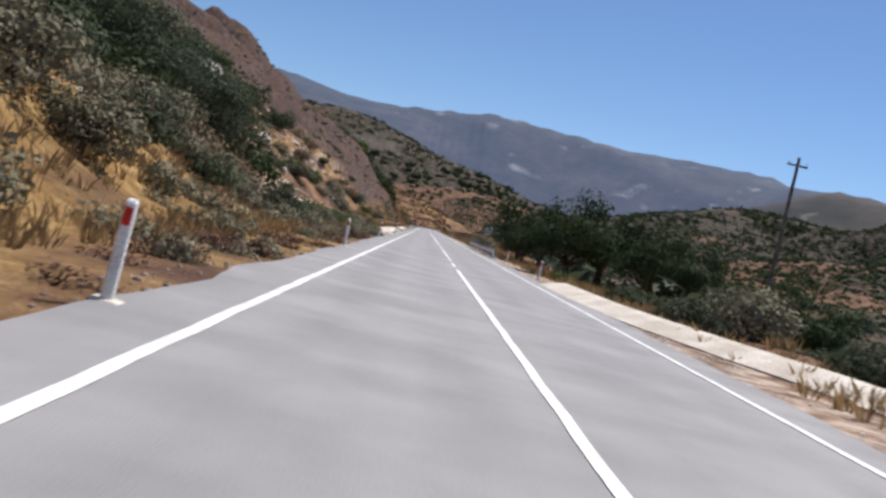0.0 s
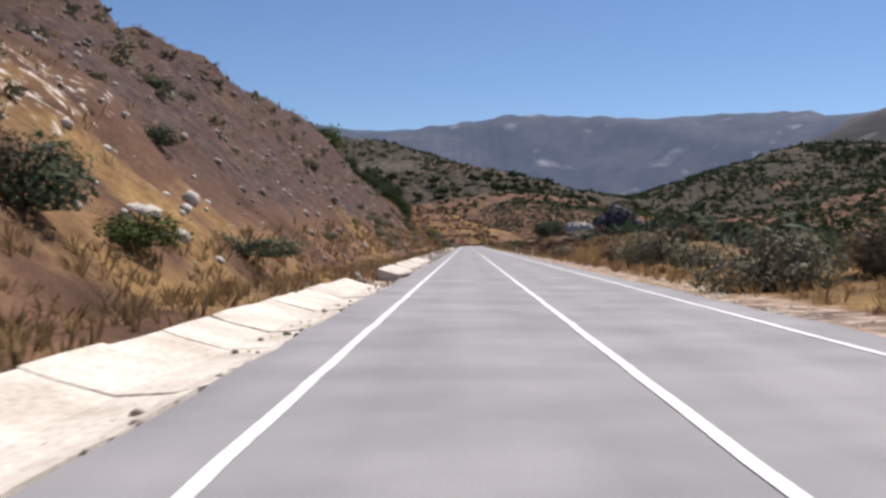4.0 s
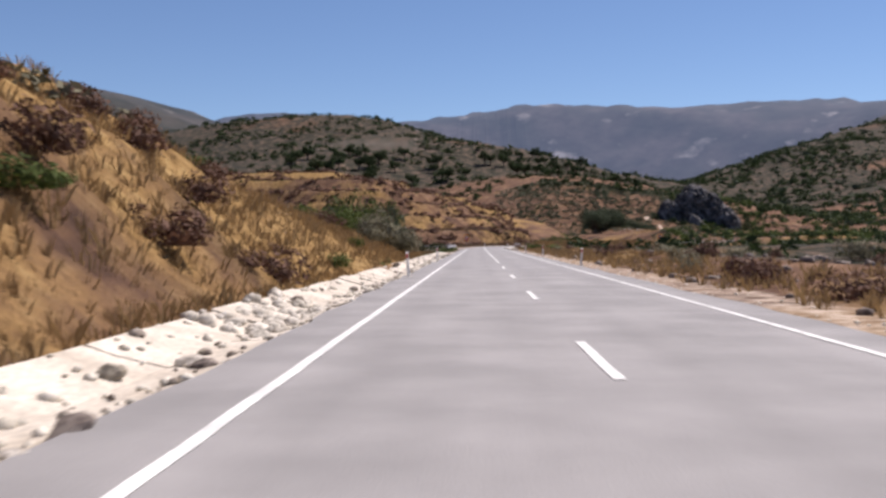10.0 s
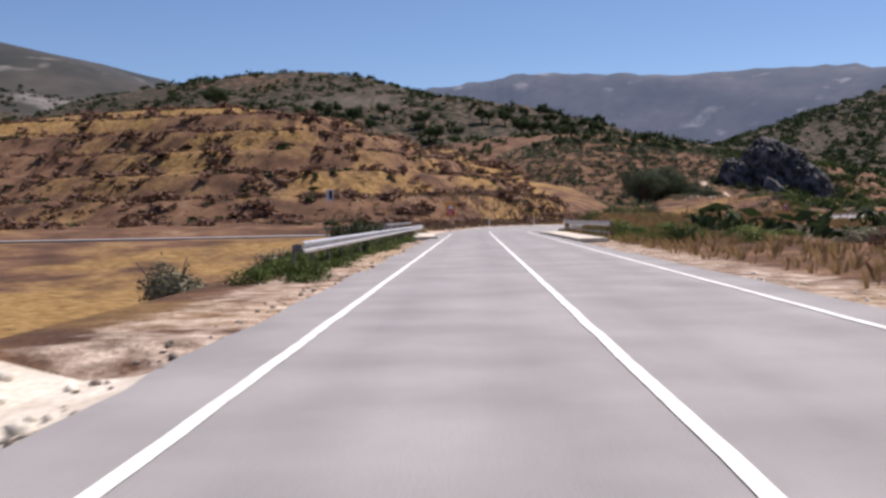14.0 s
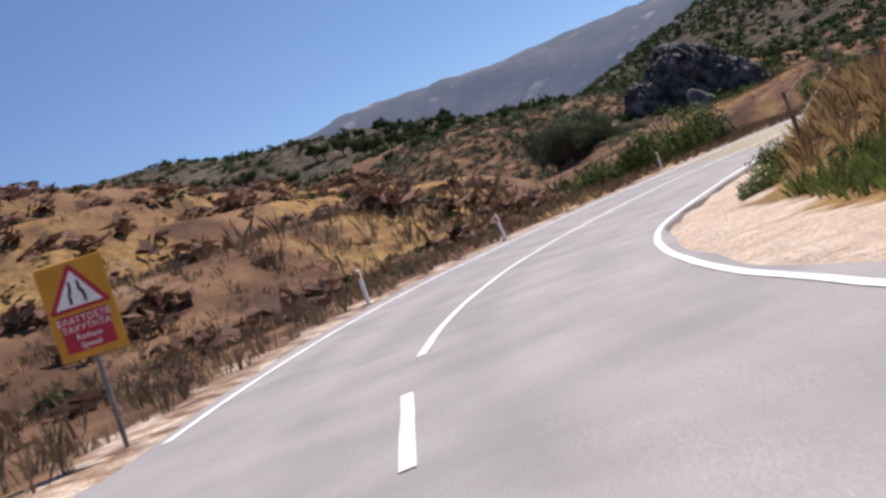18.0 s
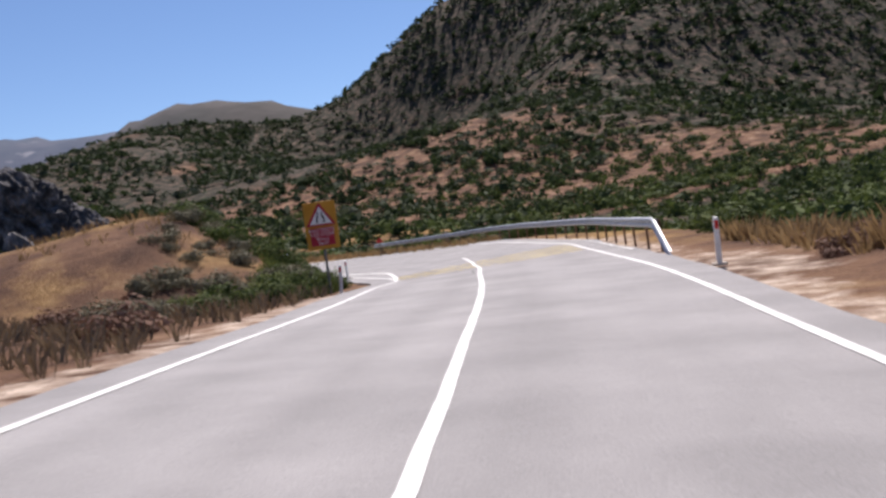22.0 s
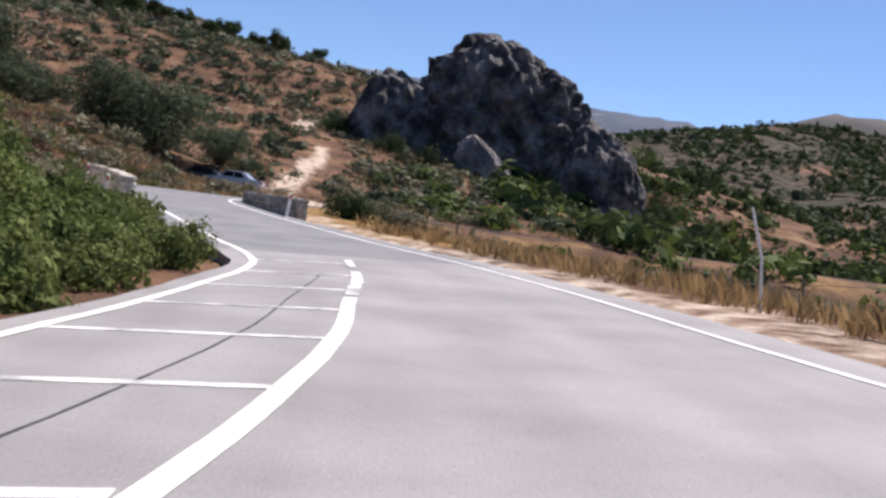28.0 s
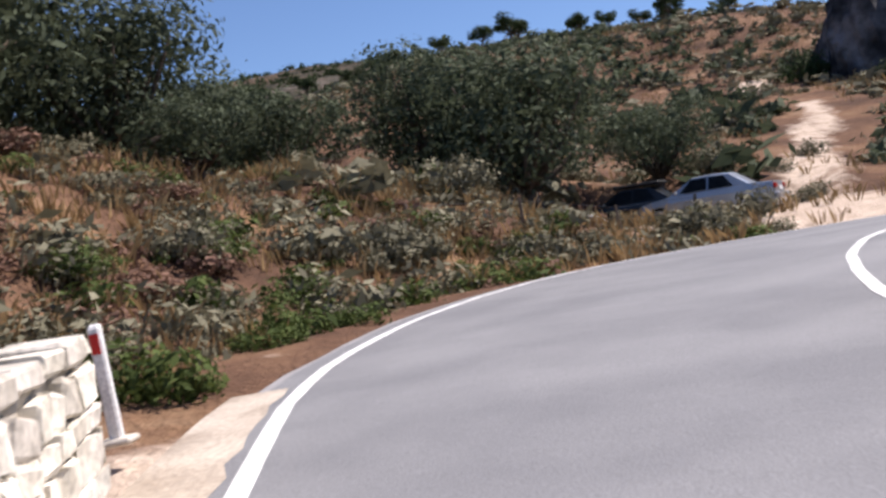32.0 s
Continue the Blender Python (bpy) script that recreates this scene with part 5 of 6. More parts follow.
def row_of_shrubs(seed, n, s0, s1, d0, d1, kinds, w0, w1, tall=0.9):
    r = random.Random(seed)
    for k in range(n):
        w = r.uniform(w0, w1)
        shrub_at(r.choice(kinds), r.uniform(s0, s1), r.uniform(d0, d1), w, w * tall * r.uniform(0.7, 1.3), r.randrange(1000))


# left of the start: thick green and grey growth up the slope
row_of_shrubs(1, 26, 4, 62, -16, -8, ["grey", "olive", "dry", "grey"], 1.3, 2.6)
shrub_patch(2, 26, 10, 95, -32, -15, "dark_green", 2.2, 4.2, "dark dense shrubs under the trees of the slope", 1.0)
shrub_patch(133, 26, 576, 606, 6.9, 10.5, "bright_green", 0.5, 0.9, "green weeds on the inside of the bend", 0.9)
shrub_patch(134, 26, 574, 612, 7.4, 13, "red_scrub", 0.5, 1.0, "rusty dried weeds on the inside of the bend", 0.9)
shrub_patch(135, 34, 60, 104, -18, -7, "grey_scrub", 0.7, 1.7, "grey half-dry shrubs below the pale cliff")
shrub_patch(137, 26, 531, 541, -8.5, -5.4, "green", 0.4, 0.8, "green weeds at the end of the bridge railing", 0.9, 500)
shrub_patch(136, 110, 476, 527, -6.7, -5.3, "green", 0.35, 0.7, "low green weeds at the guard rail's posts", 1.0, 400)
shrub_patch(103, 16, 62, 92, -10, -5.9, "green", 0.6, 1.3, "green shrubs beside the marker posts")
shrub_patch(104, 22, 2, 60, -12, -6.6, "grey_scrub", 0.7, 1.5, "grey half-dry shrubs below the trees")
shrub_patch(105, 26, 478, 530, -7.6, -6.0, "green", 0.4, 0.8, "green weeds under the guard rail")
row_of_shrubs(3, 6, 60, 84, -9, -5.6, ["green", "grey"], 0.9, 1.7)
shrub_patch(139, 60, -6, 60, -7.4, -4.7, "red_scrub", 0.35, 0.75, "rusty dried weeds along the asphalt's edge", 0.8, 450)
shrub_patch(140, 40, -6, 84, -7.0, -4.8, "grey_scrub", 0.35, 0.8, "grey half-dry weeds along the asphalt's edge", 0.9, 450)
row_of_shrubs(27, 26, 100, 158, -21, -8.5, ["grey", "olive", "green", "dry"], 0.9, 1.9, 0.85)
row_of_shrubs(28, 14, 745, 763, -10, -5.4, ["grey", "olive", "grey", "green"], 0.8, 1.4, 0.9)
shrub_patch(138, 44, 48, 84, -9.5, -5.2, "grey_scrub", 0.5, 1.1, "half-dry weeds beside the marker posts", 0.9, 700)
row_of_shrubs(25, 9, 92, 128, -22, -11, ["grey", "olive", "green"], 1.4, 2.6, 0.9)
row_of_shrubs(26, 14, 96, 150, -34, -22, ["dark", "green", "olive"], 1.6, 3.0, 1.0)
row_of_shrubs(4, 22, 100, 180, -34, -9, ["grey", "dry", "olive", "rusty"], 0.9, 2.2)
shrub_patch(5, 10, 105, 165, -40, -28, "dark_green", 2.5, 4.5, "dark tall shrubs on the slope's crest", 1.0)
shrub_patch(6, 16, 180, 300, -22, -8, "grey_scrub", 0.6, 1.3, "grey half-dry shrubs on the cut slope")
shrub_patch(145, 16, 219, 240, -11.5, -8.2, "grey_scrub", 0.6, 1.1, "half-dry shrubs at the foot of the cut slope", 0.9)
shrub_patch(106, 14, 180, 310, -16, -7, "green", 0.4, 0.9, "small green shrubs below the cut slope")
row_of_shrubs(7, 8, 280, 330, -34, -20, ["dark", "green", "dark"], 3.0, 5.0, 1.1)
shrub_at("dark", 537.5, -12.0, 1.7, 2.2, 5)
for v, d, w in ((322, -15.5, 2.6), (326, -17.5, 4.0), (330, -16.2, 3.2), (333, -18.5, 4.4), (338, -19, 4.2), (317, -17, 2.8), (320, -13.6, 2.3), (324, -14, 2.6), (315, -13.4, 2.0)):
    shrub_at("dark", v, d, w, w * 1.1, int(v))
shrub_patch(8, 34, 290, 400, -20, -7.5, "green", 0.5, 1.1, "small green shrubs among straw grass")
shrub_patch(108, 34, 290, 400, -22, -7.5, "red_scrub", 0.7, 1.6, "rusty dried shrubs on the low bank")
for x, y, w, h, k in ((-9.8, 441, 2.6, 5.4, 1), (-11.5, 446, 3.2, 6.4, 2), (-9.8, 449, 2.5, 5.2, 4), (-12, 454, 3.0, 5.8, 5), (-9.8, 457, 2.4, 4.6, 7), (-10.8, 463, 2.8, 5.0, 8), (-9.6, 469, 2.0, 3.2, 10), (-13, 437, 3.2, 5.6, 11), (-12.5, 470, 2.6, 4.6, 13), (-11, 433, 2.4, 4.0, 14), (-10, 427, 1.8, 2.4, 16)):
    shrub(("grey", "olive", "green")[k % 3], x, y, w, h, k)
row_of_shrubs(9, 14, 405, 462, -16, -8, ["grey", "grey", "olive", "green"], 1.4, 2.8, 1.1)
shrub_patch(10, 10, 380, 460, -7.4, -6.4, "bright_green", 0.3, 0.6, "small green weeds beside the ditch", leaves=500)
# right of the straight
row_of_shrubs(11, 18, 0, 62, 7, 16, ["grey", "olive", "green", "dark"], 1.2, 2.6)
row_of_shrubs(12, 14, 150, 225, 6.5, 13, ["grey", "grey", "dry"], 1.4, 2.6, 0.9)
shrub_patch(13, 60, 215, 345, 6.8, 22, "red_scrub", 0.6, 1.5, "rusty dried shrubs on bare soil")
shrub_patch(113, 12, 230, 340, 7, 20, "olive", 0.6, 1.2, "olive shrubs on bare soil")
shrub_patch(14, 18, 340, 500, 7, 20, "grey_scrub", 0.7, 1.6, "grey half-dry shrubs beside the road")
shrub_patch(114, 14, 340, 500, 7, 20, "red_scrub", 0.7, 1.5, "rusty dried shrubs beside the road")
row_of_shrubs(15, 18, 500, 545, 8, 18, ["fresh", "green", "fresh"], 0.8, 1.6, 0.7)
# at the bridge and in the first bend
row_of_shrubs(16, 8, 476, 530, -9, -6.2, ["green", "grey"], 0.8, 1.5)
shrub(*("dark", -7.5, 527, 2.2, 2.4, 4))
shrub_patch(17, 30, 560, 640, -34, -6.5, "red_scrub", 0.6, 1.4, "rusty dried shrubs below the terraces", 0.7)
shrub("green", 19.8, 602.3, 2.3, 3.2, 1), shrub("green", 23.2, 605.2, 2.7, 3.8, 2), shrub("olive", 26.4, 608.6, 2.2, 3.2, 5), shrub("green", 17.2, 603.5, 2.2, 2.4, 8)
for s, d, w, k in ((569, 6.3, 0.85, 7), (572.5, 6.9, 1.1, 9), (576, 8.2, 1.2, 12), (589, 6.6, 1.2, 13), (592, 6.8, 1.4, 15), (595.5, 7.2, 1.4, 16), (599, 8.2, 1.3, 17)):
    shrub_at("fresh" if k % 2 else "green", s, d, w, w * 1.0, k)
row_of_shrubs(18, 12, 566, 622, 9.0, 14, ["fresh", "dry", "rusty", "green"], 0.6, 1.3, 0.8)
row_of_shrubs(19, 14, 642, 662, -11, -6.8, ["fresh", "green", "grey", "fresh"], 0.8, 1.6, 0.8)
shrub_patch(20, 20, 662, 735, -16, -8.2, "green", 1.0, 2.2, "green shrubs on the bank above the hatched strip", 0.9)
row_of_shrubs(21, 16, 712, 744, -8.4, -6.6, ["fresh", "green", "fresh"], 0.8, 1.4, 0.9)
shrub_patch(121, 60, 672, 747, -9.5, -6.4, "bright_green", 0.6, 1.2, "dense green weeds along the hatched strip", 0.9)
shrub_patch(141, 60, 636, 672, -15, -7.4, "grey_scrub", 0.6, 1.3, "half-dry brown scrub on the bank beside the sign", 0.8)
shrub_patch(142, 30, 636, 668, -9, -6.6, "green", 0.6, 1.2, "green bushes at the foot of the bank", 0.9)
shrub_patch(144, 26, 735, 743.5, -7.6, -5.0, "bright_green", 0.6, 1.0, "tall green weeds before the stone wall", 1.0)
shrub_patch(143, 18, 741, 746.5, -6.2, -4.7, "grey_scrub", 0.3, 0.5, "dark weeds at the end of the stone wall", 0.9, 600)
shrub_patch(123, 40, 660, 762, -15, -8.5, "green", 0.8, 1.7, "green shrubs on the bank above the road", 0.9)
shrub_patch(125, 110, 750, 784, -22, -6.0, "grey_scrub", 0.6, 1.5, "grey-green scrub between the wall and the trees", 0.8)
shrub_patch(128, 60, 713, 745, 0.6, 2.4, "bright_green", 0.6, 1.0, "tall green weeds beside the narrow road", 1.1, 900, True)
shrub_patch(129, 30, 716, 746, 1.6, 4.5, "green", 0.8, 1.3, "green bushes behind the roadside weeds", 1.2, 900, True)
shrub_patch(131, 34, 655, 713, 0.7, 2.0, "bright_green", 0.5, 0.9, "green weeds along the hatched strip", 1.0, 700, True)
shrub_patch(132, 10, 744, 748.5, 0.7, 2.0, "green", 0.35, 0.6, "low weeds round the marker post by the wall", 1.0, 500, True)
shrub_patch(127, 30, 604, 642, 6.4, 11, "red_scrub", 0.5, 1.0, "rusty dried weeds on the roadside bank", 0.8)
shrub_patch(126, 26, 757, 772, -9, -4.4, "green", 0.5, 1.1, "green weeds at the end of the wall", 0.8)
shrub_patch(22, 20, 625, 735, 7.5, 20, "green", 1.0, 2.2, "green shrubs between the guard rail and the valley", 0.8)
shrub_patch(122, 36, 625, 735, 8, 30, "green", 0.9, 2.2, "green shrubs below the guard rail", 0.9)
shrub_patch(23, 22, 715, 745, 7.0, 22, "grey_scrub", 0.7, 1.6, "grey half-dry shrubs below the narrow road", 0.8)
shrub_patch(24, 14, 750, 800, -26, -8, "grey_scrub", 0.9, 1.9, "grey shrubs between the wall and the trees", 0.8)
shrub_patch(124, 24, 758, 771, -28, -7.2, "red_scrub", 0.6, 1.3, "rusty dried shrubs behind the wall", 0.7)
shrub("dark", 80.5, 727, 1.6, 1.9, 21), shrub("olive", 83, 730, 1.5, 1.6, 22)


def leafy_tree(name, seed, mat, height, spread, lean=0.0, trunk=0.25, n=3200, leaf=0.13, low=0.3, clumps=13):
    """A trunk that forks into limbs, each ending in a clump of leaves."""
    r = np.random.RandomState(seed)
    ob = empty(name)
    bm = bmesh.new()
    blobs = []
    fork = height * low
    top = np.array([lean * fork, 0.0, fork])
    tube(bm, [(0, 0, -0.4), (0.05 * spread, 0.02, fork * 0.5), tuple(top)], [trunk * 1.3, trunk, trunk * 0.8], 8)
    for k in range(clumps):
        a = 6.28 * k / clumps + r.uniform(-0.4, 0.4)
        q = math.sqrt(r.uniform(0.05, 1.0)) * spread * 0.68
        z = fork + (height - fork) * r.uniform(0.25, 0.86) * (1 - 0.45 * (q / spread) ** 2)
        e = np.array([top[0] + q * math.cos(a), q * math.sin(a), z])
        mid = top * 0.45 + e * 0.55 + np.array([0, 0, -0.12 * (z - fork)])
        tube(bm, [tuple(top * 0.98), tuple(mid), tuple(e)], [trunk * 0.5, trunk * 0.26, trunk * 0.07], 6)
        s = spread * r.uniform(0.26, 0.42)
        blobs.append((*e, s, s, s * r.uniform(0.6, 0.85)))
    part("trunk", bm, M["bark"], ob, smooth=True)
    v, f = leaf_cloud(r, blobs, n, leaf)
    me = bulk_mesh("crown", v, f, M[mat])
    crown = new("crown", me)
    crown.parent = ob
    return ob


TREES = {
    "roadside": leafy_tree("roadside_tree", 1, "dark_green", 6.0, 3.4, 0.05, 0.24, 9000, 0.1, 0.22, 16),
    "carob": leafy_tree("carob_tree", 2, "olive", 6.4, 4.4, 0.1, 0.34, 11000, 0.1, 0.16, 20),
    "round": leafy_tree("round_tree", 3, "dark_green", 3.6, 1.9, 0.0, 0.14, 1800, 0.12, 0.3, 10),
    "pine": leafy_tree("slender_tree", 4, "dark_green", 6.5, 1.7, 0.0, 0.16, 3000, 0.11, 0.2, 14),
    "olive": leafy_tree("olive_tree", 5, "olive", 4.4, 2.6, 0.06, 0.22, 5000, 0.09, 0.25, 12),
}
used = set()


def tree(kind, x, y, scale, turn, label, group="trees beside the road", sink=0.15, wide=1.0):
    m = pose(x, y, ground_at(x, y) - sink, 0, 0, turn)
    if kind in used:
        ob = copy_thing(TREES[kind], m)
    else:
        ob = TREES[kind]
        ob.matrix_basis = m
        used.add(kind)
    ob.scale = (scale * wide, scale * wide, scale)
    return tagged(ob, label, "tree", group)


for x, y, sc, a in ((9.5, 68, 0.95, 10), (12.5, 72, 1.15, 80), (15, 65, 1.0, 150), (18, 70, 1.05, 240), (9, 92, 0.7, 200), (11.5, 101, 1.0, 300), (9.8, 107, 1.1, 40), (13, 112, 1.1, 120),
                    (22, 88, 1.0, 20), (20, 52, 0.9, 75)):
    tree("roadside", x, y, sc, a, "dark broad-leaved tree behind the guard rail")
for x, y, sc, a in ((-15, 66, 0.9, 20), (-18, 72, 1.1, 100), (-22, 78, 1.2, 190), (-17, 82, 0.9, 280), (-21, 88, 1.1, 330), (-26, 84, 1.3, 50), (-25, 94, 1.1, 140), (-30, 92, 1.3, 220), (-20, 62, 1.1, 60), (-25, 68, 1.2, 150), (-29, 76, 1.2, 10), (-34, 100, 1.2, 90), (-22, 12, 1.0, 0), (-25, 24, 1.1, 60), (-20, 34, 0.9, 130), (-27, 45, 1.15, 220), (-24, 3, 1.1, 310), (-32, 58, 1.0, 20), (-30, 35, 1.2, 90), (-19, 20, 0.8, 170)):
    tree("carob", x, y, sc, a, "dark evergreen tree on the steep slope above the road", "trees on the slope")
for x, y, sc, a in ((-33, 66, 1.0, 0), (-38, 84, 0.9, 30), (-40, 120, 0.8, 100)):
    tree("pine", x, y, sc, a, "slender dark tree on the skyline of the slope", "trees on the slope")
for x, y, sc, a in ((-16.4, 341, 0.75, 40), (-15.8, 347, 0.7, 120), (-19.5, 338, 1.1, 0), (-18, 345, 1.15, 70), (-21, 350, 1.3, 150), (-17.5, 355, 1.1, 230), (-20, 361, 1.2, 300), (-23, 356, 1.3, 200), (-24, 345, 1.3, 20)):
    tree("roadside", x, y, sc, a, "dense green tree on the edge of the cut slope", "trees on the slope")
# around the parked cars and on the hill behind
for x, y, sc, a in ((67.2, 756, 1.15, 0), (63.6, 758, 1.0, 90), (71.8, 759, 0.62, 200)):
    tree("carob", x, y, sc, a, "broad olive-green tree beside the parked cars", "trees by the parked cars")
for x, y, sc, a in ((56, 748, 1.15, 10), (52, 741, 1.55, 70), (59.5, 753, 0.95, 130), (49, 749, 1.5, 200), (54, 757, 1.15, 280), (60, 746, 0.8, 320), (45, 735, 1.6, 40), (56, 740, 1.2, 100), (49, 731, 1.6, 190), (45, 724, 1.5, 260), (52.5, 735, 1.2, 20)):
    tree("olive" if sc < 1.05 else "carob", x, y, sc, a, "dark evergreen tree on the slope above the wall", "trees on the slope")
r = random.Random(12)
for x, y in ((33.6, 856.5), (36.2, 861.3), (40.5, 856.2), (44.8, 863.4), (50.8, 858.4), (51.1, 850.3), (58.7, 859.5), (62.8, 857.9), (67.4, 852.3), (70.9, 848.5), (77.5, 842.6), (60.3, 844.6), (71.1, 838.5), (25.1, 862.2)):
    tree("round", x, y, r.uniform(0.85, 1.3), r.uniform(0, 360), "lone round dark tree on the dry hilltop", "trees on the hilltop", wide=r.uniform(0.9, 1.2))
r = random.Random(14)
for k in range(64):
    x, y = (r.uniform(20, 110), r.uniform(960, 1090)) if k < 34 else (r.uniform(-130, 25), r.uniform(950, 1050))
    tree("round", x, y, r.uniform(1.5, 2.4) if k < 34 else r.uniform(2.0, 3.2), r.uniform(0, 360), "dark round olive tree on the far dry slope", "trees on the far slope")
tree("roadside", -52, 664, 0.9, 10, "dark bush-like tree on the terraced hill's crest", "trees on the hilltop")
tree("round", -36, 672, 1.2, 10, "dark round tree on the terraced hill's crest", "trees on the hilltop")


# ---------------------------------------------------------------- scrub far off
def scrub(name, n, spots, w0, w1, mat, seed, label, leaves=26, tall=0.75):
    """Many clumps of scrub, one mesh."""
    r = np.random.RandomState(seed)
    x, y = spots(r, n)
    z = ground_height(x, y)
    w = r.uniform(w0, w1, n)
    base = []
    for j in range(6):
        v, f = leaf_cloud(r, bush_blobs(r, 1.0, 1.0, 5), leaves, 1.45 / math.sqrt(leaves))
        v[:, 2] = np.maximum(v[:, 2], 0.02)
        base.append(v)
    k = r.randint(0, 6, n)
    a = r.uniform(0, 6.28, n)
    v = np.array(base)[k] * np.stack([w, w, w * tall * r.uniform(0.7, 1.4, n)], -1)[:, None]
    c, s = np.cos(a)[:, None], np.sin(a)[:, None]
    v = np.stack([v[..., 0] * c - v[..., 1] * s, v[..., 0] * s + v[..., 1] * c, v[..., 2]], -1) + np.stack([x, y, z - 0.15], -1)[:, None]
    m = leaves * 4
    f = np.arange(n * m).reshape(-1, 4)
    return tagged(new(name, bulk_mesh(name, v.reshape(-1, 3), f, M[mat])), label, "scrub", kind="stuff")


def area(x0, x1, y0, y1, size=60, seed=0, cut=-0.1, clear=9.0):
    """Spots in a rectangle where the noise is above the cut and the road is not near."""
    def pick(r, n):
        x, y = r.uniform(x0, x1, n * 4), r.uniform(y0, y1, n * 4)
        d = np.abs(to_road(x, y)[1])
        ok = (wave(x, y, size, 50 + seed) > cut) & (d > clear) & ~((y > 745) & (y < 790) & (np.abs(x - track_at(y)) < 2.0))
        return x[ok][:n], y[ok][:n]

    def fill(r, n):
        x, y = pick(r, n)
        while len(x) < n:
            a, b = pick(r, n)
            x, y = np.concatenate([x, a])[:n], np.concatenate([y, b])[:n]
        return x, y
    return fill


scrub("scrub", 2300, area(95, 420, 560, 900, 70, 1, -0.5), 1.6, 3.4, "dark_green", 61, "dense dark scrub filling the valley", 40, 0.9)
scrub("scrub", 1700, area(95, 420, 560, 900, 50, 16, -0.5), 1.6, 3.2, "green", 76, "green scrub and trees filling the valley", 40, 0.9)
scrub("scrub", 1300, area(84, 300, 560, 780, 60, 2, -0.5), 1.2, 2.8, "green", 62, "green scrub along the stream", 50, 0.9)
scrub("scrub", 2400, area(150, 760, 820, 1350, 60, 17, -0.4), 2.0, 4.2, "olive", 77, "olive scrub on the far slopes", 22, 0.9)
scrub("scrub", 4200, area(150, 760, 820, 1350, 90, 3, -0.3), 2.2, 4.6, "dark_green", 63, "dark scrub and trees on the far slopes", 22, 0.9)
scrub("scrub", 2600, area(-420, 160, 860, 1300, 90, 4, -0.2), 1.8, 4.2, "dark_green", 64, "dark scrub on the far hillsides", 22, 0.9)
scrub("scrub", 900, area(20, 160, 250, 640, 50, 5, -0.2, 18), 1.2, 3.0, "dark_green", 65, "dark scrub in the valley beside the road", 26, 0.9)
scrub("scrub", 700, area(14, 120, -40, 250, 50, 6, -0.3, 12), 1.2, 3.0, "olive", 66, "olive scrub in the valley beside the road", 28, 0.9)
scrub("scrub", 2200, area(10, 95, 745, 900, 40, 7, -0.6, 12), 0.7, 1.8, "grey_scrub", 67, "grey scrub on the hill behind the bend", 30, 0.7)
scrub("scrub", 1500, area(20, 110, 755, 900, 40, 8, -0.4, 12), 0.8, 2.0, "olive", 68, "olive scrub on the hill behind the bend", 30, 0.8)
scrub("scrub", 2600, area(-120, 15, 560, 720, 16, 9, 0.0, 10), 0.9, 2.2, "red_scrub", 69, "rusty dry scrub on the terraces", 26, 0.55)
scrub("scrub", 900, area(-120, 10, 560, 720, 30, 10, -0.1, 10), 0.5, 1.3, "dark_green", 70, "dark shrubs in bands on the terraces", 26, 0.55)
scrub("scrub", 700, area(-60, -14, 95, 340, 25, 11, -0.2, 15), 0.4, 1.1, "grey_scrub", 71, "half-dry scrub on the cut slope", 26, 0.7)
scrub("scrub", 500, area(-60, -12, 300, 470, 25, 12, -0.2, 12), 0.6, 1.6, "grey_scrub", 72, "half-dry scrub on the low bank", 26, 0.7)
scrub("scrub", 4500, area(-900, 1300, 1350, 1800, 200, 13, -0.2), 3.5, 7.0, "dark_green", 73, "dark woods on the mountainsides", 16, 0.7)
scrub("scrub", 6500, area(400, 1000, 300, 1400, 120, 14, -0.8), 2.8, 5.4, "dark_green", 74, "dark scrub on the steep hill", 18, 0.8)
scrub("scrub", 2200, area(400, 1000, 300, 1400, 90, 15, -0.6), 2.4, 4.6, "olive", 75, "olive scrub on the steep hill", 18, 0.8)


# ---------------------------------------------------------------- grass
def grass(name, n, spots, h0, h1, mat, seed, label, blades=7, spread=0.16):
    """Tufts of narrow bent blades, one mesh."""
    r = np.random.RandomState(seed)
    x, y = spots(r, n)
    z = ground_height(x, y)
    h = r.uniform(h0, h1, n)
    a = r.uniform(0, 6.28, (n, blades))
    q = r.uniform(0.0, 1.0, (n, blades)) * spread
    lean = r.uniform(0.1, 0.55, (n, blades)) * h[:, None]
    hh = h[:, None] * r.uniform(0.6, 1.1, (n, blades))
    w = 0.012 + 0.018 * h[:, None]
    bx, by = x[:, None] + q * np.cos(a), y[:, None] + q * np.sin(a)
    tx, ty = -np.sin(a) * w, np.cos(a) * w
    zz = np.repeat(z[:, None], blades, 1) - 0.03
    p0 = np.stack([bx - tx, by - ty, zz], -1)
    p1 = np.stack([bx + tx, by + ty, zz], -1)
    p2 = np.stack([bx + lean * 0.35 * np.cos(a) + tx * 0.7, by + lean * 0.35 * np.sin(a) + ty * 0.7, zz + hh * 0.6], -1)
    p3 = np.stack([bx + lean * np.cos(a), by + lean * np.sin(a), zz + hh], -1)
    v = np.stack([p0, p1, p2, p3], 2).reshape(-1, 3)
    f = np.arange(len(v)).reshape(-1, 4)
    return tagged(new(name, bulk_mesh(name, v, f, M[mat])), label, "grass", kind="stuff")


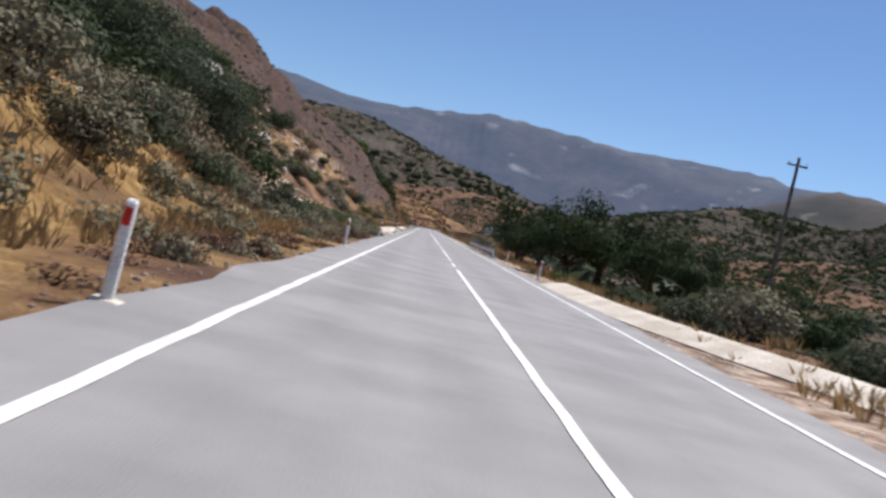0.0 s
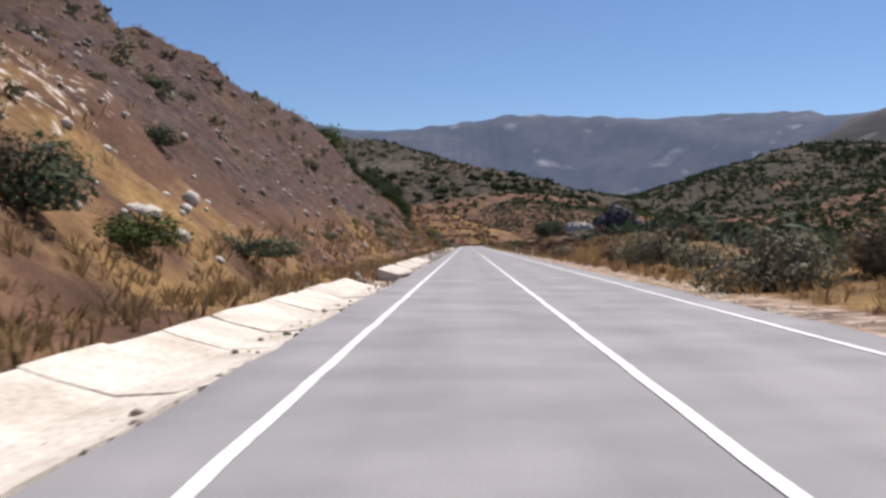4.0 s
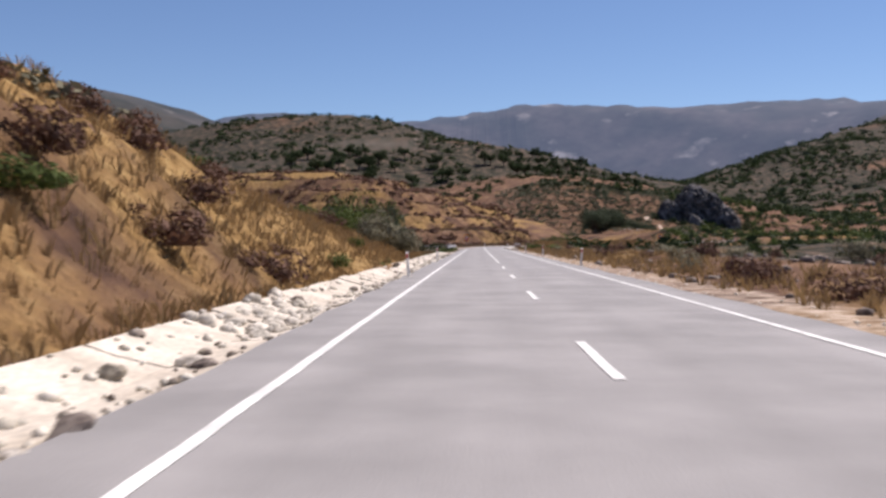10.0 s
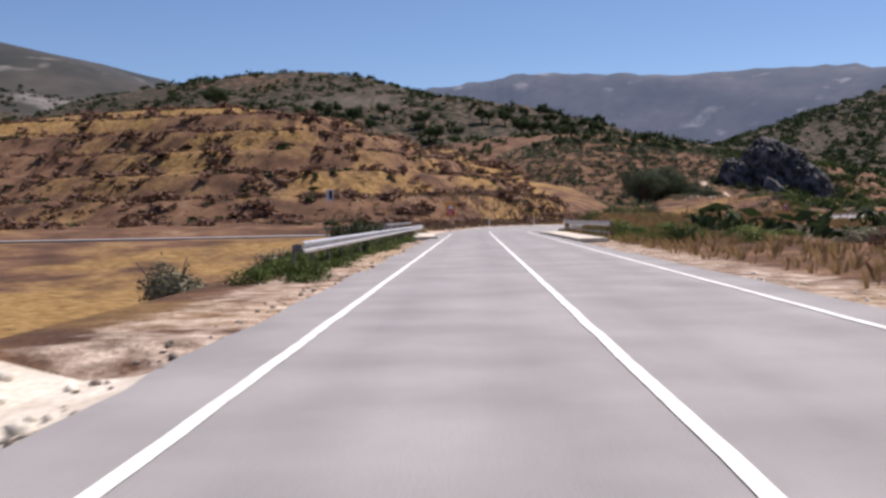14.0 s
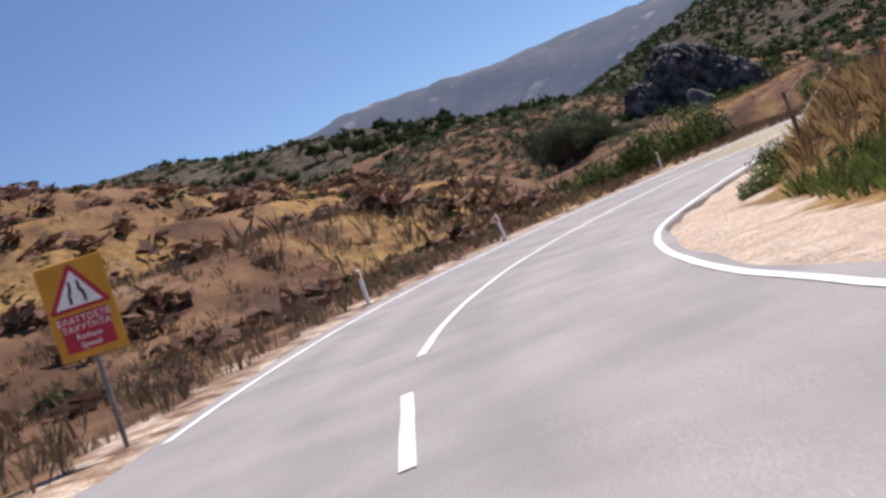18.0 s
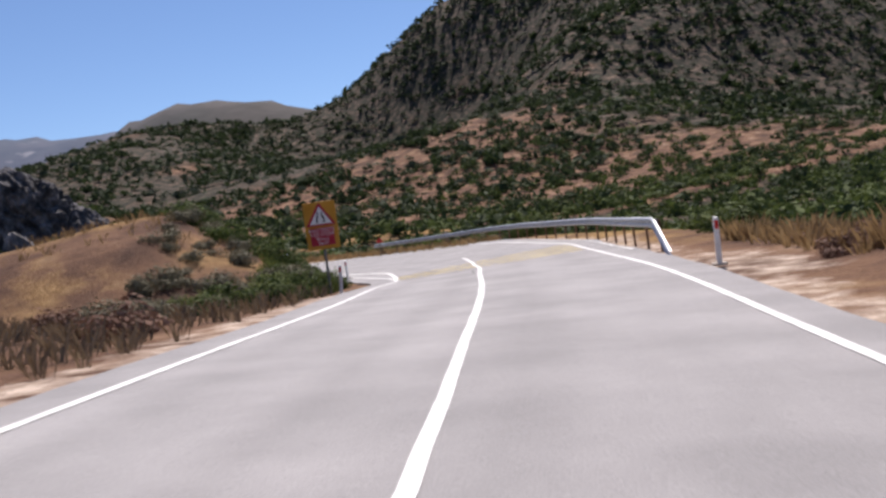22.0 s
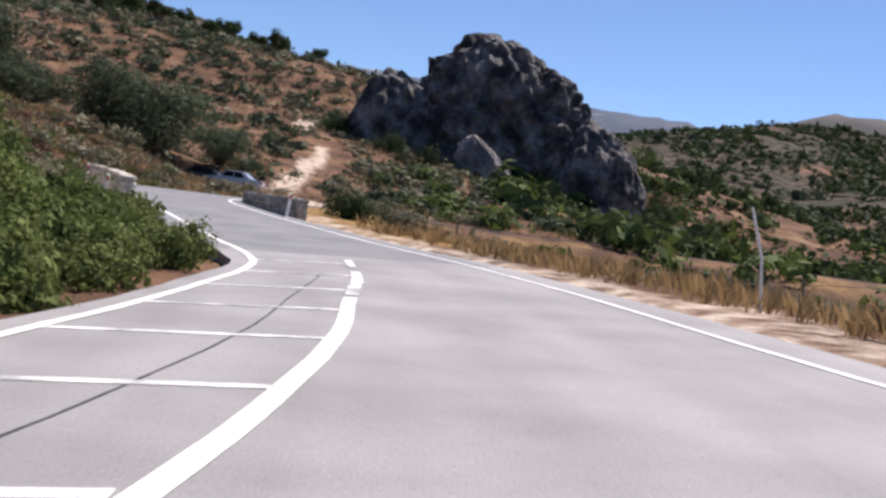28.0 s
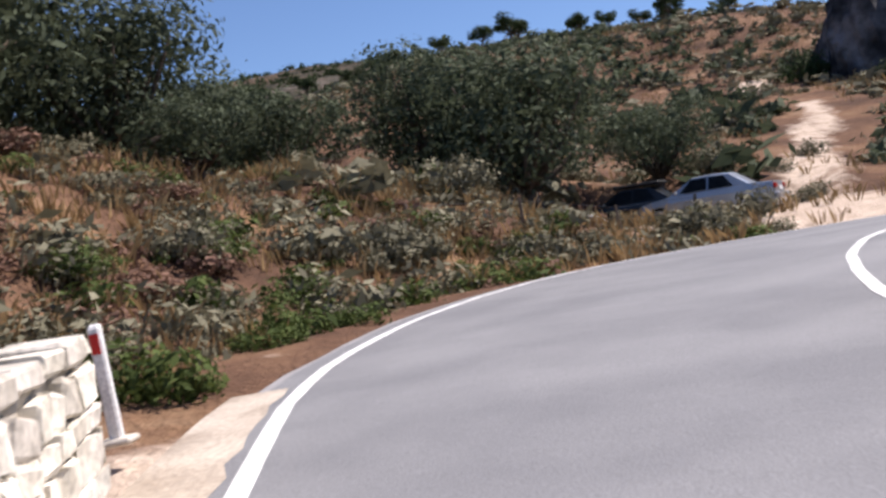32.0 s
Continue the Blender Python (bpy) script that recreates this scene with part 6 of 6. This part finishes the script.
grass("dry_grass", 5200, beside(0, 460, -11, -6.2), 0.25, 0.6, "straw", 81, "straw-coloured dry grass along the road", 8)
grass("dry_grass", 4200, beside(0, 545, 5.6, 12), 0.25, 0.6, "straw", 82, "straw-coloured dry grass along the road", 8)
grass("dry_grass", 3200, beside(300, 460, -18, -7), 0.25, 0.55, "straw", 83, "tall straw grass on the bank", 9, 0.25)
grass("dry_grass", 3600, beside(556, 642, -26, -5.2), 0.25, 0.6, "dry", 84, "dry grass below the terraces", 8, 0.2)
grass("dry_grass", 700, beside(195, 235, 7, 16), 0.4, 0.8, "straw", 85, "tall dry grass on the low bank", 10, 0.3)
grass("dry_grass", 3200, beside(566, 640, 7.0, 14), 0.3, 0.8, "straw", 86, "dry grass between the road and the valley", 8, 0.2)
grass("green_grass", 3000, beside(505, 566, 6.6, 12), 0.2, 0.5, "bright_green", 87, "green grass beside the bridge", 9, 0.2)
grass("green_grass", 4500, beside(640, 745, -10, -6.3), 0.2, 0.6, "bright_green", 88, "green weeds along the hatched strip", 9, 0.2)
grass("dry_grass", 1600, beside(660, 800, -22, -6.5), 0.25, 0.6, "straw", 89, "straw-coloured dry grass on the bank", 8, 0.2)
grass("dry_grass", 2200, beside(680, 745, 5.3, 14), 0.25, 0.7, "straw", 90, "dry grass below the road", 8, 0.2)
grass("dry_grass", 2200, area(-60, -12, 100, 340, 20, 21, -0.3, 11), 0.3, 0.7, "straw", 91, "dry straw grass on the cut slope", 7, 0.3)
grass("dry_grass", 1800, area(-70, 12, 575, 690, 20, 22, -0.3, 8), 0.3, 0.7, "straw", 92, "dry grass on the terraces", 7, 0.3)
grass("dry_grass", 3000, area(30, 100, 745, 880, 24, 23, -0.2, 9), 0.3, 0.8, "straw", 93, "dry grass on the hill behind the bend", 7, 0.3)


scrub("scrub", 300, area(50, 76, 728, 752, 15, 30, -0.7, 5.6), 0.45, 1.2, "grey_scrub", 94, "grey-green scrub on the bank by the trees", 200, 0.8)
scrub("scrub", 170, area(50, 78, 722, 752, 15, 31, -0.5, 5.2), 0.4, 1.1, "green", 95, "green shrubs on the bank by the trees", 200, 0.8)
scrub("scrub", 120, area(52, 76, 728, 750, 15, 32, -0.6, 5.2), 0.35, 0.8, "red_scrub", 96, "rusty dried weeds on the bank by the trees", 160, 0.8)
grass("dry_grass", 1500, area(50, 78, 724, 752, 15, 33, -0.6, 5.0), 0.3, 0.7, "straw", 97, "dry grass between the shrubs by the trees", 8, 0.25)
grass("dry_stalks", 90, beside(583, 612, -24, -13), 1.1, 2.1, "dry", 98, "tall dry thistle stalks on the bank", 3, 0.2)


# ---------------------------------------------------------------- the great rock
def crag(name, cx, cy, rx, ry, h, seed, label, cells=5, turn=0.0, mat="crag", fall=0.0, base=None, steep=0.6, parent=None):
    """A craggy block with fissures and ledges; fall lowers its top towards +x, steep squares its sides."""
    bm = bmesh.new()
    bmesh.ops.create_icosphere(bm, subdivisions=cells, radius=1.0)
    base = ground_at(cx, cy) if base is None else base
    size = (rx + ry) / 2
    for v in bm.verts:
        p = v.co.copy()
        p = p * (1 - steep + steep / (abs(p.x) ** 4 + abs(p.y) ** 4 + abs(p.z) ** 4) ** 0.25)
        w = Vector((p.x * rx, p.y * ry, p.z * h))
        q = w / (0.42 * size) + Vector((seed, seed * 0.7, 0))
        big = noise.fractal(q * 0.7, 1.0, 2.0, 3)
        cell = noise.voronoi(Vector((q.x * 1.3, q.y * 1.3, q.z * 0.55)))[0]
        crack = min((cell[1] - cell[0]) * 2.2, 1.0)
        cell = noise.voronoi(q * 2.9)[0]
        chip = min((cell[1] - cell[0]) * 2.0, 1.0)
        fine = noise.fractal(q * 4.5, 0.9, 2.0, 4)
        k = 0.82 + 0.08 * big + 0.085 * crack + 0.06 * chip + 0.055 * fine
        z = (p.z * (0.6 + 0.4 * k) if p.z > 0 else p.z * 0.3) * h * (1 - fall * max(-0.4, p.x))
        v.co = Vector((p.x * rx * k, p.y * ry * k, z))
    ob = part(name, bm, M[mat], parent, label if parent else "")
    ob.matrix_basis = pose(cx, cy, base - 1.0, 0, 0, turn)
    if parent:
        ob.matrix_basis = parent.matrix_basis.inverted() @ ob.matrix_basis
        return ob
    return tagged(ob, label, "rock outcrop", "rock outcrops by the road")


great = tagged(empty("great_rock", pose(100, 803, 7)), "huge dark grey limestone crag with deep fissures", "rock outcrop", "rock outcrops by the road")
crag("main_block", 103, 806, 16, 12.5, 23.5, 3.0, "dark fissured main block", 6, -12, "crag", 0.3, 3.6, 0.55, great)
crag("side_block", 88, 804, 6.5, 7, 15.5, 9.0, "smaller jagged grey block", 5, 0, "crag", 0.05, 5.8, 0.6, great)
crag("shoulder_block", 112.5, 797, 6.5, 8, 15, 17.0, "dark shoulder of the rock", 5, -20, "crag", 0.25, 2.8, 0.6, great)
crag("pale_slab", 97.6, 791.5, 4.4, 2.0, 4.6, 14.0, "grey slab leaning on the crag", 5, -30, "rock", 0.7, 8.2, 0.7, great)
crag("rock_outcrop", 19.3, 301, 2.9, 2.2, 2.7, 21.0, "pale layered rock outcrop on a dry bank", 5, 10, "pale_rock")
crag("rock_outcrop", -27, 112, 3.0, 8, 4.2, 25.0, "white limestone cliff on the shrubby slope", 6, 14, "pale_rock", 0.0, None, 0.25)
crag("rock_outcrop", -22, 126, 1.8, 5, 1.8, 27.0, "white limestone ledge on the shrubby slope", 5, 10, "pale_rock", 0.0, None, 0.3)
crag("rock_outcrop", -17.5, 349, 3.5, 6, 5, 31.0, "dark rock face at the end of the cut slope", 5, 0, "crag")
crag("rock_outcrop", 65.3, 718.2, 1.9, 2.6, 1.3, 41.0, "broken pale limestone bank behind the parapet wall", 6, 20, "pale_rock", 0.0, None, 0.3)
r = random.Random(20)
for k in range(26):
    a = r.uniform(0, 6.28)
    x, y = 104 + 19 * math.cos(a) * r.uniform(0.9, 1.35), 802 + 16 * math.sin(a) * r.uniform(0.9, 1.35)
    shrub(r.choice(["dark", "green", "dark"]), x, y, r.uniform(1.6, 3.0), r.uniform(1.8, 3.4), r.randrange(99), 0.3)


# ---------------------------------------------------------------- poles and fences
def utility_pole(x, y, h, label, lean=0):
    ob = empty("utility_pole", pose(x, y, ground_at(x, y), 0, lean, 0))
    bm = bmesh.new()
    tube(bm, [(0, 0, -0.5), (0, 0, h)], [0.16, 0.1], 9)
    part("pole", bm, M["wood"], ob)
    bm = bmesh.new()
    box(bm, 0, 0, h - 0.5, 1.3, 0.1, 0.12, 0.01)
    arm = part("crossarm", bm, M["wood"], ob)
    for a in (-0.55, 0.0, 0.55):
        bm = bmesh.new()
        tube(bm, [(a, 0, h - 0.44), (a, 0, h - 0.26)], [0.035, 0.025], 7)
        part("insulator", bm, M["sign_white"], arm)
    return tagged(ob, label, "utility pole", "utility poles")


utility_pole(21.7, 64.4, 13.2, "dark wooden utility pole in the valley beside the road")


def fence(points, label, lean=4, h=1.25, mat="wood"):
    r = random.Random(len(label))
    ob = empty("wire_fence", pose(points[0][0], points[0][1], ground_at(*points[0])))
    o = ob.matrix_basis.translation
    tops = []
    for x, y in points:
        z = ground_at(x, y) - o.z
        e = Vector((x - o.x + r.uniform(-1, 1) * 0.03 * lean, y - o.y + r.uniform(-1, 1) * 0.03 * lean, z + h * r.uniform(0.85, 1.15)))
        bm = bmesh.new()
        tube(bm, [(x - o.x, y - o.y, z - 0.3), tuple(e)], [0.055, 0.045], 6)
        part("fence_post", bm, M[mat], ob)
        tops.append((Vector((x - o.x, y - o.y, z)), e))
    for k in (0.45, 0.9):
        bm = bmesh.new()
        tube(bm, [tuple(a.lerp(b, k)) for a, b in tops], [0.008] * len(tops), 4)
        part("wire", bm, M["dark_steel"], ob)
    return tagged(ob, label, "fence", "fences beside the road")


fence([(12.6, 566), (15.5, 569), (18.5, 572), (22, 576), (26, 580), (31, 586), (36, 591), (41, 597)], "leaning wooden posts of a wire fence above the stream", 8, 1.5)
fence([(90.5, 690), (91.3, 697), (91.6, 704), (91, 710), (88.5, 716), (85, 722)], "rough fence posts with wire on dry grass", 8, 1.4)
fence([(66, 745.5), (68.5, 747.8), (71, 749), (73, 749.3)], "short wooden posts at the parking place", 5, 0.8)
bm = bmesh.new()
tube(bm, [(0, 0, -0.2), (0.15, 0, 1.0), (0.45, 0.05, 1.9)], [0.03, 0.028, 0.025], 7)
stick = part("leaning_stick", bm, M["white"])
stick.matrix_basis = pose(86.9, 696.5, ground_at(86.9, 696.5), 0, 0, 150)
tagged(stick, "thin pale leaning stake on the verge", "stake")
bm = bmesh.new()
tube(bm, [(-0.6, 0, 0.35), (0.1, 0, 0.42), (0.5, 0.1, 0.2), (0.6, 0.1, -0.1)], [0.07, 0.07, 0.07, 0.07], 9)
pipe = part("pale_pipe", bm, M["white"])
pipe.matrix_basis = pose(70, 750.8, ground_at(70, 750.8), 0, 0, 20)
tagged(pipe, "bent white pipe on the dry ground by the trees", "pipe")


# ---------------------------------------------------------------- the parked cars
def paint(name, c, rough=0.3, metal=0.6):
    m = material(name, tuple(a * 0.92 for a in c), c, 1.5, rough, 0.02, 60, metal)
    m.node_tree.nodes["Principled BSDF"].inputs["Coat Weight"].default_value = 0.6
    return m


M["silver"], M["dark_paint"] = paint("silver_paint", (0.42, 0.44, 0.47)), paint("black_paint", (0.02, 0.022, 0.026))
M["glass"] = material("dark_glass", (0.012, 0.014, 0.016), (0.02, 0.022, 0.025), 2.0, 0.08, 0.0, 20)
M["rubber"] = material("tyre_rubber", (0.012, 0.012, 0.012), (0.025, 0.025, 0.025), 6.0, 0.85, 0.2, 40)
M["lamp_red"] = material("tail_lamp", (0.3, 0.01, 0.01), (0.4, 0.02, 0.02), 6.0, 0.2, 0.0, 40)


def car(m, body_mat, label, roof_rack=False, length=4.4, tall=1.42):
    """A saloon car; its nose points to +y. Stations along the length: y, sill half-width, belt height, roof height, roof half-width."""
    ob = empty("parked_car", m)
    half = length / 2
    st = [(-half, 0.66, 0.78, 0.8, 0.62), (-half + 0.06, 0.78, 0.92, 0.94, 0.7), (-half + 0.75, 0.85, 0.95, 0.98, 0.7), (-half + 1.35, 0.87, 0.93, tall - 0.03, 0.58),
          (-half + 1.9, 0.87, 0.92, tall, 0.6), (-half + 2.5, 0.87, 0.9, tall - 0.02, 0.6), (-half + 3.25, 0.86, 0.88, 0.9, 0.68), (half - 0.3, 0.8, 0.74, 0.76, 0.64), (half, 0.62, 0.58, 0.6, 0.5)]
    bm = bmesh.new()
    rings = []
    for y, w, b, t, rw in st:
        prof = [(-w * 0.9, 0.22), (-w, 0.32), (-w, b - 0.18), (-w + 0.04, b), (-rw, t - 0.04 if t - b > 0.1 else b + 0.01), (-rw * 0.7, t)]
        prof = prof + [(-a, c) for a, c in prof[::-1]]
        rings.append([bm.verts.new((a, y, c)) for a, c in prof])
    n = len(rings[0])
    for r0, r1 in zip(rings, rings[1:]):
        for k in range(n):
            bm.faces.new((r0[k], r0[(k + 1) % n], r1[(k + 1) % n], r1[k]))
    bm.faces.new(rings[0]), bm.faces.new(rings[-1][::-1])
    body = part("body", bm, body_mat, ob, smooth=False)
    for sx in (-1, 1):
        for y0, y1 in ((-half + 1.2, -half + 1.95), (-half + 2.02, -half + 2.85)):
            bm = bmesh.new()
            a = 0.045
            vs = [bm.verts.new(q) for q in ((sx * 0.845, y0, 0.97), (sx * 0.845, y1, 0.95), (sx * 0.64, y1 - (0.35 if y1 > 0.4 else 0), tall - 0.09), (sx * 0.64, y0 + (0.3 if y0 < -0.9 else 0), tall - 0.09))]
            bm.faces.new(vs)
            bmesh.ops.solidify(bm, geom=bm.faces[:], thickness=0.03)
            part("side_window", bm, M["glass"], body)
    for name, pts in (("rear_window", ((-0.6, -half + 0.8, 1.0), (0.6, -half + 0.8, 1.0), (0.5, -half + 1.33, tall - 0.05), (-0.5, -half + 1.33, tall - 0.05))),
                      ("windscreen", ((-0.62, half - 1.2, 0.94), (0.62, half - 1.2, 0.94), (0.52, half - 1.87, tall - 0.04), (-0.52, half - 1.87, tall - 0.04)))):
        bm = bmesh.new()
        vs = [bm.verts.new(q) for q in pts]
        bm.faces.new(vs)
        bmesh.ops.solidify(bm, geom=bm.faces[:], thickness=0.04)
        part(name, bm, M["glass"], body)
    bm = bmesh.new()
    box(bm, 0, -half - 0.03, 0.48, 1.56, 0.16, 0.26, 0.05)
    part("rear_bumper", bm, body_mat, ob)
    bm = bmesh.new()
    box(bm, 0, half + 0.0, 0.42, 1.4, 0.16, 0.24, 0.05)
    part("front_bumper", bm, body_mat, ob)
    bm = bmesh.new()
    box(bm, 0, -half - 0.02, 0.72, 0.5, 0.02, 0.11, 0.004)
    part("number_plate", bm, M["sign_white"], ob, "blank white number plate")
    for sx in (-1, 1):
        bm = bmesh.new()
        box(bm, sx * 0.62, -half + 0.02, 0.8, 0.3, 0.1, 0.15, 0.03)
        part("tail_lamp", bm, M["lamp_red"], ob)
        bm = bmesh.new()
        box(bm, sx * 0.5, half - 0.06, 0.6, 0.3, 0.12, 0.12, 0.03)
        part("headlight", bm, M["glass"], ob)
        bm = bmesh.new()
        box(bm, sx * 0.93, half - 1.45, 0.97, 0.16, 0.1, 0.11, 0.03)
        part("wing_mirror", bm, body_mat, ob)
        for y in (-half + 0.85, half - 0.85):
            w = empty("wheel", pose(sx * 0.78, y, 0.31))
            w.parent = ob
            for nm, r0, d0, mt in (("tyre", 0.31, 0.2, "rubber"), ("rim", 0.2, 0.215, "steel")):
                bm = bmesh.new()
                bmesh.ops.create_cone(bm, cap_ends=True, segments=20, radius1=r0, radius2=r0, depth=d0)
                bmesh.ops.rotate(bm, verts=bm.verts, cent=(0, 0, 0), matrix=Matrix.Rotation(radians(90), 3, "Y"))
                part(nm, bm, M[mt], w)
    if roof_rack:
        bm = bmesh.new()
        box(bm, 0, -0.3, tall + 0.1, 1.1, 1.6, 0.1, 0.03)
        part("roof_rack", bm, M["black"], ob, "black roof rack")
    return tagged(ob, label, "car", "parked cars")


def parked(x, y, turn, *args):
    z = ground_at(x, y)
    return car(pose(x, y, z, 0, 0, turn), *args)


parked(73.4, 753.2, 76, M["silver"], "silver saloon car parked on bare ground under a tree")
parked(70.9, 755.6, 78, M["dark_paint"], "black car with a roof rack behind the silver one", True)
